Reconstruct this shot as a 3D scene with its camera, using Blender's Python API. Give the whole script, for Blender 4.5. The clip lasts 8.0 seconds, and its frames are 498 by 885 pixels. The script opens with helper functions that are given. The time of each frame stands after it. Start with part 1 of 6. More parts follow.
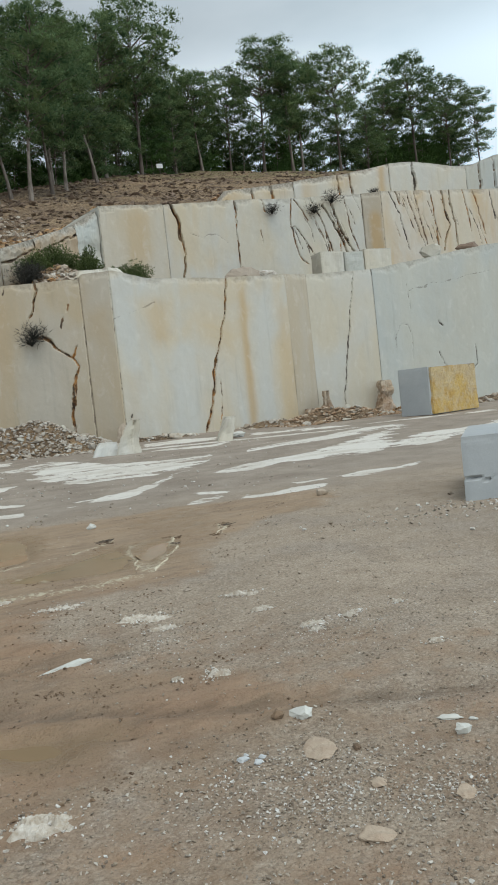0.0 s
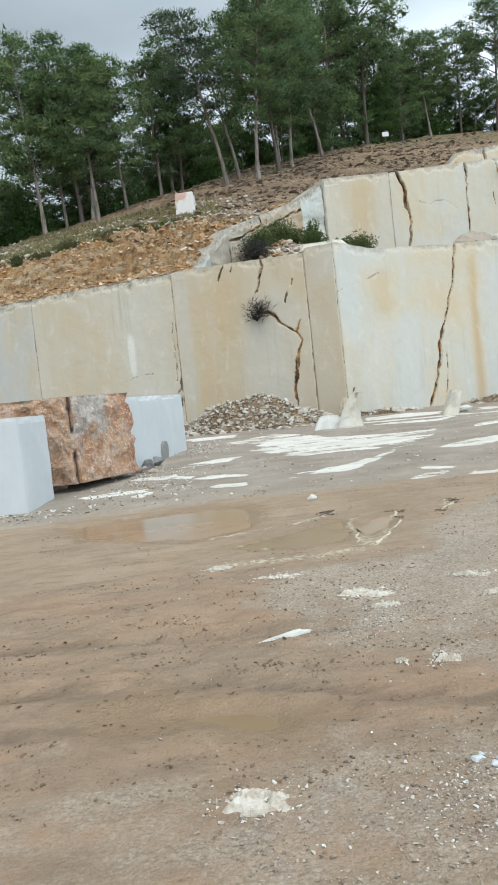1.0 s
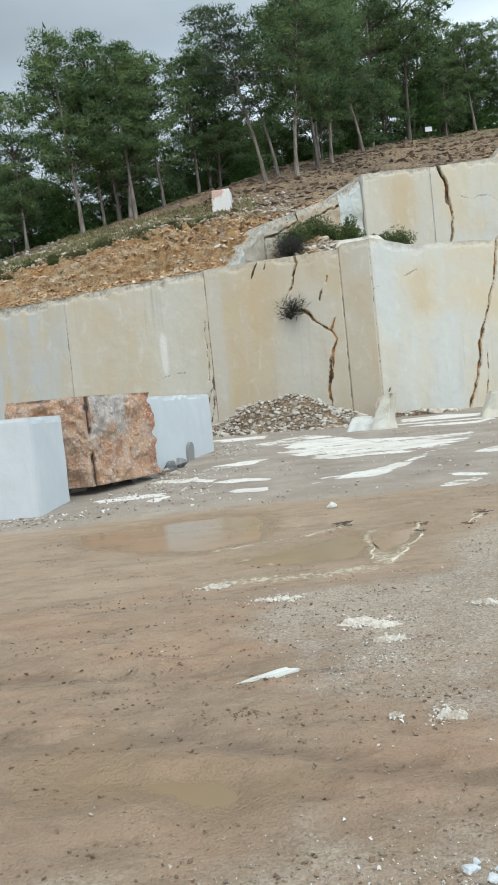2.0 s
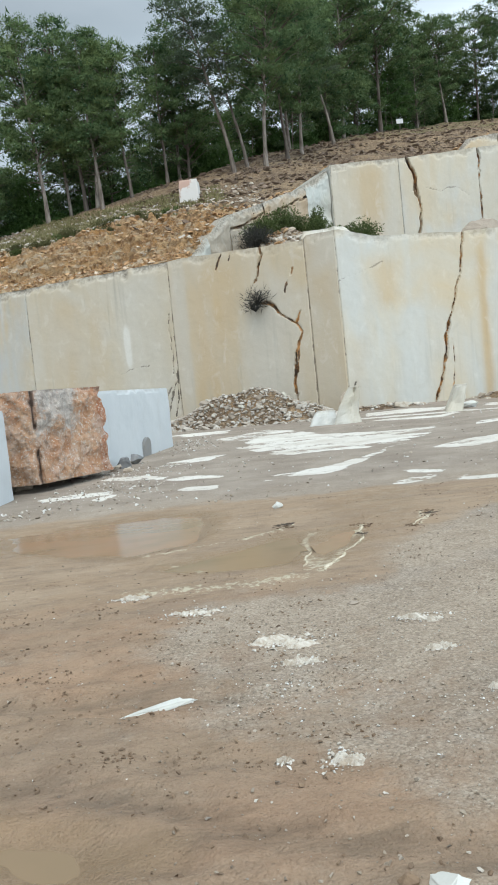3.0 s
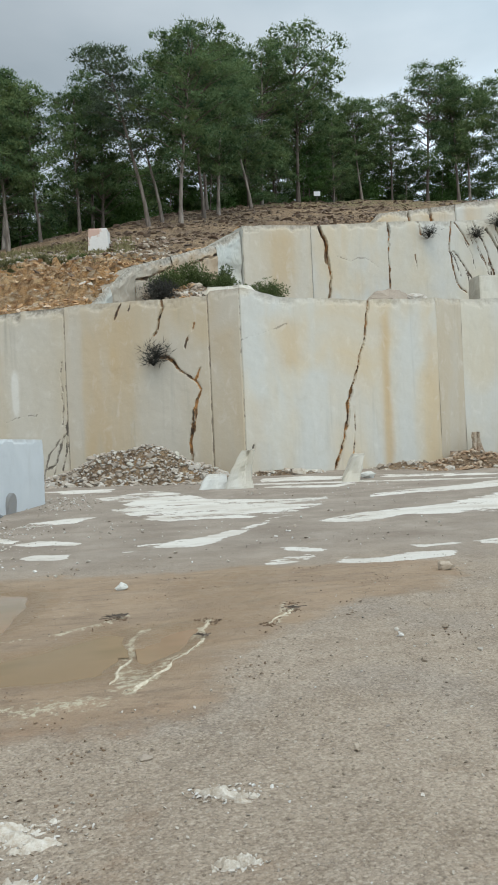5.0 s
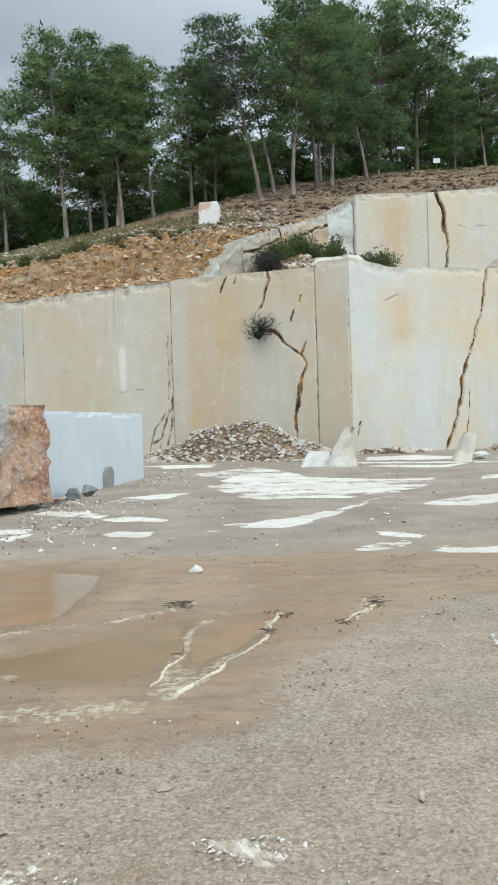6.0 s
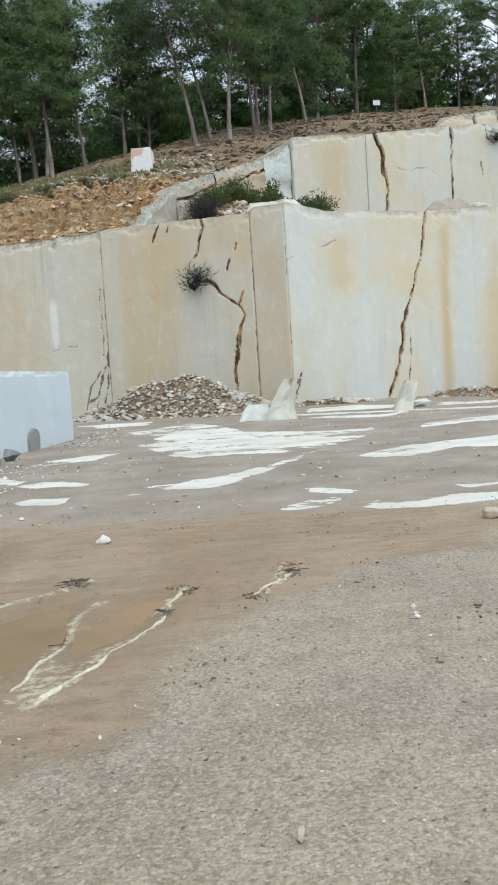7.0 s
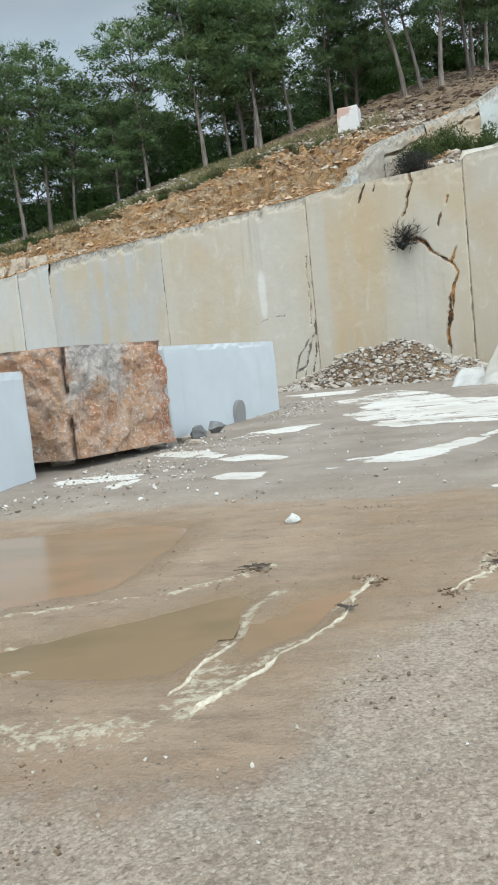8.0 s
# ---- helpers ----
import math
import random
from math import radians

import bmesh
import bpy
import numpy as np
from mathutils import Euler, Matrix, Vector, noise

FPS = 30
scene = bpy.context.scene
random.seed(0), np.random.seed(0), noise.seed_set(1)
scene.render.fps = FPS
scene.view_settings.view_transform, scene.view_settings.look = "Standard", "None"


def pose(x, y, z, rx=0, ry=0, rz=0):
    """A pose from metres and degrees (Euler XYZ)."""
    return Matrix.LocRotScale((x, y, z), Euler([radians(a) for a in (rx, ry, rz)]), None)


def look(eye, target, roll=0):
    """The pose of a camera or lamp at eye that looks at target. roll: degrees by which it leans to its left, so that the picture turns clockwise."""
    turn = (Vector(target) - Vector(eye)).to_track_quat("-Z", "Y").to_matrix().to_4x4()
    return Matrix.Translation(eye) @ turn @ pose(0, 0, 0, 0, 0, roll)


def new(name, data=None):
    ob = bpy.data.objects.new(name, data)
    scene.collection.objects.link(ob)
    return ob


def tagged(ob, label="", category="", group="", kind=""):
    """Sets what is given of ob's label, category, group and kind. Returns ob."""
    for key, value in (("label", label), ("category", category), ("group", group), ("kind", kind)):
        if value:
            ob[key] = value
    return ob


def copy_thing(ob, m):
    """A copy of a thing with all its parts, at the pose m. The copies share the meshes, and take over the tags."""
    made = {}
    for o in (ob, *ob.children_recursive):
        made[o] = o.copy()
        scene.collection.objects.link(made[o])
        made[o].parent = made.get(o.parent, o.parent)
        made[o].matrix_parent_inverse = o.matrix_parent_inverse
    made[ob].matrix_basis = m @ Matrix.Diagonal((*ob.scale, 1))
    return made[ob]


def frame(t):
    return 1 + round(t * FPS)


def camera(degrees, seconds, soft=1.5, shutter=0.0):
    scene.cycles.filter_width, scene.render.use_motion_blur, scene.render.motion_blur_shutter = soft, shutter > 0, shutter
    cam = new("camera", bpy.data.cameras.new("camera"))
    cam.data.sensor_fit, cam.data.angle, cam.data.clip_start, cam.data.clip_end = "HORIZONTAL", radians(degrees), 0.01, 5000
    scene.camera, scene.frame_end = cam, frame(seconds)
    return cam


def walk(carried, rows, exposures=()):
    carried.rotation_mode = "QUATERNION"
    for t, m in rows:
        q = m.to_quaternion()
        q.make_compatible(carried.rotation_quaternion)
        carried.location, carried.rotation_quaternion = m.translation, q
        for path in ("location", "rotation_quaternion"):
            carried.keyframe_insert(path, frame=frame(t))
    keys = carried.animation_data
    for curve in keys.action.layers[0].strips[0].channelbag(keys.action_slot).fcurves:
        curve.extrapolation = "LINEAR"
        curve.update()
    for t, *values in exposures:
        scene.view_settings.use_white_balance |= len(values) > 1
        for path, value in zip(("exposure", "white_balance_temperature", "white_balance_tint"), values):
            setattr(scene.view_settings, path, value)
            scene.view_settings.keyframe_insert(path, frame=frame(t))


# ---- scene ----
cam = camera(35.4, 8.0, soft=1.7)
PATH = [
    (0, (-0.748, 0.228, 1.654), (-0.031, 2.092, 1.549), -6.2),
    (0.5, (-0.822, 0.266, 1.62), (-0.206, 2.166, 1.512), -5.4),
    (0.8, (-0.774, 0.406, 1.582), (-0.416, 2.371, 1.475), -5.9),
    (1, (-0.708, 0.545, 1.567), (-0.54, 2.535, 1.461), -6.2),
    (1.2, (-0.632, 0.686, 1.563), (-0.563, 2.683, 1.466), -6.2),
    (2.3, (-0.178, 1.329, 1.554), (-0.11, 3.325, 1.456), -5.7),
    (2.5, (-0.097, 1.411, 1.531), (-0.012, 3.406, 1.416), -5.8),
    (3, (0.177, 1.656, 1.544), (0.299, 3.649, 1.423), -5.9),
    (3.2, (0.257, 1.772, 1.556), (0.405, 3.763, 1.429), -5.5),
    (3.5, (0.355, 1.963, 1.568), (0.653, 3.939, 1.502), -2.5),
    (4, (0.569, 2.285, 1.569), (0.916, 4.254, 1.561), -2.6),
    (4.2, (0.669, 2.399, 1.567), (1.011, 4.369, 1.577), -3.4),
    (5.3, (1.116, 3.327, 1.497), (1.47, 5.296, 1.513), -2.2),
    (5.5, (1.189, 3.419, 1.483), (1.416, 5.405, 1.503), -1.8),
    (5.8, (1.324, 3.638, 1.487), (1.421, 5.636, 1.487), -1.8),
    (6, (1.423, 3.818, 1.489), (1.49, 5.817, 1.455), -1.8),
    (6.3, (1.565, 4.072, 1.476), (1.638, 6.07, 1.403), -2.8),
    (6.5, (1.653, 4.222, 1.467), (1.777, 6.216, 1.364), -3.2),
    (7, (1.866, 4.504, 1.463), (2.049, 6.49, 1.306), -3.7),
    (7.2, (1.963, 4.579, 1.469), (2.03, 6.572, 1.315), -4.4),
    (7.5, (2.054, 4.71, 1.481), (1.939, 6.7, 1.31), -5.4),
    (7.7, (2.064, 4.845, 1.474), (1.842, 6.824, 1.29), -5.9),
    (8, (2.067, 5.098, 1.449), (1.698, 7.054, 1.254), -6.0),
]
walk(cam, [(t, look(eye, target, roll)) for t, eye, target, roll in PATH],
     [(0, -0.38, 6780, 10), (0.6, -0.17, 6650, 10), (1.0, 0.19, 6600, 10), (2.5, 0.17, 6550, 10), (3.0, 0.16, 6550, 10), (3.5, -0.14, 6650, 10), (4.0, -0.25, 6750, 10), (5.5, 0.07, 6620, 10), (6.0, 0.20, 6580, 10), (7.0, 0.12, 6480, 10), (8.0, 0.24, 6500, 10)])

# ---- light: an overcast sky, brighter behind the walker ----
world = bpy.data.worlds.new("overcast_sky")
scene.world = world
world.use_nodes = True
wn, wl = world.node_tree.nodes, world.node_tree.links
wn.clear()
w_out = wn.new("ShaderNodeOutputWorld")
w_bg = wn.new("ShaderNodeBackground")
w_sky = wn.new("ShaderNodeTexSky")
w_sky.sky_type, w_sky.sun_disc = "NISHITA", False
w_sky.sun_elevation, w_sky.sun_rotation = radians(61), radians(200)
w_co = wn.new("ShaderNodeTexCoord")
w_map = wn.new("ShaderNodeMapping")
w_map.inputs["Scale"].default_value = (1.0, 1.0, 2.6)
w_noise = wn.new("ShaderNodeTexNoise")
w_noise.inputs["Scale"].default_value = 2.2
w_noise.inputs["Detail"].default_value = 5
w_noise.inputs["Roughness"].default_value = 0.5
w_ramp = wn.new("ShaderNodeValToRGB")
w_ramp.color_ramp.elements[0].position, w_ramp.color_ramp.elements[0].color = 0.36, (0.264, 0.330, 0.380, 1)
w_ramp.color_ramp.elements[1].position, w_ramp.color_ramp.elements[1].color = 0.66, (0.382, 0.442, 0.490, 1)
w_dot = wn.new("ShaderNodeVectorMath")
w_dot.operation = "DOT_PRODUCT"
w_dot.inputs[1].default_value = (0.68, -0.36, 0.64)
w_fall = wn.new("ShaderNodeMapRange")
w_fall.interpolation_type = "SMOOTHSTEP"
for key, value in (("From Min", -0.35), ("From Max", 1.0), ("To Min", 0.94), ("To Max", 3.9)):
    w_fall.inputs[key].default_value = value
w_mul = wn.new("ShaderNodeVectorMath")
w_mul.operation = "SCALE"
w_sep = wn.new("ShaderNodeSeparateXYZ")
w_low = wn.new("ShaderNodeMapRange")
w_low.interpolation_type = "SMOOTHSTEP"
for key, value in (("From Min", 0.345), ("From Max", 0.435), ("To Min", 1.40), ("To Max", 0.88)):
    w_low.inputs[key].default_value = value
w_both = wn.new("ShaderNodeMath")
w_both.operation = "MULTIPLY"
w_mix = wn.new("ShaderNodeMix")
w_mix.data_type = "RGBA"
w_mix.inputs["Factor"].default_value = 0.93
w_sc = wn.new("ShaderNodeVectorMath")
w_sc.operation = "SCALE"
w_sc.inputs["Scale"].default_value = 0.1
wl.new(w_co.outputs["Generated"], w_map.inputs["Vector"])
wl.new(w_map.outputs["Vector"], w_noise.inputs["Vector"])
wl.new(w_noise.outputs["Fac"], w_ramp.inputs["Fac"])
wl.new(w_co.outputs["Generated"], w_dot.inputs[0])
wl.new(w_dot.outputs["Value"], w_fall.inputs["Value"])
wl.new(w_ramp.outputs["Color"], w_mul.inputs[0])
wl.new(w_co.outputs["Generated"], w_sep.inputs[0])
wl.new(w_sep.outputs["Z"], w_low.inputs["Value"])
wl.new(w_fall.outputs["Result"], w_both.inputs[0])
wl.new(w_low.outputs["Result"], w_both.inputs[1])
wl.new(w_both.outputs[0], w_mul.inputs["Scale"])
wl.new(w_sky.outputs["Color"], w_sc.inputs[0])
wl.new(w_sc.outputs["Vector"], w_mix.inputs[6])
wl.new(w_mul.outputs["Vector"], w_mix.inputs[7])
wl.new(w_mix.outputs[2], w_bg.inputs["Color"])
w_bg.inputs["Strength"].default_value = 1.14
wl.new(w_bg.outputs["Background"], w_out.inputs["Surface"])

sun_data = bpy.data.lights.new("sun", "SUN")
sun_data.energy, sun_data.angle, sun_data.color = 1.4, radians(30), (1.0, 0.945, 0.86)
sun = new("sun", sun_data)
sun.matrix_world = look((0, 0, 60), (5, 26, 12))


# ---- numeric helpers ----
def lattice(ix, iy, iz, seed):
    h = (ix * 374761393 + iy * 668265263 + iz * 2147483647 + seed * 1274126177) & 0xFFFFFFFF
    h = ((h ^ (h >> 13)) * 1274126177) & 0xFFFFFFFF
    h = ((h ^ (h >> 16)) * 2246822519) & 0xFFFFFFFF
    return ((h ^ (h >> 15)) & 0xFFFFFF) / float(0xFFFFFF)


def vnoise(x, y, z=0.0, seed=0):
    """Smooth value noise in 0..1."""
    x, y, z = np.broadcast_arrays(np.asarray(x, float), np.asarray(y, float), np.asarray(z, float))
    ix, iy, iz = (np.floor(a).astype(np.int64) for a in (x, y, z))
    fx, fy, fz = x - ix, y - iy, z - iz
    fx, fy, fz = (f * f * (3 - 2 * f) for f in (fx, fy, fz))
    total = 0.0
    for dx in (0, 1):
        for dy in (0, 1):
            for dz in (0, 1):
                wgt = (fx if dx else 1 - fx) * (fy if dy else 1 - fy) * (fz if dz else 1 - fz)
                total = total + wgt * lattice(ix + dx, iy + dy, iz + dz, seed)
    return total


def fbm(x, y, z=0.0, octaves=4, seed=0):
    """Fractal noise about 0, within roughly -1..1."""
    total, amp, norm = 0.0, 1.0, 0.0
    for k in range(octaves):
        f = 2.03 ** k
        total = total + amp * (vnoise(x * f + 17.1 * k, y * f - 9.7 * k, np.asarray(z) * f, seed + k) * 2 - 1)
        norm, amp = norm + amp, amp * 0.5
    return total / norm


def smooth(a, b, v):
    k = np.clip((v - a) / (b - a), 0, 1)
    return k * k * (3 - 2 * k)


def line_distance(px, py, line):
    """Distance of points to a broken line, and how far along it (0..1) the nearest place lies."""
    best, along = np.full(np.shape(px), 1e9), np.zeros(np.shape(px))
    count = len(line) - 1
    for k in range(count):
        ax, ay = line[k]
        bx, by = line[k + 1]
        ux, uy = bx - ax, by - ay
        q = np.clip(((px - ax) * ux + (py - ay) * uy) / (ux * ux + uy * uy + 1e-9), 0, 1)
        d = np.hypot(px - ax - q * ux, py - ay - q * uy)
        near = d < best
        best, along = np.where(near, d, best), np.where(near, (k + q) / count, along)
    return best, along


def inside(px, py, ring):
    """Signed distance to a closed outline, negative inside."""
    d, _ = line_distance(px, py, list(ring) + [ring[0]])
    odd = np.zeros(np.shape(px), bool)
    for k in range(len(ring)):
        (ax, ay), (bx, by) = ring[k], ring[k - 1]
        if ay != by:
            cut = ((ay > py) != (by > py)) & (px < (bx - ax) * (py - ay) / (by - ay) + ax)
            odd ^= cut
    return np.where(odd, -d, d)


def mesh_of(name, verts, faces, material, smooth_faces=False, **values):
    """A mesh from arrays of vertices and of faces that all have the same number of corners; values are float attributes of its points."""
    verts, faces = np.asarray(verts, np.float32), np.asarray(faces, np.int32)
    me = bpy.data.meshes.new(name)
    me.vertices.add(len(verts))
    me.vertices.foreach_set("co", verts.ravel())
    n = faces.shape[1]
    me.loops.add(faces.size)
    me.loops.foreach_set("vertex_index", faces.ravel())
    me.polygons.add(len(faces))
    me.polygons.foreach_set("loop_start", np.arange(0, faces.size, n, dtype=np.int32))
    me.polygons.foreach_set("loop_total", np.full(len(faces), n, np.int32))
    me.polygons.foreach_set("use_smooth", np.full(len(faces), smooth_faces))
    for key, value in values.items():
        me.attributes.new(key, "FLOAT", "POINT").data.foreach_set("value", np.asarray(value, np.float32).ravel())
    me.materials.append(material)
    me.update(calc_edges=True)
    me.validate()
    return me


def grid_faces(rows, cols):
    i = np.arange(rows * cols).reshape(rows, cols)
    return np.stack([i[:-1, :-1], i[:-1, 1:], i[1:, 1:], i[1:, :-1]], -1).reshape(-1, 4)


def part(name, me, parent, label=""):
    ob = new(name, me)
    ob.parent = parent
    if label:
        ob["label"] = label
    return ob


def from_bm(name, bm, material, smooth_faces=False):
    me = bpy.data.meshes.new(name)
    for f in bm.faces:
        f.smooth = smooth_faces
    bm.to_mesh(me)
    bm.free()
    me.materials.append(material)
    return me


# ---- materials ----
class Paint:
    """A small builder of node materials round one Principled shader."""

    def __init__(self, name, rough=0.7, spec=0.4):
        self.m = bpy.data.materials.new(name)
        self.m.use_nodes = True
        self.t = self.m.node_tree
        self.b = self.t.nodes["Principled BSDF"]
        self.b.inputs["Roughness"].default_value = rough
        self.b.inputs["Specular IOR Level"].default_value = spec
        self.co = self.t.nodes.new("ShaderNodeTexCoord").outputs["Object"]

    def put(self, socket, value):
        if isinstance(value, bpy.types.NodeSocket):
            self.t.links.new(value, socket)
        elif isinstance(value, tuple) and len(value) == 3 and socket.type == "RGBA":
            socket.default_value = (*value, 1)
        else:
            socket.default_value = value

    def noise(self, scale, detail=4, rough=0.55, stretch=(1, 1, 1), shift=(0, 0, 0), distort=0.0):
        mp = self.t.nodes.new("ShaderNodeMapping")
        mp.inputs["Scale"].default_value, mp.inputs["Location"].default_value = stretch, shift
        self.t.links.new(self.co, mp.inputs["Vector"])
        n = self.t.nodes.new("ShaderNodeTexNoise")
        for key, value in (("Scale", scale), ("Detail", detail), ("Roughness", rough), ("Distortion", distort)):
            n.inputs[key].default_value = value
        self.t.links.new(mp.outputs["Vector"], n.inputs["Vector"])
        return n.outputs["Fac"]

    def cells(self, scale, stretch=(1, 1, 1), feature="F1", out="Distance"):
        mp = self.t.nodes.new("ShaderNodeMapping")
        mp.inputs["Scale"].default_value = stretch
        self.t.links.new(self.co, mp.inputs["Vector"])
        n = self.t.nodes.new("ShaderNodeTexVoronoi")
        n.feature = feature
        n.inputs["Scale"].default_value = scale
        self.t.links.new(mp.outputs["Vector"], n.inputs["Vector"])
        return n.outputs[out]

    def attr(self, name):
        n = self.t.nodes.new("ShaderNodeAttribute")
        n.attribute_name = name
        return n.outputs["Fac"]

    def chance(self):
        return self.t.nodes.new("ShaderNodeObjectInfo").outputs["Random"]

    def island(self):
        return self.t.nodes.new("ShaderNodeNewGeometry").outputs["Random Per Island"]

    def span(self, value, a, b, low=0.0, high=1.0):
        n = self.t.nodes.new("ShaderNodeMapRange")
        for key, v in (("Value", value), ("From Min", a), ("From Max", b), ("To Min", low), ("To Max", high)):
            self.put(n.inputs[key], v)
        return n.outputs["Result"]

    def sum(self, op, a, b):
        n = self.t.nodes.new("ShaderNodeMath")
        n.operation = op
        self.put(n.inputs[0], a)
        self.put(n.inputs[1], b)
        return n.outputs[0]

    def mix(self, factor, a, b, blend="MIX"):
        n = self.t.nodes.new("ShaderNodeMix")
        n.data_type, n.blend_type = "RGBA", blend
        self.put(n.inputs["Factor"], factor)
        self.put(n.inputs[6], a)
        self.put(n.inputs[7], b)
        return n.outputs[2]

    def bump(self, height, distance, strength=1.0, after=None):
        n = self.t.nodes.new("ShaderNodeBump")
        n.inputs["Strength"].default_value, n.inputs["Distance"].default_value = strength, distance
        self.t.links.new(height, n.inputs["Height"])
        if after is not None:
            self.t.links.new(after, n.inputs["Normal"])
        return n.outputs["Normal"]

    def done(self, colour, normal=None, rough=None):
        self.put(self.b.inputs["Base Color"], colour)
        if normal is not None:
            self.put(self.b.inputs["Normal"], normal)
        if rough is not None:
            self.put(self.b.inputs["Roughness"], rough)
        return self.m


def marble(name, base, warm, cool, stain=0.6, shift=0.0):
    """Sawn marble: broad soft stains, cloudy tones, faint drips; rust and soil in the cracks, with deep shadow painted
    along their middle.
    """
    p = Paint(name, rough=0.55)
    broad = p.noise(0.34, 4, 0.5, (1, 1, 0.32), (shift, 0, 0), 0.5)
    streak = p.noise(0.95, 4, 0.5, (1, 1, 0.09), (shift + 9, 3, 0))
    cloud = p.noise(0.30, 4, 0.55, (1, 1, 0.55), (shift + 4, 0, 7), 0.8)
    mottle = p.noise(2.4, 6, 0.6, (1, 1, 0.6), (shift, 5, 2), 0.6)
    fine = p.noise(26, 5, 0.6)
    c = p.mix(p.span(broad, 0.40, 0.64, 0, stain), base, warm)
    c = p.mix(p.span(cloud, 0.42, 0.62, 0, 0.85), c, cool)
    c = p.mix(p.span(streak, 0.50, 0.72, 0, 0.55 * stain), c, warm)
    c = p.mix(p.span(streak, 0.46, 0.34, 0, 0.45), c, cool)
    c = p.mix(p.span(p.attr("stain"), 0.0, 1.0, 0.0, 0.85), c, (0.485, 0.345, 0.178))
    c = p.mix(p.span(p.attr("stain"), 0.0, -1.0, 0.0, 0.8), c, cool)
    c = p.mix(p.span(p.attr("stain"), -1.3, -2.2, 0.0, 0.8), c, (0.66, 0.65, 0.60))
    c = p.mix(p.span(mottle, 0.56, 0.74, 0, 0.22), c, (0.36, 0.33, 0.26))
    c = p.mix(p.span(mottle, 0.44, 0.30, 0, 0.22), c, (0.70, 0.69, 0.64))
    drip = p.noise(4.0, 3, 0.5, (1, 1, 0.05), (shift + 30, 1, 0))
    drip = p.sum("MULTIPLY", p.span(drip, 0.58, 0.76, 0, 0.42), p.span(p.noise(0.5, 3, 0.5, (1, 1, 0.6), (shift, 8, 3)), 0.45, 0.62))
    c = p.mix(drip, c, (0.27, 0.26, 0.22))
    c = p.mix(p.span(fine, 0.3, 0.7, 0.06, 0.0), c, (0.36, 0.33, 0.26))
    rust = p.mix(p.span(p.noise(3.2, 5, 0.6, (1, 1, 0.6)), 0.42, 0.60), (0.060, 0.038, 0.024), (0.44, 0.225, 0.078))
    grime = p.span(p.attr("rust"), 0.76, 0.88)
    rust = p.mix(grime, (0.072, 0.056, 0.042), rust)
    solid = p.span(p.attr("rust"), 0.2, 0.7, 0.35, 1.0)
    ragged = p.sum("ADD", p.attr("crack"), p.span(p.noise(13, 5, 0.65), 0.3, 0.7, -0.30, 0.30))
    ragged = p.sum("ADD", ragged, p.span(p.noise(2.3, 3, 0.5, (1, 1, 1.3), (6, 6, 6)), 0.35, 0.65, -0.42, 0.22))
    # middle of the wide cracks: deep shadow put into the colour
    rust = p.mix(p.span(ragged, 1.35, 1.8, 0, 0.75), rust, (0.045, 0.030, 0.021))
    halo = p.sum("MULTIPLY", p.span(ragged, 0.30, 0.95, 0, 0.30), grime)
    c = p.mix(halo, c, (0.40, 0.270, 0.130))
    c = p.mix(p.sum("MULTIPLY", p.span(ragged, 0.78, 0.98), solid), c, rust)
    c = p.mix(p.attr("chip"), c, p.mix(p.span(p.noise(9, 4), 0.4, 0.6), (0.40, 0.37, 0.31), (0.24, 0.215, 0.175)))
    n = p.bump(p.noise(5, 6, 0.6), 0.03, 0.3)
    n = p.bump(p.noise(60, 3, 0.6), 0.004, 0.25, n)
    return p.done(c, n, p.span(fine, 0.2, 0.8, 0.5, 0.68))


marble_cream = marble("marble_cream", (0.522, 0.465, 0.362), (0.470, 0.383, 0.252), (0.522, 0.495, 0.429), 0.75, 0.0)
marble_tan = marble("marble_tan", (0.496, 0.430, 0.323), (0.456, 0.360, 0.228), (0.491, 0.455, 0.386), 0.85, 12.0)
marble_grey_tan = marble("marble_grey_tan", (0.460, 0.400, 0.304), (0.439, 0.345, 0.227), (0.470, 0.435, 0.367), 0.5, 31.0)
marble_streaked = marble("marble_streaked", (0.505, 0.460, 0.372), (0.486, 0.400, 0.270), (0.445, 0.462, 0.455), 0.8, 5.0)
marble_white = marble("marble_white", (0.556, 0.512, 0.412), (0.552, 0.452, 0.300), (0.520, 0.532, 0.505), 0.85, 20.0)
marble_pale = marble("marble_pale", (0.554, 0.530, 0.449), (0.522, 0.430, 0.285), (0.522, 0.525, 0.487), 0.45, 44.0)
marble_blue = marble("marble_blue", (0.543, 0.550, 0.526), (0.512, 0.450, 0.347), (0.470, 0.500, 0.497), 0.45, 52.0)
marble_grey = marble("marble_grey", (0.480, 0.492, 0.446), (0.440, 0.405, 0.325), (0.430, 0.458, 0.440), 0.45, 63.0)
rock_ramp = marble("rock_ramp", (0.345, 0.270, 0.185), (0.400, 0.265, 0.140), (0.390, 0.350, 0.285), 0.9, 91.0)
marble_rusty = marble("marble_rusty", (0.575, 0.520, 0.415), (0.522, 0.360, 0.174), (0.575, 0.550, 0.492), 0.7, 75.0)


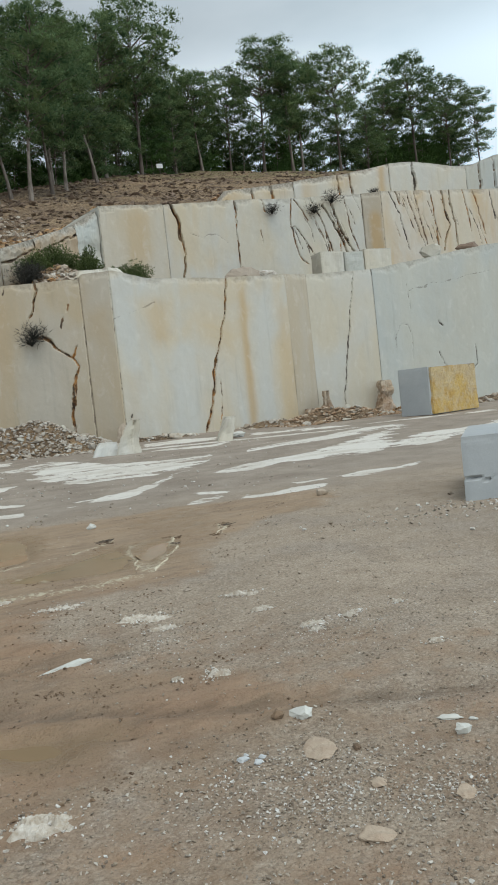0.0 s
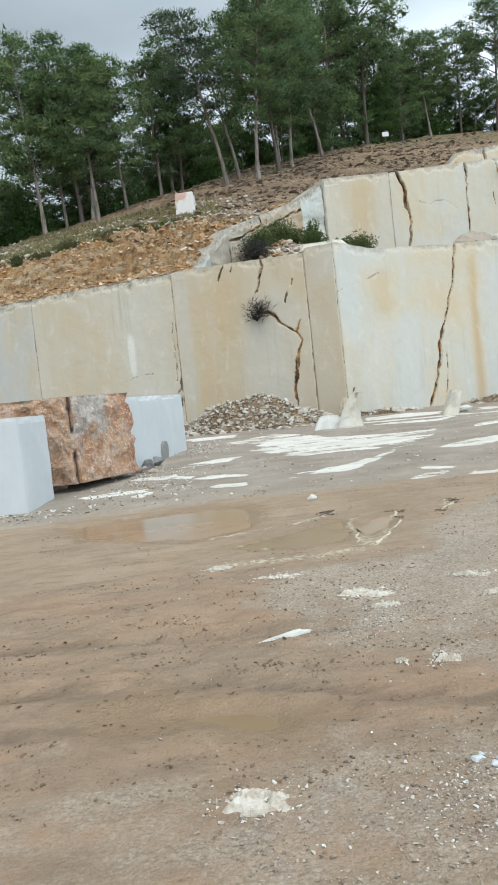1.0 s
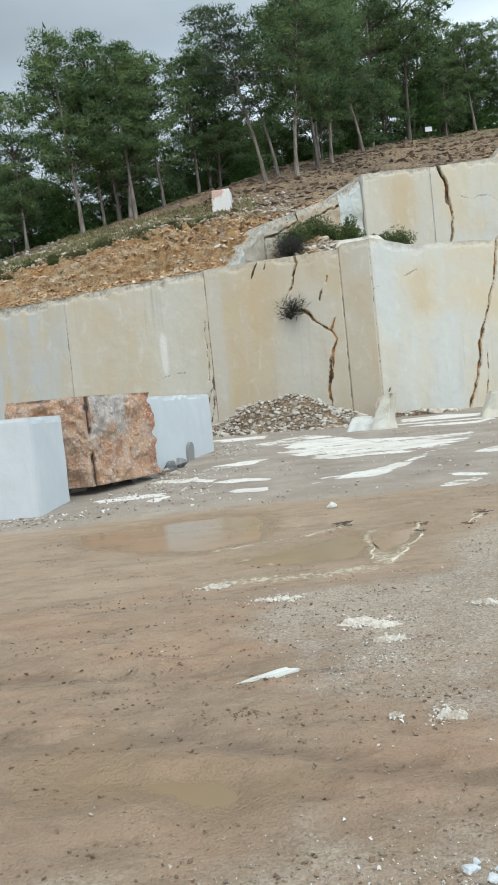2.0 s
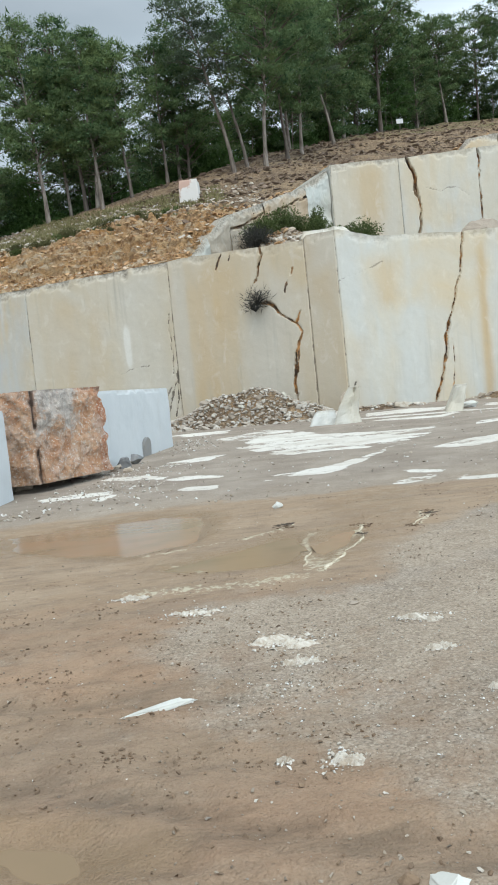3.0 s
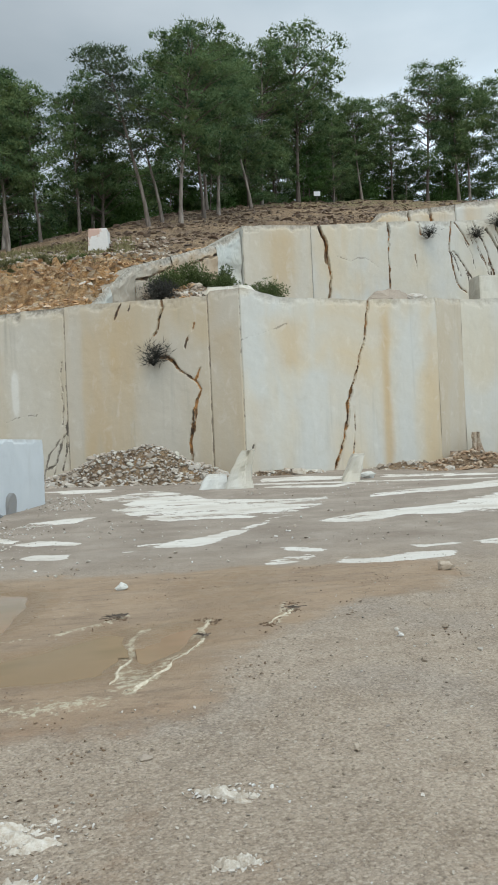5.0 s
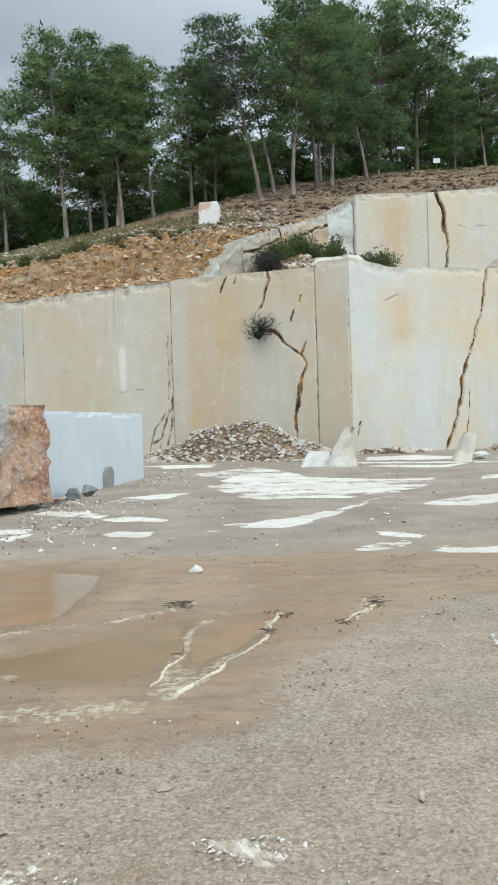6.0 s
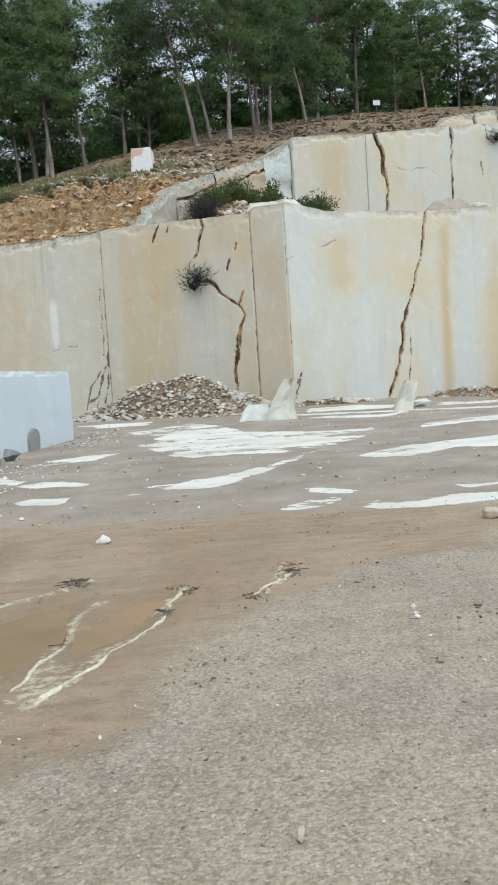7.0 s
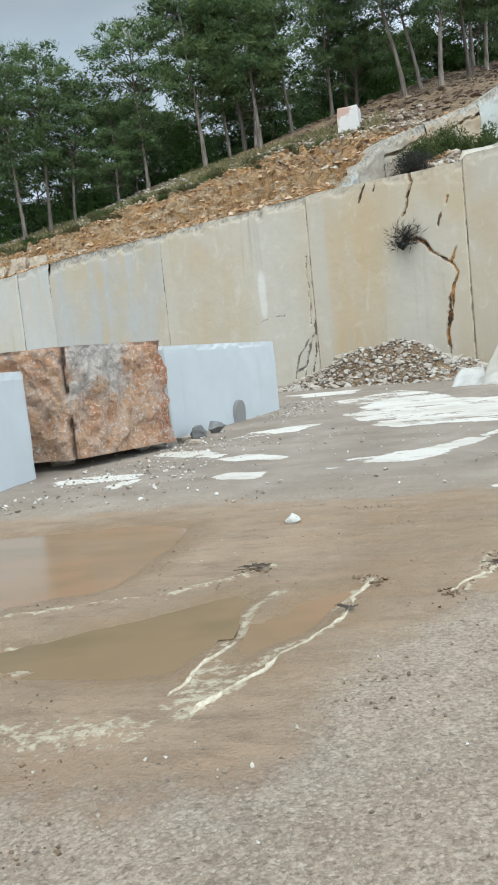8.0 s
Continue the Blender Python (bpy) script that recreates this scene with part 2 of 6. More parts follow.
def block_stone(name, base, cloud, dirt):
    p = Paint(name, rough=0.5)
    c = p.mix(p.span(p.noise(0.9, 5, 0.5, distort=0.8), 0.4, 0.65), base, cloud)
    c = p.mix(p.span(p.noise(3.0, 5, 0.6, (1, 1, 0.3)), 0.58, 0.75, 0, 0.35), c, dirt)
    c = p.mix(p.span(p.noise(40, 4, 0.6), 0.35, 0.65, 0.10, 0), c, dirt)
    c = p.mix(p.attr("chip"), c, dirt)
    n = p.bump(p.noise(5, 6, 0.55), 0.03, 0.3)
    n = p.bump(p.noise(70, 3), 0.003, 0.5, n)
    return p.done(c, n)


block_blue = block_stone("block_blue", (0.488, 0.516, 0.530), (0.520, 0.546, 0.558), (0.40, 0.41, 0.40))
block_grey = block_stone("block_grey", (0.385, 0.415, 0.432), (0.43, 0.46, 0.47), (0.25, 0.26, 0.255))
dark_stone = block_stone("dark_stone", (0.13, 0.135, 0.14), (0.22, 0.22, 0.215), (0.30, 0.28, 0.25))
shard_cream = block_stone("shard_cream", (0.47, 0.44, 0.36), (0.50, 0.49, 0.44), (0.31, 0.27, 0.205))
chunk_white = block_stone("chunk_white", (0.58, 0.58, 0.53), (0.54, 0.56, 0.55), (0.36, 0.33, 0.27))


def breccia(name, a, b, pale, amount):
    """Broken, iron-stained stone with pale patches and lumpy relief."""
    p = Paint(name, rough=0.7)
    c = p.mix(p.span(p.noise(1.3, 6, 0.6, distort=0.7), 0.38, 0.62), a, b)
    parts = p.t.nodes.new("ShaderNodeSeparateXYZ")
    p.t.links.new(p.co, parts.inputs[0])
    if amount > 0.8:
        ragged = p.span(p.noise(2.2, 6, 0.7, shift=(5, 2, 1)), 0.3, 0.7, -0.45, 0.45)
        upper_part = p.span(p.sum("ADD", parts.outputs["Z"], ragged), 1.15, 1.40)
        between = p.sum("MULTIPLY", p.span(p.sum("ADD", parts.outputs["X"], p.sum("MULTIPLY", ragged, 0.3)), -2.90, -2.80), p.span(p.sum("ADD", parts.outputs["X"], p.sum("MULTIPLY", ragged, 0.4)), -2.20, -2.34))
        pale_mask = p.sum("MULTIPLY", p.sum("MULTIPLY", upper_part, between), amount)
        c = p.mix(p.span(p.sum("ADD", parts.outputs["X"], p.sum("MULTIPLY", ragged, 0.25)), -1.98, -1.88, 0, 0.7), c, (0.40, 0.135, 0.055))
    else:
        high = p.span(parts.outputs["Z"], 0.3, 2.1, -0.16, 0.12)
        pale_mask = p.sum("MULTIPLY", p.span(p.sum("ADD", p.noise(0.8, 6, 0.7, shift=(5, 2, 1)), high), 0.47, 0.55), amount)
    c = p.mix(p.span(p.noise(3.2, 7, 0.75, (1, 1, 0.7), (3, 7, 1)), 0.47, 0.58, 0, 0.6), c, tuple(0.55 * v + 0.22 for v in b))
    c = p.mix(pale_mask, c, p.mix(p.span(p.noise(7, 7, 0.8, shift=(1, 4, 4)), 0.44, 0.58), pale, tuple(0.76 * v for v in pale)))
    c = p.mix(p.span(p.cells(5.5, feature="DISTANCE_TO_EDGE"), 0.0, 0.06, 0.30 if amount > 0.8 else 0.0, 0), c, (0.62, 0.50, 0.38))
    c = p.mix(p.span(p.noise(8, 7, 0.78, (1, 1, 0.6)), 0.55, 0.67, 0, 0.42), c, (0.25, 0.12, 0.062))
    c = p.mix(p.span(p.noise(20, 4, 0.75, shift=(2, 2, 9)), 0.555, 0.61, 0, 0.9 if amount > 0.8 else 0.2), c, (0.70, 0.63, 0.56))
    c = p.mix(p.span(p.attr("chip"), 0.35, 0.7), c, (0.07, 0.055, 0.048))
    n = p.bump(p.noise(4.0, 8, 0.74), 0.18 if amount > 0.8 else 0.08, 1.0)
    n = p.bump(p.cells(9), 0.06 if amount > 0.8 else 0.015, 0.7, n)
    return p.done(c, n)


breccia_red = breccia("breccia_red", (0.52, 0.258, 0.135), (0.60, 0.372, 0.228), (0.55, 0.52, 0.48), 0.85)
breccia_yellow = breccia("breccia_yellow", (0.42, 0.25, 0.058), (0.58, 0.395, 0.120), (0.60, 0.52, 0.36), 0.5)
rock_shelf = block_stone("rock_shelf", (0.47, 0.40, 0.30), (0.53, 0.49, 0.42), (0.34, 0.26, 0.17))
breccia_tan = breccia("breccia_tan", (0.30, 0.205, 0.13), (0.44, 0.33, 0.22), (0.55, 0.48, 0.38), 0.5)


def rubble(name, tones, dirt, scale=6):
    p = Paint(name, rough=0.85)
    r = p.t.nodes.new("ShaderNodeValToRGB")
    r.color_ramp.interpolation = "CONSTANT"
    while len(r.color_ramp.elements) < len(tones):
        r.color_ramp.elements.new(0.5)
    for k, tone in enumerate(tones):
        r.color_ramp.elements[k].position = k / len(tones)
        r.color_ramp.elements[k].color = (*tone, 1)
    p.t.links.new(p.island(), r.inputs["Fac"])
    c = p.mix(p.span(p.noise(scale, 6, 0.7), 0.40, 0.62, 0, 0.75), r.outputs["Color"], dirt)
    c = p.mix(p.span(p.noise(30, 4, 0.7), 0.35, 0.65, 0.25, 0), c, dirt)
    return p.done(c, p.bump(p.noise(18, 5, 0.6), 0.03, 0.6))


rubble_pale = rubble("rubble_pale", [(0.52, 0.48, 0.41), (0.42, 0.37, 0.31), (0.60, 0.58, 0.53), (0.34, 0.29, 0.235), (0.48, 0.41, 0.33)], (0.34, 0.275, 0.205))
rubble_orange = rubble("rubble_orange", [(0.47, 0.29, 0.145), (0.55, 0.40, 0.25), (0.30, 0.18, 0.095), (0.50, 0.33, 0.18), (0.42, 0.255, 0.125), (0.60, 0.54, 0.45), (0.20, 0.12, 0.07)], (0.42, 0.255, 0.130))
rubble_brown = rubble("rubble_brown", [(0.20, 0.15, 0.115), (0.27, 0.20, 0.15), (0.15, 0.115, 0.09), (0.36, 0.28, 0.20), (0.23, 0.165, 0.125)], (0.17, 0.12, 0.085))
rubble_waste = rubble("rubble_waste", [(0.47, 0.44, 0.39), (0.38, 0.34, 0.29), (0.53, 0.51, 0.47), (0.32, 0.27, 0.22), (0.43, 0.38, 0.32)], (0.36, 0.305, 0.24))
rubble_soil = rubble("rubble_soil", [(0.40, 0.29, 0.19), (0.50, 0.42, 0.33), (0.30, 0.20, 0.13), (0.54, 0.47, 0.38), (0.36, 0.25, 0.16)], (0.32, 0.215, 0.13))
mud_lumps = rubble("mud_lumps", [(0.20, 0.135, 0.085), (0.15, 0.105, 0.07), (0.26, 0.18, 0.115)], (0.17, 0.115, 0.075))
gravel_mix = rubble("gravel_mix", [(0.32, 0.26, 0.195), (0.42, 0.365, 0.30), (0.22, 0.175, 0.135), (0.50, 0.46, 0.40), (0.13, 0.105, 0.085), (0.27, 0.24, 0.21)], (0.28, 0.23, 0.17))
gravel_white = rubble("gravel_white", [(0.66, 0.66, 0.63), (0.58, 0.56, 0.51), (0.70, 0.71, 0.70)], (0.46, 0.40, 0.33))


def ground_paint():
    """Quarry yard: grey-tan packed grit, ochre mud, pale dried crust, white marble slurry."""
    p = Paint("yard_ground", rough=0.9, spec=0.3)
    broad, mid = p.noise(0.5, 6, 0.6), p.noise(2.4, 6, 0.65)
    grit = p.noise(38, 5, 0.75)
    c = p.mix(p.span(broad, 0.38, 0.62), (0.340, 0.275, 0.208), (0.420, 0.345, 0.264))
    c = p.mix(p.span(p.noise(0.75, 6, 0.65, shift=(4, 9, 0)), 0.48, 0.62, 0, 0.8), c, (0.332, 0.282, 0.230))
    c = p.mix(p.span(mid, 0.47, 0.66, 0, 0.6), c, (0.260, 0.200, 0.142))
    c = p.mix(p.span(grit, 0.38, 0.50, 0.55, 0.0), c, (0.145, 0.110, 0.080))
    c = p.mix(p.span(p.noise(46, 4, 0.8), 0.54, 0.62, 0, 0.50), c, (0.56, 0.50, 0.42))
    c = p.mix(p.span(p.noise(19, 5, 0.75, shift=(1, 7, 0)), 0.57, 0.68, 0, 0.45), c, (0.165, 0.125, 0.092))
    c = p.mix(p.span(p.noise(27, 5, 0.75, shift=(5, 2, 0)), 0.60, 0.70, 0, 0.42), c, (0.54, 0.465, 0.375))
    grain, hue = p.cells(70), p.cells(70, out="Color")
    c = p.mix(p.span(hue, 0.55, 0.80, 0, 0.26), c, (0.64, 0.55, 0.44))
    c = p.mix(p.span(hue, 0.40, 0.15, 0, 0.30), c, (0.145, 0.112, 0.084))
    c = p.mix(p.span(p.noise(5.5, 6, 0.7, shift=(9, 4, 0)), 0.54, 0.66, 0, 0.32), c, (0.185, 0.145, 0.110))
    c = p.mix(p.span(grain, 0.40, 0.85, 0, 0.15), c, (0.165, 0.122, 0.086))
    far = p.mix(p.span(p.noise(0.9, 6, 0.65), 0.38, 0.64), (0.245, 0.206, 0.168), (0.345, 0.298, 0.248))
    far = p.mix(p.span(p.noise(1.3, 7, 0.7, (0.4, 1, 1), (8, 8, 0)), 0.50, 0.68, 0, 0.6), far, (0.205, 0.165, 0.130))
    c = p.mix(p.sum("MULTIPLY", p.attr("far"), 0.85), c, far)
    calm = p.attr("calm")
    mud_edge = p.span(p.sum("ADD", p.attr("mud"), p.span(p.noise(2.2, 8, 0.7), 0.3, 0.7, -0.45, 0.45)), 0.25, 0.85)
    mud = p.mix(p.span(p.noise(0.8, 6, 0.65, (1, 1.8, 1)), 0.36, 0.62), (0.325, 0.228, 0.145), (0.375, 0.277, 0.188))
    mud = p.mix(p.sum("MULTIPLY", calm, p.span(p.noise(1.1, 6, 0.7, (0.6, 1.3, 1), (2, 5, 0)), 0.46, 0.60, 0, 0.85)), mud, (0.232, 0.172, 0.122))
    mud = p.mix(p.sum("MULTIPLY", calm, p.span(p.noise(3.4, 8, 0.78, (0.6, 1.6, 1)), 0.49, 0.62, 0, 0.85)), mud, (0.165, 0.112, 0.074))
    mud = p.mix(p.span(p.noise(9.0, 5, 0.7, (0.6, 1.6, 1), (3, 3, 3)), 0.58, 0.72, 0, 0.55), mud, (0.47, 0.375, 0.27))
    churned = p.mix(p.span(p.noise(1.0, 6, 0.65, (0.7, 1.5, 1), (7, 3, 0)), 0.44, 0.62), (0.262, 0.182, 0.122), (0.345, 0.210, 0.128))
    mud = p.mix(p.span(calm, 0.62, 1.0, 0, 0.55), mud, churned)
    c = p.mix(p.sum("MULTIPLY", mud_edge, 0.88), c, mud)
    c = p.mix(p.span(p.noise(30, 5, 0.75, shift=(3, 1, 0)), 0.58, 0.70, 0, 0.35), c, (0.165, 0.125, 0.092))
    dark = p.span(p.sum("ADD", p.attr("dark"), p.span(p.noise(5, 7, 0.7, (0.6, 1.6, 1)), 0.3, 0.7, -0.4, 0.4)), 0.3, 0.8)
    c = p.mix(p.sum("MULTIPLY", dark, 0.55), c, (0.130, 0.095, 0.066))
    wet = p.attr("wet")
    c = p.mix(p.span(p.sum("ADD", wet, p.span(p.noise(2.6, 6, 0.65, (0.5, 1.4, 1)), 0.3, 0.7, -0.35, 0.35)), 0.25, 0.95, 0, 0.85), c, p.mix(p.span(p.noise(1.2, 5, 0.6, (0.6, 1.4, 1)), 0.40, 0.62), (0.290, 0.196, 0.118), (0.262, 0.186, 0.116)))
    pale = p.span(p.sum("ADD", p.attr("pale"), p.span(p.noise(16, 5, 0.7), 0.3, 0.7, -0.48, 0.48)), 0.45, 0.70)
    c = p.mix(p.sum("MULTIPLY", pale, 0.8), c, (0.54, 0.49, 0.365))
    slurry = p.span(p.sum("SUBTRACT", p.attr("slurry"), p.span(p.noise(1.1, 8, 0.68, (0.62, 1.0, 1)), 0.38, 0.60, 0.0, 1.25)), 0.0, 1.0)
    slurry = p.span(p.sum("SUBTRACT", slurry, p.span(p.noise(8.0, 8, 0.75, (0.5, 1.0, 1), (2, 6, 0)), 0.35, 0.68, 0.0, 0.66)), 0.02, 0.10)
    white = p.mix(p.span(p.noise(1.4, 6, 0.65, (0.4, 1.0, 1), (6, 2, 0)), 0.45, 0.66, 0, 0.75), (0.66, 0.635, 0.58), (0.48, 0.43, 0.36))
    white = p.mix(p.span(p.noise(9, 6, 0.75, (0.5, 1, 1)), 0.60, 0.68, 0, 0.7), white, (0.25, 0.21, 0.17))
    c = p.mix(slurry, c, white)
    n = p.bump(p.noise(7, 8, 0.66), 0.05, 0.7)
    n = p.bump(p.noise(16, 6, 0.75), 0.028, 0.55, n)
    n = p.bump(grit, 0.008, 0.5, n)
    n = p.bump(p.span(grain, 0.0, 1.0, 1.0, 0.0), 0.008, 0.5, n)
    rough = p.span(p.sum("ADD", wet, p.span(p.noise(4, 4), 0.3, 0.7, -0.25, 0.25)), 0.2, 0.9, 0.92, 0.30)
    return p.done(c, n, rough)


yard_ground = ground_paint()


def water_paint(name, a, b, murk):
    p = Paint(name, rough=0.16, spec=0.5)
    p.b.inputs["IOR"].default_value = 1.33
    c = p.mix(p.span(p.noise(0.8, 4, 0.5), 0.4, 0.62), a, b)
    c = p.mix(p.span(p.noise(1.1, 3, 0.5, (1, 1.6, 1), (7, 1, 0)), 0.46, 0.64, 0, 0.75), c, murk)
    return p.done(c, p.bump(p.noise(2.5, 3), 0.008, 0.30))


muddy_water = water_paint("muddy_water", (0.300, 0.192, 0.116), (0.280, 0.202, 0.130), (0.225, 0.165, 0.098))
murky_water = water_paint("murky_water", (0.262, 0.182, 0.108), (0.240, 0.172, 0.102), (0.196, 0.146, 0.084))


def hill_paint():
    p = Paint("hill_soil", rough=0.95, spec=0.2)
    c = p.mix(p.span(p.noise(0.5, 6, 0.6), 0.38, 0.64), (0.215, 0.148, 0.100), (0.430, 0.305, 0.185))
    c = p.mix(p.span(p.noise(7, 6, 0.75), 0.50, 0.58, 0, 0.75), c, (0.54, 0.43, 0.30))
    c = p.mix(p.span(p.noise(6, 7, 0.75, (1, 1, 2), (3, 8, 2)), 0.53, 0.61, 0, 0.85), c, (0.115, 0.080, 0.056))
    c = p.mix(p.span(p.noise(3.5, 6, 0.7), 0.48, 0.68, 0, 0.7), c, (0.125, 0.085, 0.057))
    orange = p.mix(p.span(p.noise(0.7, 6, 0.6, (1, 1, 2.0)), 0.38, 0.62), (0.52, 0.285, 0.115), (0.61, 0.430, 0.245))
    orange = p.mix(p.span(p.noise(2.6, 8, 0.72), 0.46, 0.60, 0, 0.85), orange, (0.225, 0.130, 0.068))
    orange = p.mix(p.span(p.noise(1.6, 5, 0.6, (1, 1, 2.5), (4, 4, 4)), 0.52, 0.62, 0, 0.8), orange, (0.66, 0.54, 0.39))
    # dark spots: shade of fine crevices painted into the soil colour
    orange = p.mix(p.span(p.noise(7, 7, 0.75, (1, 1, 2.2), (9, 1, 4)), 0.54, 0.64, 0, 0.6), orange, (0.165, 0.095, 0.050))
    orange = p.mix(p.span(p.noise(10, 6, 0.75, (1, 1, 1.6), (1, 9, 4)), 0.56, 0.66, 0, 0.6), orange, (0.68, 0.54, 0.38))
    edge = p.span(p.noise(1.1, 6, 0.65), 0.3, 0.7, -0.35, 0.35)
    c = p.mix(p.span(p.sum("ADD", p.attr("orange"), edge), 0.35, 0.65), c, orange)
    grass = p.mix(p.span(p.noise(5, 5, 0.7), 0.38, 0.64), (0.170, 0.160, 0.075), (0.345, 0.285, 0.170))
    c = p.mix(p.span(p.sum("ADD", p.attr("grass"), edge), 0.38, 0.62), c, grass)
    n = p.bump(p.noise(2.6, 10, 0.75), 0.40, 1.0)
    n = p.bump(p.noise(14, 6, 0.7), 0.08, 1.0, n)
    return p.done(c, n)


hill_soil = hill_paint()


def leaf_paint(name, dark, light, glow):
    p = Paint(name, rough=0.75, spec=0.08)
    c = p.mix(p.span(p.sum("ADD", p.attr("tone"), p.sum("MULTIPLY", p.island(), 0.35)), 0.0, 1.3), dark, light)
    # low tones, as in the painted shade inside crowns, get less of glow
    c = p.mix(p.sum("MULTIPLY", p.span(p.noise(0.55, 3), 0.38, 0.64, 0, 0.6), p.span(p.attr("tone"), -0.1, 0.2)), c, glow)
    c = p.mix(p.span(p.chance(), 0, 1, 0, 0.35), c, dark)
    p.done(c)
    tr = p.t.nodes.new("ShaderNodeBsdfTranslucent")
    p.put(tr.inputs["Color"], c)
    mx = p.t.nodes.new("ShaderNodeMixShader")
    mx.inputs[0].default_value = 0.28
    out = p.t.nodes["Material Output"]
    p.t.links.new(p.b.outputs[0], mx.inputs[1])
    p.t.links.new(tr.outputs[0], mx.inputs[2])
    p.t.links.new(mx.outputs[0], out.inputs["Surface"])
    return p.m


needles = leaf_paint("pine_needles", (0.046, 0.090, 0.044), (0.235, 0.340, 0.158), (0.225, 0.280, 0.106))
under_leaf = leaf_paint("under_leaf", (0.055, 0.110, 0.035), (0.120, 0.200, 0.065), (0.100, 0.170, 0.050))
needles_grey = leaf_paint("grey_needles", (0.085, 0.120, 0.080), (0.160, 0.205, 0.130), (0.125, 0.170, 0.095))
shrub_leaf = leaf_paint("shrub_leaf", (0.055, 0.080, 0.030), (0.150, 0.190, 0.075), (0.120, 0.155, 0.055))
dry_twig = leaf_paint("dry_twig", (0.040, 0.040, 0.036), (0.100, 0.095, 0.085), (0.06, 0.062, 0.055))
shrub_olive = leaf_paint("shrub_olive", (0.075, 0.080, 0.036), (0.205, 0.195, 0.098), (0.16, 0.15, 0.07))
grass_blade = leaf_paint("grass_blade", (0.150, 0.155, 0.065), (0.360, 0.310, 0.175), (0.26, 0.22, 0.12))


def bark_paint():
    p = Paint("pine_bark", rough=0.9, spec=0.2)
    c = p.mix(p.span(p.noise(5, 6, 0.65, (1, 1, 0.22)), 0.38, 0.62), (0.15, 0.125, 0.105), (0.36, 0.315, 0.27))
    c = p.mix(p.span(p.chance(), 0.15, 0.7, 0, 0.8), c, (0.085, 0.068, 0.056))
    return p.done(c, p.bump(p.noise(16, 5, 0.7, (1, 1, 0.25)), 0.05, 0.8))


pine_bark = bark_paint()


def limb_paint():
    p = Paint("limb_bark", rough=0.9, spec=0.2)
    c = p.mix(p.span(p.noise(6, 5, 0.6), 0.38, 0.62), (0.085, 0.068, 0.055), (0.165, 0.135, 0.110))
    return p.done(c, p.bump(p.noise(16, 5, 0.7), 0.03, 0.7))


limb_bark = limb_paint()


def marker_paint():
    p = Paint("daubed_white", rough=0.7)
    parts = p.t.nodes.new("ShaderNodeSeparateXYZ")
    p.t.links.new(p.co, parts.inputs[0])
    slant = p.sum("SUBTRACT", p.span(parts.outputs["Z"], 13.3, 14.4, -0.1, 0.9), p.span(parts.outputs["X"], 0.5, 1.7, 0.0, 0.9))
    slant = p.sum("ADD", slant, p.span(p.noise(2.4, 4, 0.6), 0.3, 0.7, -0.3, 0.3))
    c = p.mix(p.span(slant, 0.20, 0.32, 0, 0.85), (0.62, 0.60, 0.57), (0.46, 0.28, 0.21))
    return p.done(c, p.bump(p.noise(8, 5), 0.03, 0.5))


daubed_white = marker_paint()
plain_white = Paint("white_board", rough=0.6).done((0.78, 0.78, 0.76))


# ---- the lie of the land ----
def wall_line(x):
    """y of the lower quarry face at x."""
    return np.interp(x, [-70, 6, 13.65, 15, 18.4, 60], [66.48, 31.24, 31.24, 31.9, 31.9, 35.6])


def lower_top(x):
    return np.interp(x, [-70, -16, -12, -7, 0, 4.8, 5.0, 6.2, 7.4, 11, 13.5, 18.4, 25.2, 34],
                     [6.9, 6.95, 7.25, 7.25, 7.36, 7.22, 7.42, 7.42, 7.08, 6.92, 6.98, 7.12, 8.15, 9.2])


def back_line(x):
    """y of the faces that stand behind the ledge of the lower bench."""
    return np.interp(x, [0.5, 1.5, 2.5, 3.6, 5.2, 6.9, 8.45, 60], [35.4, 37.0, 38.0, 39.0, 40.5, 42.0, 43.2, 43.2])


def upper_top(x):
    return np.interp(x, [8.4, 12.7, 16.4, 20, 25, 36, 60], [13.2, 13.25, 13.45, 13.5, 13.75, 14.0, 14.4])


def third_top(x):
    return np.interp(x, [16.0, 17.2, 20.0, 23.5, 26.0, 29.4, 31.2, 34.6, 36.0, 38.2, 60], [13.5, 14.9, 15.2, 15.7, 16.0, 16.7, 16.85, 16.55, 16.6, 17.4, 19.0])


def slope_height(x, y):
    """The wooded hillside with its crest."""
    d = y - np.interp(x, [-70, 6, 60], [66.48, 31.24, 31.24])
    plane = lower_top(np.minimum(x, 4.0)) - 0.06 + 0.40 * d
    crest = np.interp(x, [-70, -40, -27, -18, -5, 7, 15, 27, 43, 60, 100], [8, 8.9, 10.5, 12.5, 15.5, 19.7, 23.2, 26.2, 26.6, 28.6, 29])
    over = np.maximum(0, plane - crest)
    return np.where(plane < crest, plane, crest - 0.10 * over)


def hill_height(x, y):
    z = slope_height(x, y)
    behind_third = (x > 16.2) & (y > 46.75)
    z = np.where(behind_third, np.maximum(z, third_top(x) - 0.05), z)
    on_upper = (x > 8.3) & (y > 43.55) & ~behind_third
    z = np.where(on_upper, np.where(x > 16.2, upper_top(x) - 0.05, np.maximum(z, upper_top(x) - 0.05)), z)
    ledge = (x > 0.5) & (y < back_line(x) + 0.35)
    mound = 1.5 * np.exp(-((x - 4.9) / 1.8) ** 2 - ((y - 37.8) / 2.0) ** 2)
    return np.where(ledge, lower_top(x) - 0.08 + 0.03 * (y - wall_line(x)) + mound, z)


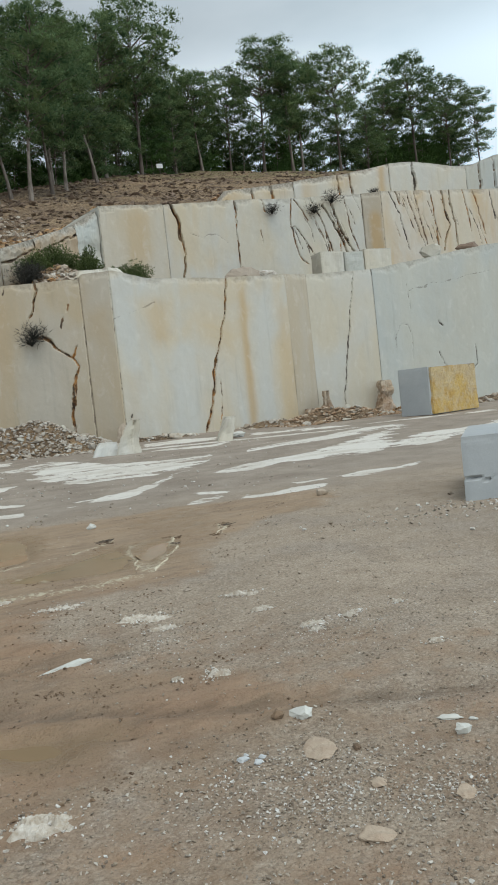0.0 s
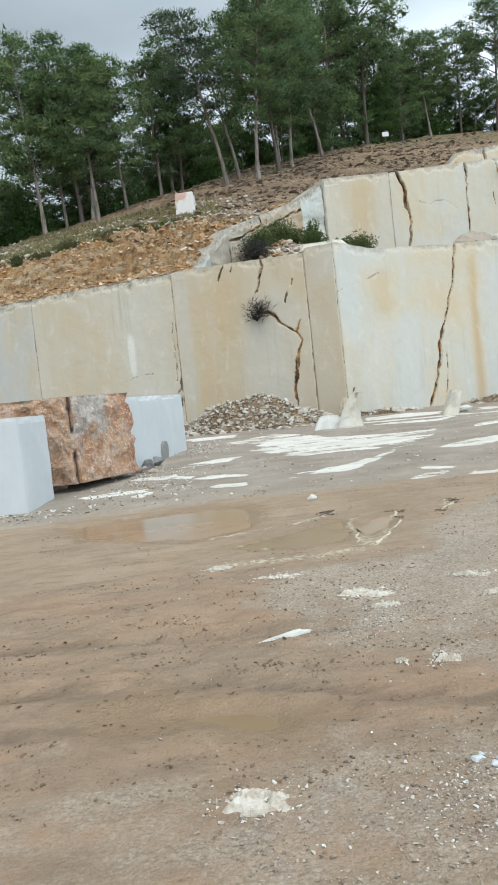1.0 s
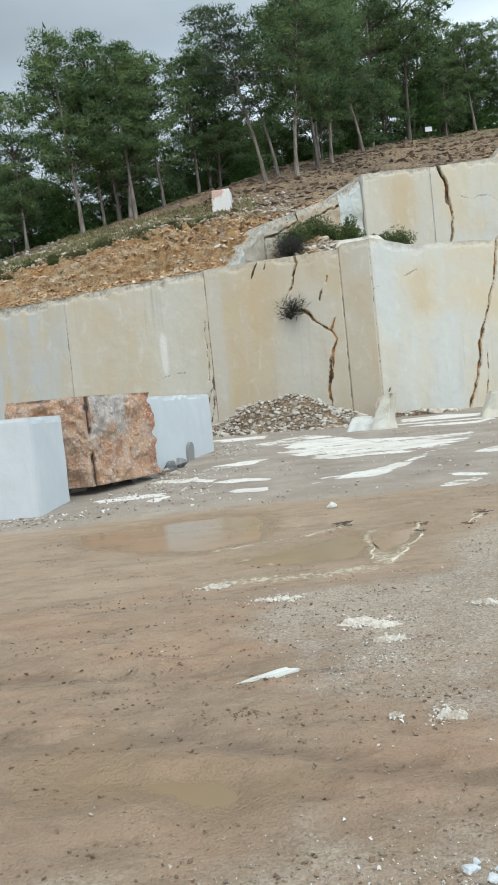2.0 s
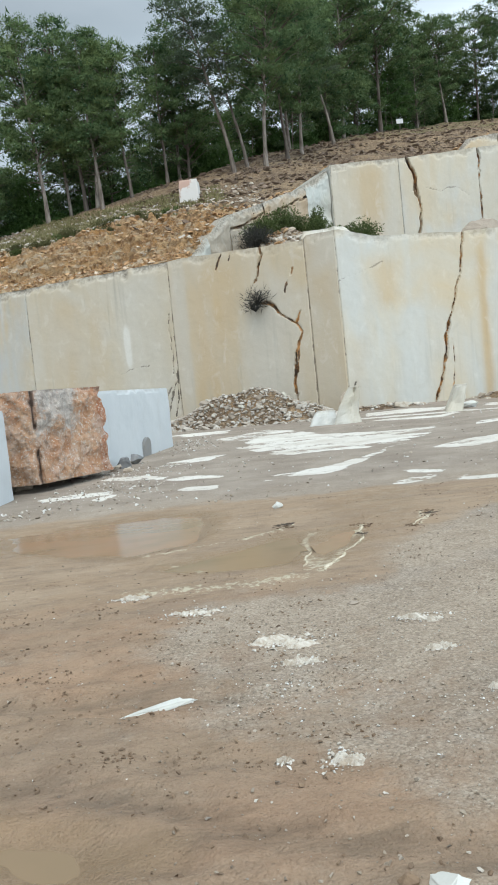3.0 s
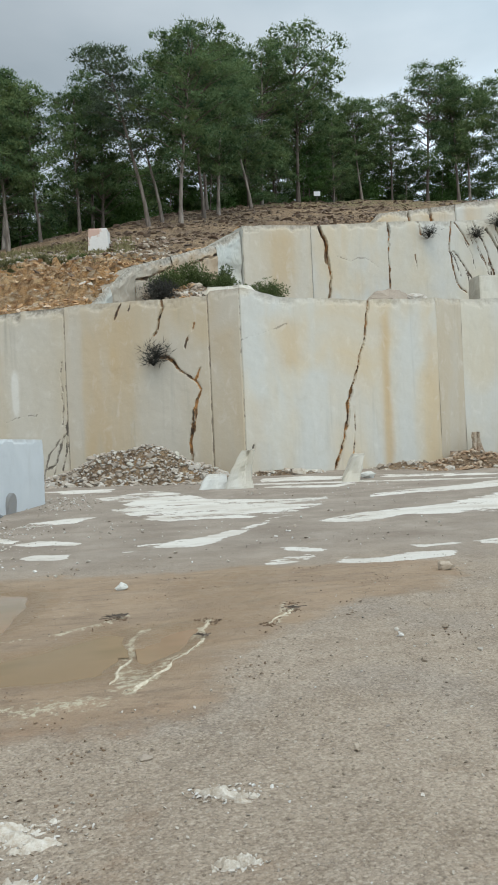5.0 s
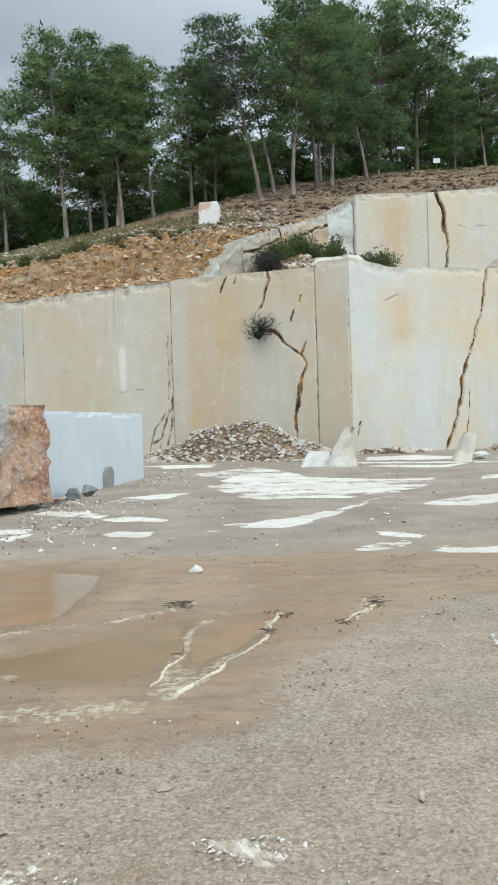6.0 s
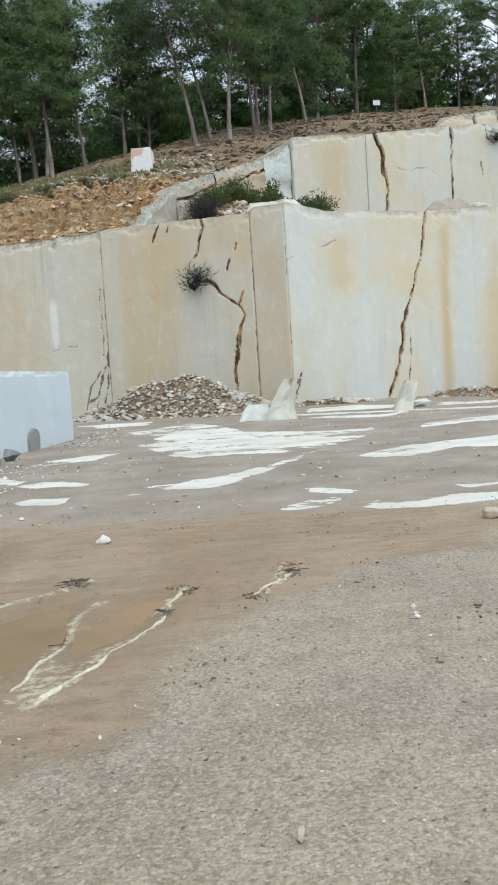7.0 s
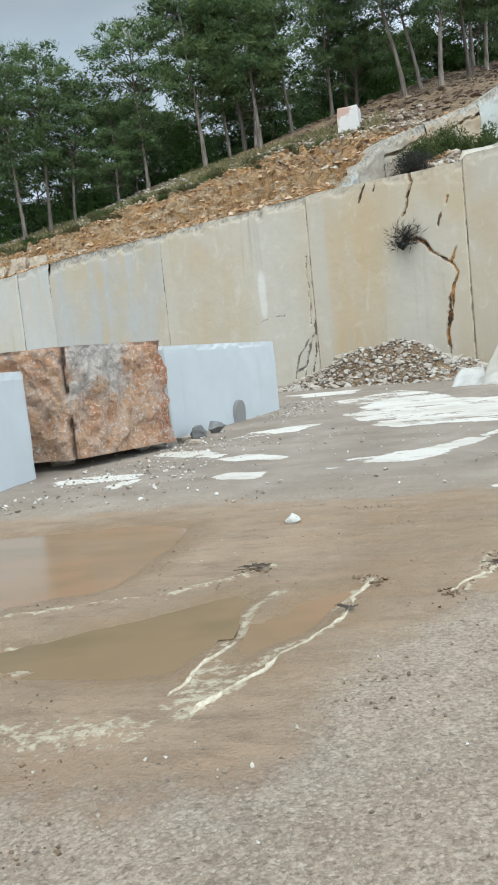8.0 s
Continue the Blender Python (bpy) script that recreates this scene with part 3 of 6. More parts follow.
RUTS = [[(-3.2, 6.35), (-0.5, 5.7), (0.15, 5.62)], [(-2.6, 5.25), (-0.55, 4.85), (0.2, 4.36), (0.8, 4.1), (1.7, 3.7)], [(-2.2, 4.6), (-0.7, 4.4), (-0.1, 4.25)]]
POOLS = [
    [(-2.5, 12.1), (-1.4, 12.35), (-0.5, 12.45), (0.05, 12.2), (0.12, 11.5), (0.02, 10.7), (-0.1, 10.15), (-0.7, 9.85), (-2.1, 10.8)],
    [(-0.3, 9.0), (0.15, 9.35), (0.46, 9.52), (0.7, 9.70), (0.95, 9.90), (1.07, 9.79), (1.04, 9.28), (1.0, 8.94), (0.92, 8.68), (0.6, 8.62), (0.1, 8.68)],
    [(1.70, 9.85), (1.60, 9.4), (1.32, 8.98), (1.18, 8.62), (1.12, 8.72), (1.22, 9.3), (1.45, 9.75)],
    [(-1.15, 4.72), (-0.85, 4.60), (-0.66, 4.53), (-0.46, 4.37), (-0.38, 4.22), (-0.44, 4.20), (-0.59, 4.34), (-0.83, 4.46), (-1.15, 4.60)],
]
DAMP = [(1.75, 12.3), (2.4, 12.8), (3.0, 12.8), (2.75, 10.9), (2.45, 10.4), (2.2, 9.8), (1.95, 9.9), (1.85, 10.4), (1.7, 11.3)]
CRUSTS = [[(1.26, 9.92), (1.13, 9.42), (1.04, 8.9), (1.03, 8.5), (1.03, 8.25)], [(1.86, 10.17), (1.74, 9.8), (1.67, 9.39), (1.41, 8.9), (1.26, 8.58), (1.17, 8.32), (1.09, 8.13)],
          [(0.85, 8.05), (0.55, 8.02), (0.1, 8.0), (-0.5, 8.1)], [(0.2, 8.86), (0.08, 8.7), (0.0, 8.68)], [(2.7, 10.56), (2.48, 10.03), (2.32, 9.76)], [(-0.32, 9.18), (-0.14, 9.06), (-0.24, 8.96)], [(-0.08, 8.91), (0.10, 8.95), (0.17, 8.88), (0.02, 8.72)], [(1.11, 10.5), (0.62, 9.99), (-0.1, 9.8), (-0.6, 9.65)]]
MUD = [(-7, 3.6), (0.1, 3.75), (1.3, 3.95), (0.5, 5.2), (-0.25, 6.4), (0.0, 7.6), (1.35, 7.75), (1.8, 8.4), (2.2, 9.2), (3.1, 10.05), (4.6, 11.0), (5.2, 12.4), (2.9, 13.1), (0, 13.1), (-2.5, 13.0), (-7, 12.6)]
SLURRY = [
    [(0.55, 24.6), (1.1, 25.0), (2.3, 26.1), (3.0, 25.0), (3.5, 22.7), (4.8, 21.6), (6.25, 21.6), (6.2, 20.8), (5.5, 19.55), (4.8, 18.4), (4.2, 17.9), (3.95, 17.9), (4.2, 18.55),
     (3.7, 18.1), (2.9, 18.5), (2.15, 18.35), (1.7, 19.0), (1.2, 20.5), (1.0, 21.45), (1.4, 22.1), (1.1, 23.2)],
    [(1.2, 15.5), (1.8, 15.65), (2.75, 16.2), (3.4, 16.95), (4.1, 18.0), (4.0, 17.5), (3.35, 16.4), (2.8, 15.55), (2.4, 15.0), (2.0, 14.95), (1.5, 15.2)],
    [(2.85, 13.15), (3.2, 13.5), (3.55, 13.7), (3.92, 13.68), (3.8, 13.4), (3.4, 13.0), (3.0, 13.0)],
    [(3.4, 14.4), (3.75, 14.45), (4.1, 14.0), (3.95, 13.78), (3.42, 14.0)],
    [(3.75, 12.95), (4.2, 13.3), (4.1, 13.1), (4.5, 12.9), (5.0, 13.22), (5.65, 13.05), (5.4, 12.65), (4.5, 12.55), (3.95, 12.6)],
    [(4.75, 17.1), (5.2, 17.5), (6.0, 18.0), (7.05, 18.4), (8.1, 18.6), (9.5, 19.9), (10.7, 20.7), (13.0, 22.5), (14.0, 23.4), (12.3, 21.3), (11.3, 20.0), (10.6, 18.6), (9.35, 16.9), (8.4, 16.4), (7.85, 16.75), (6.6, 17.2), (5.5, 16.6), (5.0, 16.8)],
    [(9.8, 17.3), (11.1, 19.1), (12.3, 19.9), (13.1, 19.6), (15.2, 20.1), (17.5, 21.4), (17.2, 20.6), (14.4, 19.0), (12.3, 18.0), (11.0, 17.1), (10.2, 16.9)],
    [(7.1, 20.9), (8.4, 21.25), (9.5, 21.2), (10.8, 21.6), (13.0, 22.5), (14.0, 23.6), (12.7, 23.9), (10.1, 22.6), (8.7, 22.2), (7.3, 21.6)],
    [(9.4, 26.7), (10.6, 26.3), (12.4, 25.3), (12.8, 25.5), (13.1, 26.6), (11.1, 27.4), (9.8, 27.8)],
    [(6.2, 13.75), (6.8, 13.95), (7.45, 13.9), (8.3, 14.0), (8.1, 13.65), (7.2, 13.4), (6.7, 13.2), (6.2, 13.45)],
    [(5.2, 13.85), (6.05, 13.8), (5.95, 13.6), (5.3, 13.5)], [(9.3, 14.4), (9.7, 14.4), (9.2, 13.85)],
    [(-2.9, 15.55), (-2.4, 15.75), (-1.45, 15.6), (-1.4, 15.15), (-2.25, 15.2), (-2.6, 15.25)], [(-1.8, 14.85), (-1.6, 15.1), (-1.25, 15.25), (-1.35, 14.85), (-1.55, 14.55)],
    [(-2.0, 17.6), (-1.7, 17.85), (-1.0, 17.5), (-0.5, 17.0), (-0.6, 16.6), (-1.3, 16.9), (-1.75, 17.2)], [(-0.55, 16.5), (-0.2, 16.75), (0.55, 16.3), (0.5, 15.9), (-0.25, 16.15)],
    [(-0.35, 14.85), (-0.15, 15.15), (0.38, 14.95), (0.36, 14.5), (-0.15, 14.55)], [(-1.0, 18.8), (-0.65, 19.5), (0.2, 20.0), (0.8, 19.95), (0.3, 19.1), (-0.5, 18.8)],
    [(-1.1, 28.1), (-0.1, 28.0), (1.3, 27.8), (1.0, 26.6), (-0.3, 26.7)], [(6.0, 28.9), (7.7, 28.9), (8.6, 28.0), (8.2, 26.8), (6.6, 27.1), (5.7, 27.2)],
    [(9.5, 26.7), (7.4, 24.7), (6.1, 25.5), (5.1, 25.2), (5.9, 24.6), (7.2, 23.9)], [(4.5, 27.4), (6.0, 26.6), (9.0, 25.6), (13.0, 24.4), (13.0, 24.0), (8.6, 25.0), (5.4, 26.2)],
    [(1.05, 15.0), (1.2, 15.15), (1.45, 14.9), (1.2, 14.8)], [(14.0, 25.6), (17.0, 25.0), (20.0, 23.8), (20.0, 23.3), (17.0, 24.4), (14.0, 25.0)],
]


def yard_height(x, y):
    """The quarry floor: level near the walker, rising to the faces, with ruts and shallow basins."""
    z = 0.030 * np.clip(y - 13, 0, 18) + 0.018 * fbm(x * 0.7, y * 0.7, octaves=3, seed=3) * smooth(2.0, 5.0, np.abs(y - 9) + 2.5)
    z = z + 0.008 * fbm(x * 3.1, y * 3.1, octaves=4, seed=8)
    near = (np.abs(x) < 9) & (y > 1) & (y < 15)
    soft = smooth(0.4, -0.5, inside(x, y, MUD)) * near
    churn = 1 - np.abs(fbm(x * 1.9, y * 3.4, octaves=4, seed=91))
    z = z + soft * smooth(8.3, 7.2, y) * (0.036 * (churn - 0.75) + 0.026 * fbm(x * 5, y * 8, octaves=4, seed=92) + 0.030 * (0.3 - np.abs(fbm(x * 3.2, y * 5.5, octaves=3, seed=93))))
    jit = 0.05 * fbm(x * 2.3, y * 2.3, octaves=3, seed=21)
    for rut in RUTS:
        d, _ = line_distance(x, y, rut)
        d = d + jit
        z = z - np.where(near, 0.034 * np.exp(-(d / 0.085) ** 2) * (0.4 + 1.2 * vnoise(x * 1.3, y * 1.3, seed=70)) - 0.014 * np.exp(-((d - 0.19) / 0.08) ** 2), 0)
    z = np.where(near, np.maximum(z, -0.012), z)
    for pool in POOLS:
        d = inside(x, y, pool) + 0.14 * fbm(x * 1.6, y * 2.6, octaves=4, seed=33)
        z = np.where(near, z - 0.050 * smooth(0.16, -0.16, d), z)
    wx, wy = x + 0.10 * fbm(x * 2.6, y * 2.6, octaves=3, seed=101), y + 0.10 * fbm(x * 2.6, y * 2.6, octaves=3, seed=102)
    for crust in CRUSTS[2:]:
        d, _ = line_distance(wx, wy, crust)
        z = np.where(near, z + 0.020 * np.exp(-((d + jit * 0.6) / 0.022) ** 2), z)
    return z


def spaced(core_a, core_b, step, far_a, far_b, grow=1.12):
    """Coordinates that are dense in a core and spread out towards both ends."""
    mid = list(np.arange(core_a, core_b + step / 2, step))
    for sign, end, ref in ((1, far_b, core_b), (-1, far_a, core_a)):
        s, v, extra = step, ref, []
        while (v - end) * sign < 0:
            s = s * grow
            v = v + sign * s
            extra.append(v)
        mid = mid + extra if sign > 0 else extra[::-1] + mid
    return np.array(mid)


def build_ground():
    xs, ys = spaced(-3.4, 5.6, 0.052, -2500, 2500, 1.09), np.concatenate([spaced(2.4, 13.6, 0.052, -2500, 13.7, 1.1), np.arange(13.80, 20, 0.09), np.arange(20, 33, 0.14), spaced(33.2, 36, 0.4, 33.1, 2500, 1.15)])
    x, y = np.meshgrid(xs, ys)
    z = yard_height(x, y)
    wob = 0.25 * fbm(x * 0.9, y * 0.9, octaves=4, seed=50)
    mud = smooth(0.35, -0.35, inside(x, y, MUD) + wob * 2)
    mud = np.maximum(mud, 0.65 * smooth(1.5, 0, inside(x, y, [(-9, 2.8), (-1.0, 2.9), (-0.3, 4), (-9, 6)]) + wob))
    mud = np.maximum(mud, 0.46 * smooth(0.8, -0.6, inside(x, y, [(-9, 1.5), (2.3, 1.5), (2.7, 4.2), (1.7, 5.4), (0.5, 6.4), (-9, 7)]) + wob))
    wet = np.zeros_like(x)
    for pool in POOLS:
        wet = np.maximum(wet, smooth(0.55, -0.05, inside(x, y, pool) + wob))
    wet = np.maximum(wet, 0.6 * smooth(0.5, -0.2, inside(x, y, DAMP) + wob))
    pale = np.zeros_like(x)
    wx, wy = x + 0.10 * fbm(x * 2.6, y * 2.6, octaves=3, seed=101), y + 0.10 * fbm(x * 2.6, y * 2.6, octaves=3, seed=102)
    for crust in CRUSTS:
        d, _ = line_distance(wx, wy, crust)
        pale = np.maximum(pale, 0.66 * np.exp(-((d + wob * 0.08) / 0.045) ** 2))
    d, _ = line_distance(x, y, CRUSTS[2])
    pale = np.maximum(pale, 0.52 * np.exp(-(d / 0.20) ** 2))
    d, _ = line_distance(x, y, [(1.16, 8.75), (1.08, 8.2)])
    pale = np.maximum(pale, 0.62 * np.exp(-(d / 0.085) ** 2))
    dark = np.zeros_like(x)
    for rut in RUTS:
        d, _ = line_distance(x, y, rut)
        dark = np.maximum(dark, 0.7 * np.exp(-((d + wob * 0.5) / 0.14) ** 2))
    slurry = np.zeros_like(x)
    band = (y > 11) & (y < 32) & (np.abs(x) < 30)
    for ring in SLURRY:
        s = inside(x, y, ring)
        weight = 1.22 if len(ring) > 20 else 1.5
        slurry = np.where(band, np.maximum(slurry, weight * smooth(0.10, -0.10, s + 0.30 * wob)), slurry)
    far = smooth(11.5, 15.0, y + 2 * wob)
    calm = 1 - 0.42 * smooth(7.2, 8.4, y + wob)
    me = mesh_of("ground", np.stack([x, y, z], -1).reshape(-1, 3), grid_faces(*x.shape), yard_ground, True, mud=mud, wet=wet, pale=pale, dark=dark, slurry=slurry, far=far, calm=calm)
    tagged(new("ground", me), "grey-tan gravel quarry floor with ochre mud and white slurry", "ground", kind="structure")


build_ground()

WATER = -0.026


def build_pool(ring, name_label, level, material):
    """Standing water as a level sheet; the floor rises out of it along the shore."""
    ring_x, ring_y = [p[0] for p in ring], [p[1] for p in ring]
    x, y = np.meshgrid(np.arange(min(ring_x) - 0.6, max(ring_x) + 0.6, 0.08), np.arange(min(ring_y) - 0.6, max(ring_y) + 0.6, 0.08))
    own = inside(x, y, ring)
    keep = own < 0.45
    for other in POOLS:
        if other is not ring:
            keep &= own <= inside(x, y, other)
    f = grid_faces(*x.shape)
    f = f[keep.ravel()[f].all(1)]
    used = np.unique(f)
    remap = np.zeros(x.size, np.int64)
    remap[used] = np.arange(len(used))
    v = np.stack([x, y, np.full_like(x, level)], -1).reshape(-1, 3)[used]
    tagged(new("puddle", mesh_of("puddle", v, remap[f], material, True)), name_label, "puddle", "puddles in the yard", "structure")


for ring, text in zip(POOLS, ("wide shallow puddle of brown muddy water", "murky brown puddle beside a pale crust", "narrow tan puddle between cream mud ridges", "long muddy puddle in a wheel rut")):
    build_pool(ring, text, WATER, muddy_water if "tan" in text or "wide" in text else murky_water)


def crust_ridge(line, width, label, seed):
    """A thin raised rim of dried cream mud, with a crumbled outline."""
    q = np.array(line, float)
    run = np.concatenate([[0], np.cumsum(np.hypot(*np.diff(q, axis=0).T))])
    at = np.arange(0, run[-1], 0.018)
    cx, cy = np.interp(at, run, q[:, 0]), np.interp(at, run, q[:, 1])
    tx, ty = np.gradient(cx), np.gradient(cy)
    size = np.hypot(tx, ty)
    nx, ny = -ty / size, tx / size
    sway = 0.045 * fbm(at * 5, 0 * at, octaves=3, seed=seed)
    half = width * np.clip(2.4 * vnoise(at * 7, 0 * at, seed=seed + 1) - 0.25, 0.05, 1.7) * smooth(0, 0.08, at) * smooth(run[-1], run[-1] - 0.08, at)
    rows = []
    for k, u in enumerate((-1.5, -0.8, -0.2, 0.4, 1.0, 1.5)):
        off = sway + half * (u + 0.5 * fbm(at * 30, 0 * at + k, octaves=2, seed=seed + 2))
        x, y = cx + nx * off, cy + ny * off
        high = (-0.025, 0.005, 0.011, 0.010, 0.004, -0.025)[k] + 0.004 * fbm(at * 40, 0 * at + k, octaves=2, seed=seed + 3)
        rows.append(np.stack([x, y, yard_height(x, y) + high], -1))
    v = np.stack(rows)
    tagged(new("mud_crust", mesh_of("mud_crust", v.reshape(-1, 3), grid_faces(*v.shape[:2]), crust_cream)), label, "mud crust", "dried crusts round the puddles", "structure")


crust_cream = rubble("crust_cream", [(0.58, 0.52, 0.40), (0.62, 0.57, 0.45)], (0.40, 0.32, 0.215), 24)
crust_ridge([(1.86, 10.12), (1.78, 9.91), (1.74, 9.74), (1.76, 9.52), (1.67, 9.29), (1.59, 9.17), (1.46, 8.93), (1.34, 8.62)], 0.0095, "thin cream rim of dried mud beside a puddle", 801)
crust_ridge([(1.40, 8.66), (1.26, 8.46), (1.17, 8.30), (1.10, 8.16)], 0.015, "flaky cream crust where two puddles meet", 805)
crust_ridge([(2.72, 10.45), (2.56, 10.10), (2.40, 9.86), (2.30, 9.72)], 0.009, "short cream rim of dried mud on gravel", 809)
crust_ridge([(1.13, 9.10), (1.06, 8.80), (1.00, 8.55), (0.96, 8.36)], 0.011, "broken cream crust along a puddle edge", 813)


def cut_edge(x):
    """How far behind the lower face the turf ends and the bare cut begins."""
    return np.interp(x, [-40, -26, -16, -9, -3, 2], [2.5, 2.9, 4.7, 7.7, 10.2, 11.1])


def bank_height(x, d):
    """Height of the broken slope a distance d behind the lower face, and how far it is bare cut."""
    y = wall_line(x) + d
    z = hill_height(x, y)
    rough = smooth(0.5, 2.2, d)
    ledge = (x > 0.5) & (y < back_line(x) + 0.5)
    lip = cut_edge(x)
    cut = smooth(1.6, -0.8, d - lip + 1.6 * fbm(x * 0.3, d * 0.25, seed=61)) * smooth(5.5, 1.0, x)
    z = z + rough * np.where(ledge, 0.05, 0.22) * fbm(x * 0.55, y * 0.55, octaves=5, seed=60)
    z = z + np.where(ledge, 0, rough * cut * (0.5 * fbm(x * 0.9, y * 0.9, octaves=4, seed=64) + 0.30 * (0.5 - np.abs(fbm(x * 1.5, y * 2.4, octaves=3, seed=65))) + 0.34 * (0.4 - np.abs(fbm(x * 2.6, y * 3.5, octaves=4, seed=66)))))
    bed = 0.85
    level = z / bed + 0.55 * fbm(x * 0.22, y * 0.22, octaves=4, seed=67) + 0.18 * fbm(x * 1.3, y * 1.3, octaves=3, seed=68)
    riser = np.floor(level) + smooth(0.30, 0.62, level - np.floor(level))
    z = z + np.where(ledge, 0, rough * cut * 0.95 * bed * (riser - level + 0.05))
    return z, cut


def build_hill():
    xs = np.concatenate([np.arange(-70, -20, 0.9), np.arange(-20, 6, 0.17), np.arange(6, 42, 0.36), np.arange(42, 115, 1.2)])
    ds = np.concatenate([[0.12], np.arange(0.4, 12, 0.17), np.arange(12, 46, 0.40), np.arange(46, 110, 1.6)])
    x, d = np.meshgrid(xs, ds)
    y = wall_line(x) + d
    lip = cut_edge(x)
    z, cut = bank_height(x, d)
    strip = smooth(3.6, 0.5, np.abs(y - 46.5)) * smooth(14.5, 18, x) * (x < 30)
    fringe = smooth(2.2, 0.3, np.abs(y - back_line(x) - 1.0)) * (x > 0.5) * (x < 6.5)
    orange = np.clip(np.maximum.reduce([cut, 0.75 * strip, 0.65 * fringe]), 0, 1)
    grass = smooth(-0.6, 1.2, d - lip + 1.6 * fbm(x * 0.3, d * 0.25, seed=61)) * smooth(19, 13, d) * smooth(1.5, -3.0, x)
    grass = np.maximum(grass, 0.5 * smooth(34, 40, d))
    me = mesh_of("hillside", np.stack([x, y, z], -1).reshape(-1, 3), grid_faces(*x.shape), hill_soil, True, orange=orange, grass=grass)
    tagged(new("hillside", me), "stony brown hillside with an orange soil cut", "hillside", kind="structure")


build_hill()


# ---- quarry faces ----
def cut_face(name, parent, a, b, z0, top, material, cracks=(), step=0.052, seed=0, seams=(1, 1), wave=0.03, back=0.9, chips=0.5, label="", stains=(), lumps=0.0):
    """A sawn rock face from plan point a to b, from z0 up to top(x): cracks are cut into it, its upper edge is broken and it has a
    top strip that runs back. A crack is (broken line of (x, z), half width, depth, how much rust)."""
    a, b = np.array(a, float), np.array(b, float)
    length = np.hypot(*(b - a))
    cols, rows = max(2, int(length / step) + 1), max(2, int((np.mean(top(np.linspace(a[0], b[0], 5))) - z0) / step) + 1)
    s = np.linspace(0, length, cols)[None, :].repeat(rows, 0)
    x, y = a[0] + (b - a)[0] * s / length, a[1] + (b - a)[1] * s / length
    h = np.linspace(0, 1, rows)[:, None].repeat(cols, 1)
    edge = top(x) + 0.035 * fbm(s * 1.7, 0 * s, octaves=4, seed=seed + 5)
    z = z0 + h * (edge - z0)
    inward = wave * fbm(s * 0.35, z * 0.22, octaves=3, seed=seed + 1) + 0.012 * fbm(s * 1.6, z * 1.6, octaves=4, seed=seed + 2)
    if lumps:
        inward = inward + lumps * fbm(s * 1.2, z * 1.5, octaves=5, seed=seed + 21) + 0.6 * lumps * np.floor(3 * vnoise(s * 1.1, z * 1.3, seed=seed + 22)) / 3
    broken = smooth(0.34 + 0.25 * max(0.0, chips - 0.8), 0.0, edge - z + 0.32 * fbm(s * 2.2, z * 2.2, octaves=4, seed=seed + 3)) * chips
    inward = inward + 0.10 * broken
    crack, rusty = np.full_like(s, -1.0), np.full_like(s, 0.5)
    across = abs(b - a)[0] > 0.5 * abs(b - a)[1]
    u = x if across else y
    scale = length / max(abs(b - a)[0] if across else abs(b - a)[1], 1e-6)
    jit = 0.05 * fbm(s * 2.6, z * 2.6, octaves=4, seed=seed + 9)
    warp_s = 0.20 * fbm(s * 1.3, z * 1.3, octaves=3, seed=seed + 11) + 0.045 * fbm(s * 6, z * 6, octaves=2, seed=seed + 12)
    warp_z = 0.12 * fbm(s * 2.0, z * 2.0, octaves=3, seed=seed + 13)
    for line, half, depth, rust in cracks:
        d, along = line_distance((u - a[0 if across else 1]) * scale + warp_s * min(1.0, 0.35 + half * 8), z + warp_z, [((p - a[0 if across else 1]) * scale, q) for p, q in line])
        wide = (max(half, 0.55 * step) if half > 0.012 else 0.3 * step) * (0.45 + 0.75 * vnoise(along * 4 + seed, along * 0, seed=seed + 4)) * np.clip(4 * along + 0.35, 0, 1) * np.clip(4 * (1 - along) + 0.35, 0, 1)
        wide = np.maximum(wide, (0.42 if half > 0.012 else 0.2) * step)
        d = d + jit * min(0.55, half * 7)
        inward = inward + (depth if half > 0.035 else 0.4 * depth) * np.clip(1 - d / (wide + 0.022), 0, 1) ** 0.8
        level = 1 + ((0.9 if half > 0.035 else 1.15) * wide - d) / 0.06
        rusty = np.where(level > crack, rust, rusty)
        crack = np.maximum(crack, level)
    for on, dist in zip(seams, (s, length - s)):
        if on:
            m = smooth(0.042, 0.0, dist + 0.45 * jit)
            inward = inward + 0.045 * m * on
            level = 1 + (-0.006 + 0.034 * vnoise(z * 0.8, z * 0, seed=seed + 31) ** 2 - dist - 0.3 * jit) / 0.06
            rusty = np.where(level > crack, 0.42, rusty)
            crack = np.maximum(crack, level)
    stain = np.zeros_like(s)
    for at, half, low, high, strength in stains:
        sway = 0.35 * half * fbm(s * 0.5, z * 0.7, octaves=3, seed=seed + 15)
        body = np.exp(-((x + sway - at) / half) ** 2) * smooth(low - 0.5, low + 0.4, z) * smooth(high + 0.3, high - 0.6, z)
        stain = stain + 1.5 * strength * body * (0.6 + 0.6 * vnoise(s * 3.0, z * 0.6, seed=seed + 16))
    normal = np.array([(b - a)[1], -(b - a)[0]]) / length
    if normal[1] > 0:
        normal = -normal
    px, py = x - normal[0] * inward, y - normal[1] * inward
    v = np.stack([px, py, z], -1)
    lip = v[-1:].copy()
    lip[..., 0] -= normal[0] * back
    lip[..., 1] -= normal[1] * back
    lip[..., 2] -= 0.06
    deep = lip.copy()
    deep[..., 2] = z0
    v = np.concatenate([v, lip, deep], 0)
    tail = np.zeros((2, cols))
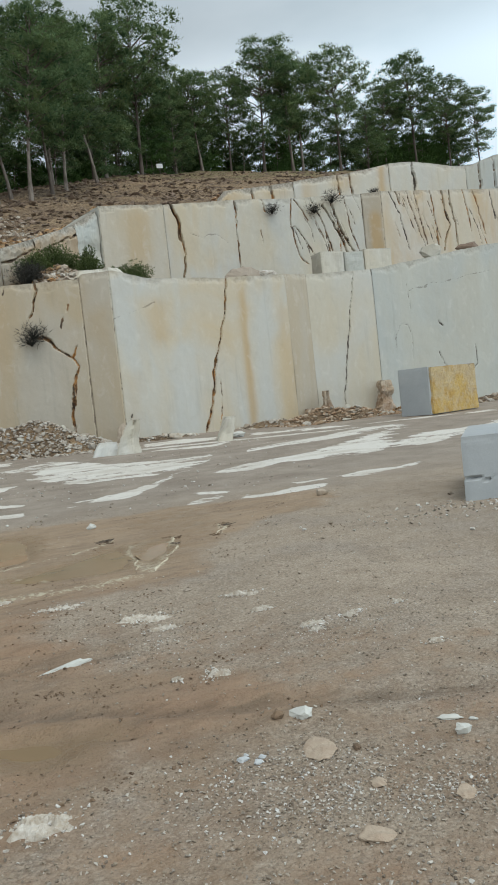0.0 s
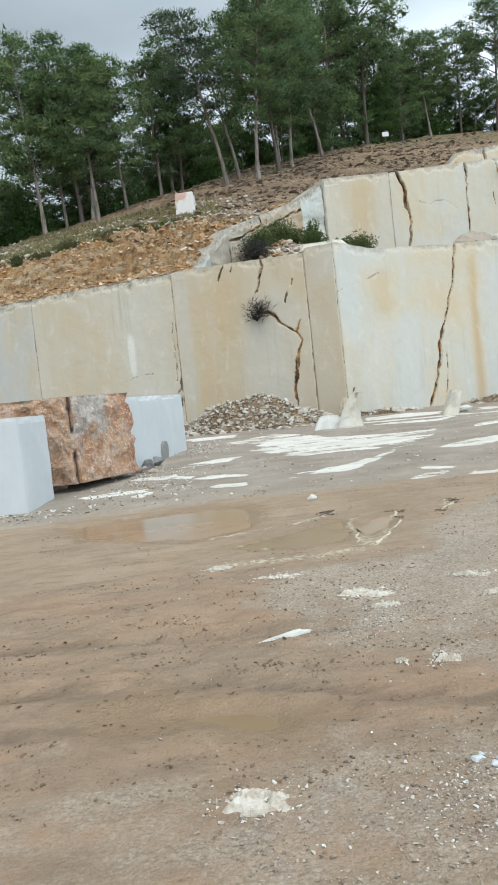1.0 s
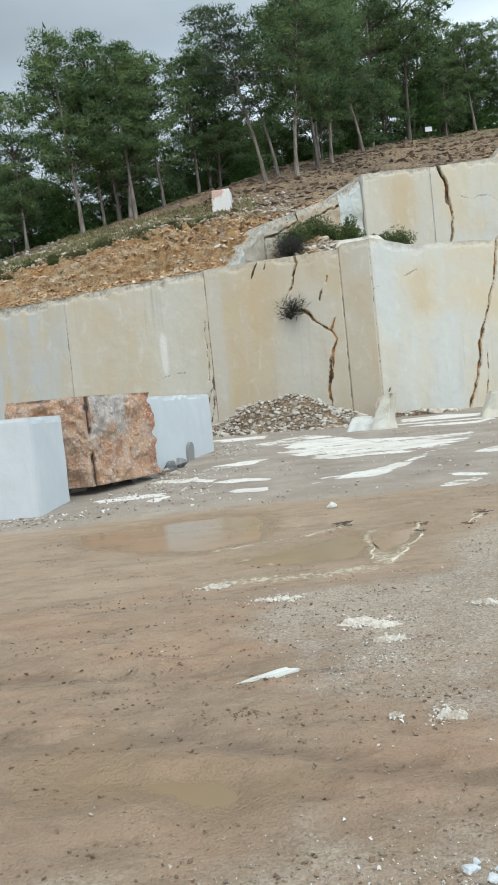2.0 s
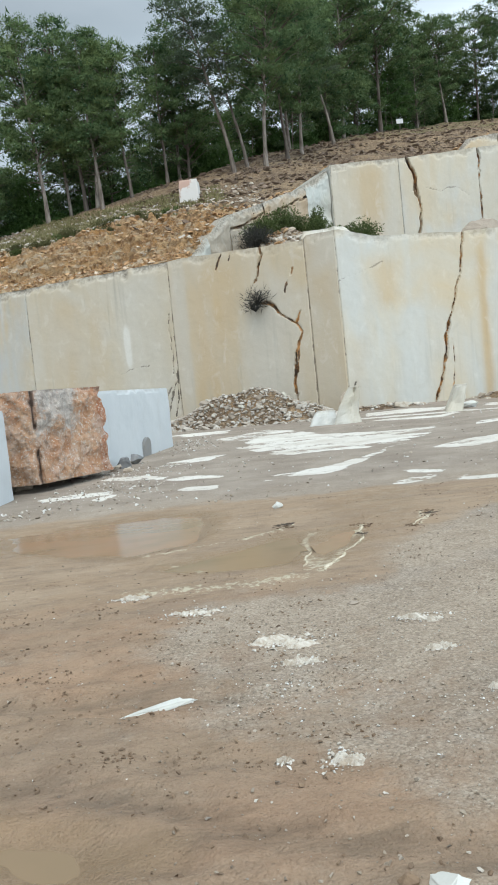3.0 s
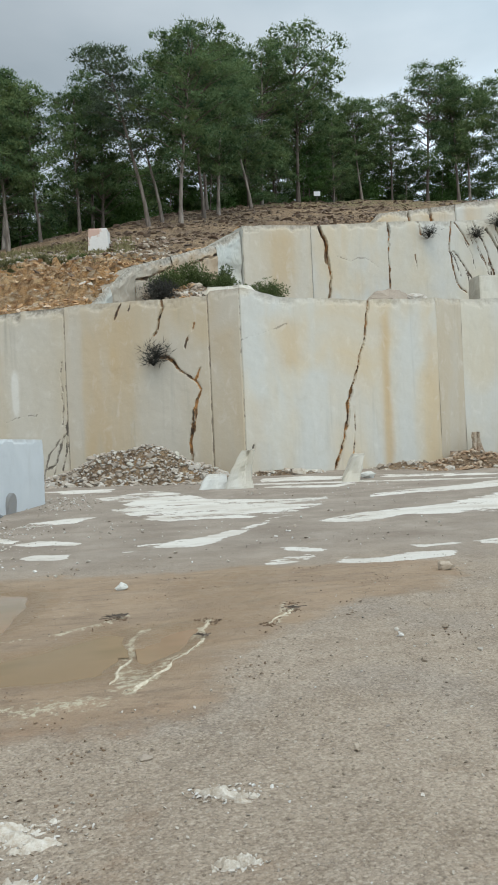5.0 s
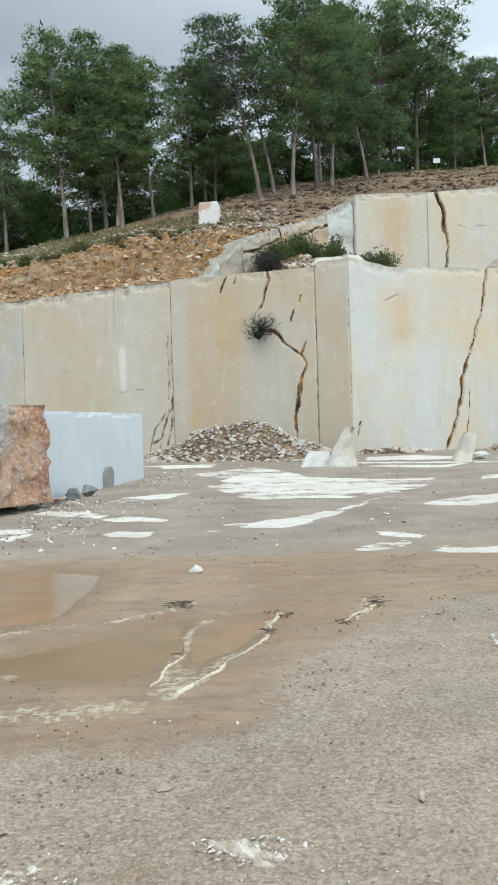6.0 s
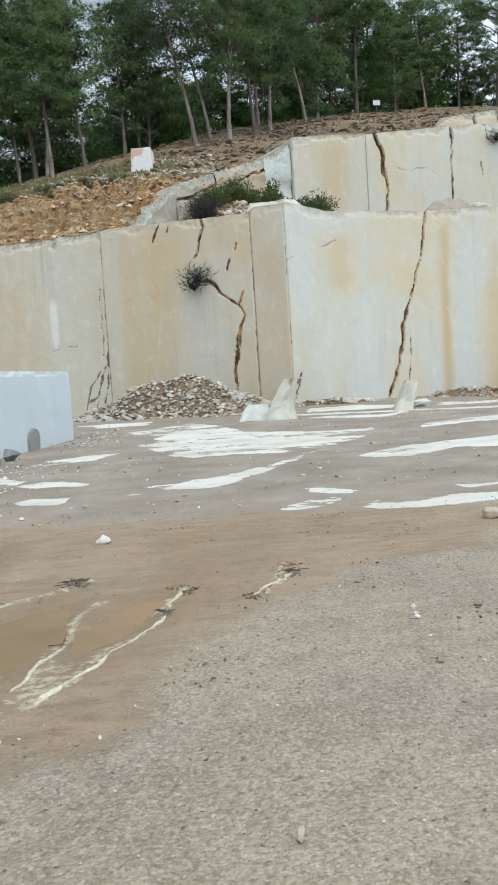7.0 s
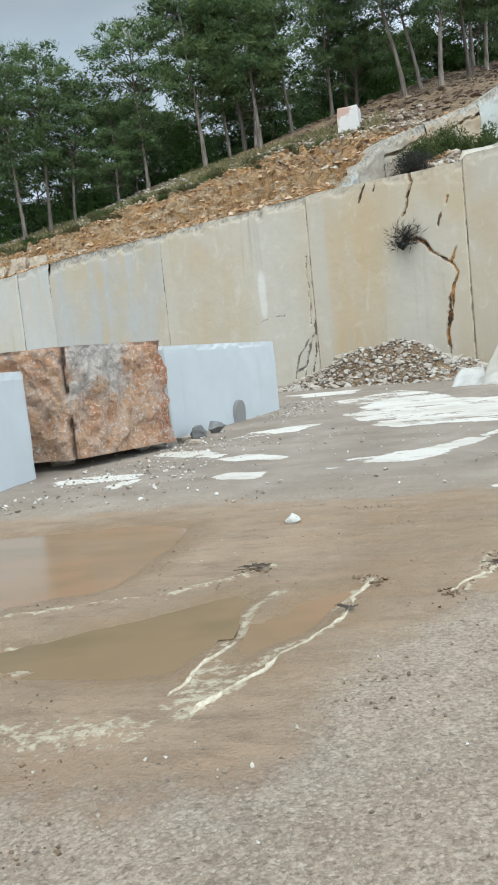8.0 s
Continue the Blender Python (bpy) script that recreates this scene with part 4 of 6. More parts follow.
    me = mesh_of(name, v.reshape(-1, 3), grid_faces(*v.shape[:2]), material, False, crack=np.concatenate([crack, tail - 1]), rust=np.concatenate([rusty, tail]), stain=np.concatenate([stain, tail]), chip=np.concatenate([broken, tail + 0.4]))
    ob = part(name, me, parent, label)
    return ob


def bench(name, label):
    ob = new(name)
    return tagged(ob, label, "quarry face", kind="structure")


lower = bench("wall_lower_bench", "tall sawn cream and white marble quarry face")
D_CRACKS = [([(3.12, 7.35), (3.22, 6.9), (3.06, 6.5), (2.93, 5.95)], 0.040, 0.14, 1.0), ([(2.93, 5.2), (3.45, 5.0), (3.75, 4.66), (4.36, 4.14)], 0.034, 0.14, 1.0), ([(3.30, 5.15), (3.55, 4.95), (3.80, 4.62)], 0.040, 0.12, 1.0),
            ([(4.58, 4.52), (4.36, 4.14), (4.51, 3.73), (4.26, 2.88)], 0.025, 0.18, 1.0), ([(4.30, 3.0), (4.12, 2.0), (4.14, 1.2)], 0.050, 0.14, 1.0), ([(4.42, 3.3), (4.34, 2.7), (4.22, 2.2)], 0.030, 0.10, 1.0),
            ([(4.38, 6.25), (4.30, 6.0)], 0.016, 0.08, 0.9), ([(4.14, 5.75), (4.05, 5.5), (4.0, 5.3)], 0.022, 0.10, 0.8), ([(1.75, 7.2), (1.5, 6.7)], 0.022, 0.12, 0.9), ([(2.1, 7.2), (2.05, 6.9)], 0.014, 0.1, 0.8)]
C_CRACKS = [([(-0.56, 5.2), (-0.66, 4.6), (-0.55, 4.1)], 0.010, 0.10, 0.45), ([(-0.62, 4.0), (-0.56, 3.4), (-0.64, 2.8)], 0.009, 0.10, 0.45), ([(-1.3, 1.0), (-1.0, 1.2), (-0.8, 1.9), (-0.6, 2.4)], 0.018, 0.12, 0.5),
            ([(-0.50, 2.9), (-0.56, 2.2), (-0.72, 1.0)], 0.030, 0.14, 0.6), ([(-1.5, 0.6), (-1.2, 1.6), (-0.8, 2.2)], 0.020, 0.10, 0.45), ([(-1.15, 0.5), (-0.95, 1.3), (-0.8, 2.0)], 0.018, 0.1, 0.5),
            ([(-3.0, 3.05), (-1.6, 3.2)], 0.009, 0.01, 0.35)]
F_CRACKS = [([(10.98, 6.95), (10.72, 5.4), (10.45, 4.3), (10.22, 3.54)], 0.034, 0.28, 0.85), ([(10.22, 3.6), (9.9, 2.5), (9.37, 0.45)], 0.058, 0.14, 1.0),
            ([(10.2, 2.9), (10.15, 1.8), (10.02, 0.6)], 0.010, 0.05, 0.9), ([(6.1, 5.5), (7.0, 5.75), (7.8, 6.1)], 0.007, 0.008, 0.3), ([(6.05, 1.1), (6.3, 1.6), (6.1, 0.8)], 0.022, 0.1, 0.6)]
I_CRACKS = [([(17.41, 7.1), (17.0, 4.77), (16.59, 2.73), (16.31, 0.9)], 0.012, 0.18, 0.6)]
J_CRACKS = [([(20.2, 6.0), (22.6, 6.45), (25.5, 6.9)], 0.006, 0.01, 0.3), ([(19.4, 3.4), (19.47, 3.9), (19.7, 4.4), (20.2, 4.45), (20.38, 3.9), (20.33, 2.3)], 0.010, 0.05, 0.45), ([(20.37, 6.35), (20.47, 5.2)], 0.010, 0.05, 0.5), ([(22.1, 4.6), (22.3, 4.3)], 0.030, 0.15, 0.63),
            ([(21.9, 3.0), (22.3, 2.2)], 0.025, 0.12, 0.56), ([(24.2, 3.2), (24.3, 2.3), (24.0, 2.1)], 0.030, 0.12, 0.49)]
cut_face("rock_panel", lower, (-44, 54.42), (-15.3, 41.11), -0.2, lower_top, marble_pale, step=0.12, seed=10, label="pale streaked marble panel")
cut_face("rock_panel", lower, (-15.3, 41.11), (-13.25, 40.16), -0.2, lower_top, marble_blue, seed=14, label="blue-white marble panel")
cut_face("rock_panel", lower, (-13.25, 40.16), (-6.9, 37.22), -0.2, lower_top, marble_streaked, seed=20, chips=1.5, stains=[(-12.6, 0.25, 1, 7.4, -0.5), (-11.6, 0.3, 0.5, 7.0, 0.14), (-10.7, 0.2, 1.5, 7.4, -0.55), (-9.9, 0.14, 0.5, 7.4, -0.6), (-9.3, 0.3, 0.5, 6.0, 0.16), (-8.6, 0.18, 1.0, 7.4, -0.7), (-8.15, 0.08, 0.5, 7.2, -0.5), (-7.8, 0.12, 0.5, 7.0, -0.5), (-7.3, 0.2, 0.5, 7.0, 0.12)], label="cream marble panel with a broken upper edge")
cut_face("rock_panel", lower, (-6.9, 37.22), (-0.45, 34.23), -0.2, lower_top, marble_cream, C_CRACKS, seed=30, chips=1.2, stains=[(-2.45, 0.13, 3.3, 5.0, -2.0), (-2.3, 0.55, 1.5, 7.0, -0.8), (-5.2, 0.9, 0.5, 6.5, 0.28), (-3.7, 0.5, 0.5, 6.0, 0.18), (-1.2, 0.7, 1.0, 7.2, -0.7)], label="cream marble panel with yellow stains")
cut_face("rock_panel", lower, (-0.45, 34.23), (4.88, 31.76), -0.2, lower_top, marble_tan, D_CRACKS, seed=40, stains=[(1.4, 0.9, 0.5, 7.0, 0.45), (0.4, 0.5, 1.0, 6.5, 0.3), (3.2, 0.9, 0.5, 5.2, -0.9), (-0.1, 0.25, 0.5, 7.0, -0.6)], label="tan marble panel with a forked rusty crack")
cut_face("rock_panel", lower, (4.88, 31.76), (6.0, 31.24), -0.2, lower_top, marble_grey_tan, seed=50, stains=[(5.4, 0.5, 6.0, 7.5, -0.6)], label="narrow grey-tan marble panel")
cut_face("rock_panel", lower, (6.0, 31.24), (13.65, 31.24), -0.2, lower_top, marble_white, F_CRACKS, seed=60, seams=(1, 0), stains=[(11.55, 0.22, 0.4, 6.6, 0.8), (7.7, 0.55, 4.3, 6.4, 0.45), (6.6, 0.5, 0.4, 3.5, 0.22), (13.2, 0.5, 0.4, 6.0, 0.3), (8.7, 0.9, 0.5, 4.5, -0.8), (12.4, 0.6, 0.5, 6.5, -0.8)], label="white marble panel split by a long rusty crack")
cut_face("rock_panel", lower, (13.65, 31.24), (15.0, 31.9), -0.2, lower_top, marble_grey_tan, seed=70, seams=(0, 0), label="turned tan marble panel")
cut_face("rock_panel", lower, (15.0, 31.9), (18.4, 31.9), -0.2, lower_top, marble_pale, I_CRACKS, seed=80, seams=(0, 1), label="pale marble panel with one dark crack")
cut_face("rock_panel", lower, (18.4, 31.9), (34.0, 33.3), -0.2, lower_top, marble_grey, J_CRACKS, seed=90, step=0.06, seams=(0, 0), label="smooth grey marble panel")
cut_face("rock_panel", lower, (34.0, 33.3), (60.0, 30.0), -0.2, lower_top, marble_grey, seed=95, step=0.25, label="grey marble panel")

upper = bench("wall_upper_bench", "second marble bench split by many rusty cracks")
U2_CRACKS = [([(12.72, 13.3), (12.87, 12.65), (12.94, 11.53), (13.0, 11.2)], 0.111, 0.30, 1.0), ([(12.98, 11.4), (13.21, 10.4), (12.98, 8.8)], 0.043, 0.25, 0.9),
             ([(13.6, 11.6), (14.3, 11.3), (15.2, 11.5), (15.8, 11.0)], 0.004, 0.02, 0.30)]
U3_CRACKS = [([(16.50, 13.6), (16.46, 12.6)], 0.111, 0.28, 1.0), ([(16.46, 12.7), (16.44, 11.4), (16.36, 9.0)], 0.051, 0.26, 0.85), ([(18.2, 13.4), (18.35, 12.7)], 0.043, 0.15, 0.9), ([(18.0, 11.6), (18.1, 10.9)], 0.034, 0.1, 0.8),
             ([(20.16, 13.48), (19.97, 11.87), (20.32, 10.0), (20.84, 9.5)], 0.043, 0.22, 0.85), ([(20.34, 13.4), (21.14, 12.19)], 0.034, 0.16, 0.8), ([(20.16, 11.87), (21.48, 10.0)], 0.030, 0.15, 0.8),
             ([(21.47, 13.4), (22.25, 11.8), (22.68, 10.2)], 0.043, 0.2, 0.8), ([(22.2, 13.1), (22.9, 11.9), (23.5, 10.7), (23.82, 9.9)], 0.060, 0.24, 0.85), ([(22.8, 13.3), (23.23, 11.8), (24.15, 10.1)], 0.060, 0.24, 0.85),
             ([(23.8, 13.4), (24.02, 11.8), (24.5, 10.2)], 0.043, 0.2, 0.8), ([(22.3, 11.2), (22.5, 10.0)], 0.025, 0.12, 0.8), ([(23.2, 10.9), (23.3, 9.8)], 0.043, 0.16, 0.9)]
U5_CRACKS = [([(26.66, 13.8), (27.35, 12.4), (27.95, 10.1)], 0.034, 0.18, 0.7), ([(27.2, 13.8), (27.5, 13.0)], 0.076, 0.2, 0.9), ([(28.0, 13.8), (28.88, 10.9)], 0.030, 0.16, 0.8), ([(28.6, 13.8), (28.9, 12.4), (29.3, 10.4)], 0.034, 0.18, 0.8),
             ([(29.83, 13.9), (30.04, 11.67), (30.2, 10.3)], 0.043, 0.2, 0.85), ([(30.7, 13.9), (31.13, 11.65), (30.6, 10.0)], 0.068, 0.22, 1.0), ([(31.3, 13.9), (31.57, 11.64), (31.7, 9.9)], 0.060, 0.2, 1.0),
             ([(32.4, 13.9), (32.87, 11.2)], 0.043, 0.18, 0.9), ([(33.3, 13.9), (33.99, 11.0)], 0.043, 0.18, 0.9), ([(34.6, 13.9), (34.9, 12)], 0.025, 0.12, 0.7)]
fine = random.Random(31)
for group, count, low, high in ((U3_CRACKS, 12, 20.0, 24.6), (U5_CRACKS, 14, 26.6, 35.5)):
    for k in range(len(group)):
        line, half, depth, rust = group[k]
        group[k] = (line, half * 0.62, depth, rust)
    for k in range(count):
        x0, z0 = fine.uniform(low, high), fine.uniform(11.6, 13.7)
        fall = fine.uniform(0.7, 2.6)
        group.append(([(x0, z0), (x0 + 0.22 * fall + fine.gauss(0, 0.12), z0 - 0.5 * fall), (x0 + 0.36 * fall, z0 - fall)], 0.010, 0.08, fine.uniform(0.6, 0.85)))
cut_face("rock_panel", upper, (8.45, 43.2), (12.15, 43.2), 6.9, upper_top, marble_cream, step=0.06, seed=110, stains=[(10.6, 0.8, 8, 13, 0.45), (11.7, 0.35, 8.0, 13, -0.6)], chips=0.8, label="cream marble panel of the upper bench")
cut_face("rock_panel", upper, (12.15, 43.35), (16.42, 43.2), 6.9, upper_top, marble_white, U2_CRACKS, step=0.06, seed=120, seams=(1, 0), label="white marble panel with a wide rusty crack")
cut_face("rock_panel", upper, (16.42, 43.2), (25.0, 43.2), 6.9, upper_top, marble_pale, U3_CRACKS, step=0.06, seed=130, seams=(0, 1), label="white marble panel with a web of dark cracks")
cut_face("rock_panel", upper, (25.0, 43.2), (26.1, 42.7), 6.9, upper_top, marble_grey_tan, step=0.07, seed=140, stains=[(25.65, 0.32, 8, 12.6, 1.2)], label="ochre-stained turned panel")
cut_face("rock_panel", upper, (26.1, 42.7), (37.0, 43.0), 6.9, upper_top, marble_rusty, U5_CRACKS, step=0.06, seed=150, label="rust-streaked marble panel")
cut_face("rock_panel", upper, (37.0, 43.0), (60.0, 44.0), 6.9, upper_top, marble_rusty, step=0.25, seed=155, label="rust-streaked marble panel")
cut_face("rock_panel", upper, (6.75, 47.2), (8.45, 43.2), 6.9, lambda x: np.interp(x, [6.75, 7.6, 8.45], [13.1, 13.0, 13.2]), marble_grey, step=0.08, seed=160, label="grey side of the upper bench")
RAMP = [(0.6, 35.6), (1.5, 37.0), (2.6, 38.1), (4.4, 39.8), (6.9, 42.0), (8.40, 43.25)]
RAMP_TOP = [7.6, 8.7, 9.9, 10.7, 11.9, 12.95]
for k in range(5):
    cut_face("rock_panel", upper, RAMP[k], RAMP[k + 1], 6.9, lambda x: np.interp(x, [p[0] for p in RAMP], RAMP_TOP), (marble_grey, rock_ramp, rock_ramp, rock_ramp, marble_grey)[k],
             [([(RAMP[k][0], RAMP_TOP[k] - 0.75), (RAMP[k + 1][0], RAMP_TOP[k + 1] - 0.55)], 0.04, 0.2, 0.8)] if k in (2, 3) else (), step=0.08, seed=170 + k, wave=0.12, lumps=0.11, chips=1.2, seams=(0, 0), label="stepped grey marble under the slope")

third = bench("wall_third_bench", "topmost pale marble bench with orange-stained broken edge")
T_CRACKS = [([(x0, z0), (x0 + 0.1, z0 - 1.4), (x0 + 0.05, 12.9)], w, 0.22, 0.95) for x0, z0, w in ((19.0, 15.2, 0.04), (20.4, 15.3, 0.06), (25.3, 16.0, 0.05), (26.2, 16.1, 0.05), (29.3, 16.8, 0.12))]
cut_face("rock_panel", third, (16.3, 46.4), (22.0, 46.4), 12.4, third_top, marble_pale, T_CRACKS[:2], step=0.07, seed=210, chips=1.3, wave=0.14, stains=[(17.5, 1.0, 14.0, 16, 0.55), (20.5, 1.3, 14.4, 16.5, 0.45)], label="broken orange-stained marble panel")
cut_face("rock_panel", third, (22.0, 46.4), (29.3, 46.4), 12.4, third_top, marble_pale, T_CRACKS[2:4], step=0.07, seed=220, chips=1.1, wave=0.08, stains=[(23.0, 0.5, 13.2, 16.5, 0.5), (25.5, 0.9, 15.0, 17, 0.5), (28.6, 0.4, 13.2, 17.2, 0.7)], label="orange-stained marble panel")
cut_face("rock_panel", third, (29.3, 46.4), (35.6, 46.4), 12.4, third_top, marble_pale, [([(31.2, 16.9), (31.3, 15.6), (31.25, 13.6)], 0.09, 0.25, 0.6)], step=0.07, seed=230, label="pale marble panel of the top bench")
cut_face("rock_panel", third, (35.6, 46.4), (60.0, 46.6), 12.4, third_top, marble_grey, [([(36.9, 17.0), (36.8, 14)], 0.06, 0.2, 0.8), ([(38.0, 17.2), (38.2, 15)], 0.06, 0.2, 0.8)], step=0.12, seed=240, label="grey marble panel of the top bench")


# ---- loose stone ----
def hull(seed, points=13, flat=1.0):
    """An angular stone of unit size, as arrays of vertices and triangles."""
    rng = random.Random(seed)
    bm = bmesh.new()
    for _ in range(points):
        v = Vector((rng.gauss(0, 1), rng.gauss(0, 1), rng.gauss(0, 1))).normalized() * rng.uniform(0.75, 1.0)
        bm.verts.new((v.x * rng.uniform(0.8, 1.1), v.y * rng.uniform(0.65, 0.95), v.z * 0.7 * flat))
    res = bmesh.ops.convex_hull(bm, input=bm.verts)
    bmesh.ops.delete(bm, geom=[g for g in res["geom_interior"] if isinstance(g, bmesh.types.BMVert)], context="VERTS")
    bmesh.ops.triangulate(bm, faces=bm.faces)
    bm.verts.index_update()
    v, f = np.array([p.co[:] for p in bm.verts]), np.array([[q.index for q in t.verts] for t in bm.faces])
    bm.free()
    return v, f


STONES = [hull(k) for k in range(14)]
PEBBLES = [hull(40 + k, 8) for k in range(8)]


def heap(name, places, kinds, material, rng):
    """Many stones joined into one mesh; places are (x, y, z, size, flatness)."""
    vs, fs, base = [], [], 0
    for x, y, z, size, flat in places:
        v, f = kinds[rng.randrange(len(kinds))]
        turn = np.array(Euler((rng.uniform(-0.5, 0.5), rng.uniform(-0.5, 0.5), rng.uniform(0, 6.28))).to_matrix())
        w = (v * (1, 1, flat)) @ turn.T * size + (x, y, z)
        vs.append(w)
        fs.append(f + base)
        base += len(v)
    return mesh_of(name, np.concatenate(vs), np.concatenate(fs), material)


SCRAPS = [(0.58, 6.42, 0.44, 0.30, 0), (0.0, 7.28, 0.42, 0.22, 0), (0.62, 6.0, 0.22, 0.09, 14), (1.46, 6.54, 0.30, 0.13, -14), (1.41, 5.96, 0.18, 0.08, 10), (1.55, 5.31, 0.20, 0.08, 5), (1.86, 5.33, 0.12, 0.07, -6), (1.51, 5.17, 0.11, 0.06, 0),
          (0.63, 4.77, 0.17, 0.12, 0), (0.38, 4.82, 0.07, 0.08, 30), (-0.58, 3.54, 0.30, 0.22, 5),
          (1.98, 4.42, 0.12, 0.08, 0), (1.95, 5.39, 0.12, 0.07, 20), (2.33, 5.41, 0.11, 0.05, 10), (-0.52, 7.9, 0.3, 0.1, 10)]


def scatter_yard():
    rng = random.Random(5)
    rs = np.random.RandomState(5)

    def clear(x, y, rings, margin):
        ok = np.ones(len(x), bool)
        for ring in rings:
            ok &= inside(x, y, ring) > margin
        return ok

    def strew(x, y, size, white_share):
        for a, b, c, w in zip(x, y, size, rs.rand(len(x)) < white_share):
            (white if w else grit).append((a, b, c))

    grit, white = [], []
    n = 16000
    y = 2.3 + 10.5 * rs.rand(n) ** 1.5
    x = rs.uniform(-0.50, 0.42, n) * y * 0.9 + 0.20 * y
    ok = ((inside(x, y, MUD) > -0.1) | (rs.rand(n) > 0.60)) & clear(x, y, POOLS, 0.2)
    x, y = x[ok], y[ok]
    strew(x, y, 0.0045 + 0.012 * rs.rand(len(x)) ** 3.5, 0.06)
    centre = np.array([(0.5, 5.55), (0.55, 3.05), (0.35, 3.3), (0.9, 2.9), (0.15, 3.5), (0.5, 5.6), (1.4, 4.9)])[rs.randint(0, 7, 1500)]
    patch = np.array([(0.42, 3.42, 0.22, 0.10), (0.62, 3.25, 0.26, 0.11), (0.75, 2.98, 0.24, 0.08), (0.45, 3.08, 0.20, 0.08), (1.0, 2.85, 0.20, 0.08), (1.75, 5.2, 0.30, 0.25)])[rs.randint(0, 6, 3400)]
    strew(patch[:, 0] + patch[:, 2] * rs.normal(size=3400), patch[:, 1] + patch[:, 3] * rs.normal(size=3400), 0.0035 + 0.010 * rs.rand(3400) ** 2.2, 0.42)
    strew(centre[:, 0] + rs.normal(0, 0.24, 1500), centre[:, 1] + rs.normal(0, 0.20, 1500), 0.004 + 0.011 * rs.rand(1500) ** 2.5, 0.3)
    for sx, sy, sw, sd, _ in SCRAPS:
        k = int(520 * sw + 30)
        strew(sx + 0.30 * sw * rs.normal(size=k), sy + 0.38 * sd * rs.normal(size=k), 0.004 + 0.015 * rs.rand(k) ** 2.2, 0.68)
    y = rs.uniform(13, 27, 1900)
    x = rs.uniform(-0.12, 0.42, 1900) * y
    ok = clear(x, y, SLURRY, 0.3)
    strew(x[ok], y[ok], 0.010 + 0.045 * rs.rand(ok.sum()) ** 6, 0.4)
    heaps = np.array([(-3.6, 13.9, 0.9, 0.35), (-1.4, 18.2, 0.7, 0.7), (-0.2, 23.5, 0.4, 1.2), (5.4, 8.6, 0.9, 0.5), (-1.5, 15.6, 0.7, 0.7)])[rs.randint(0, 5, 2200)]
    strew(heaps[:, 0] + heaps[:, 2] * rs.normal(size=2200), heaps[:, 1] + heaps[:, 3] * rs.normal(size=2200), 0.010 + 0.045 * rs.rand(2200) ** 3.5, 0.5)
    lumps = []
    for q in range(230):
        cx, cy = (rng.uniform(-2.6, 0.9), rng.uniform(3.6, 7.9)) if q < 180 else (rng.uniform(-2.5, 4.5), rng.uniform(8.2, 13.5))
        for _ in range(rng.randrange(6, 26)):
            lumps.append((rng.gauss(cx, 0.14), rng.gauss(cy, 0.05), 0.004 + 0.016 * rng.random() ** 3))
    for cx, cy in ((6.9, 10.6), (7.4, 10.3), (6.6, 10.2), (1.80, 10.12), (1.88, 9.98), (2.72, 10.52), (2.62, 10.2), (2.3, 9.7), (1.02, 10.42)):
        for _ in range(45):
            lumps.append((rng.gauss(cx, 0.06), rng.gauss(cy, 0.05), 0.005 + 0.020 * rng.random() ** 2.5))
    ok = clear(np.array([q[0] for q in lumps]), np.array([q[1] for q in lumps]), POOLS, 0.1)
    lumps = [q for q, good in zip(lumps, ok) if good]
    for name, group, material, text in (("gravel", grit, gravel_mix, "loose grey-brown gravel on the quarry floor"), ("marble_chips", white, gravel_white, "small white marble chips on the ground"), ("mud_clods", lumps, mud_lumps, "dark clods of churned mud")):
        xs, ys = np.array([g[0] for g in group]), np.array([g[1] for g in group])
        zs = yard_height(xs, ys)
        me = heap(name, [(x, y, z + 0.25 * s, s, 0.8) for (x, y, s), z in zip(group, zs)], PEBBLES, material, rng)
        tagged(new(name, me), text, name.replace("_", " "), kind="stuff")


scatter_yard()


def stone(name, x, y, size, material, label, category="rock", seed=0, flat=0.6, z=None, turn=0.0, sink=0.3, points=26, group=""):
    """One stone of its own, with worn edges, on the yard or at z."""
    rng = random.Random(seed)
    v, f = hull(500 + seed, points)
    bm = bmesh.new()
    vs = [bm.verts.new(p) for p in v]
    for t in f:
        bm.faces.new([vs[i] for i in t])
    bmesh.ops.subdivide_edges(bm, edges=bm.edges, cuts=2, use_grid_fill=True)
    for p in bm.verts:
        k = noise.fractal(p.co * 2.2 + Vector((seed, 0, 0)), 0.8, 2.0, 4)
        p.co *= 1 + 0.16 * k
    bmesh.ops.scale(bm, vec=(size[0] / 2, size[1] / 1.6, size[2] / 1.3), verts=bm.verts)
    ob = new(name, from_bm(name, bm, material))
    low = min(p.co.z for p in ob.data.vertices)
    g = float(yard_height(np.array([x]), np.array([y]))[0]) if z is None else z
    ob.matrix_world = pose(x, y, g - low - sink * size[2], 0, 0, turn)
    return tagged(ob, label, category, group)


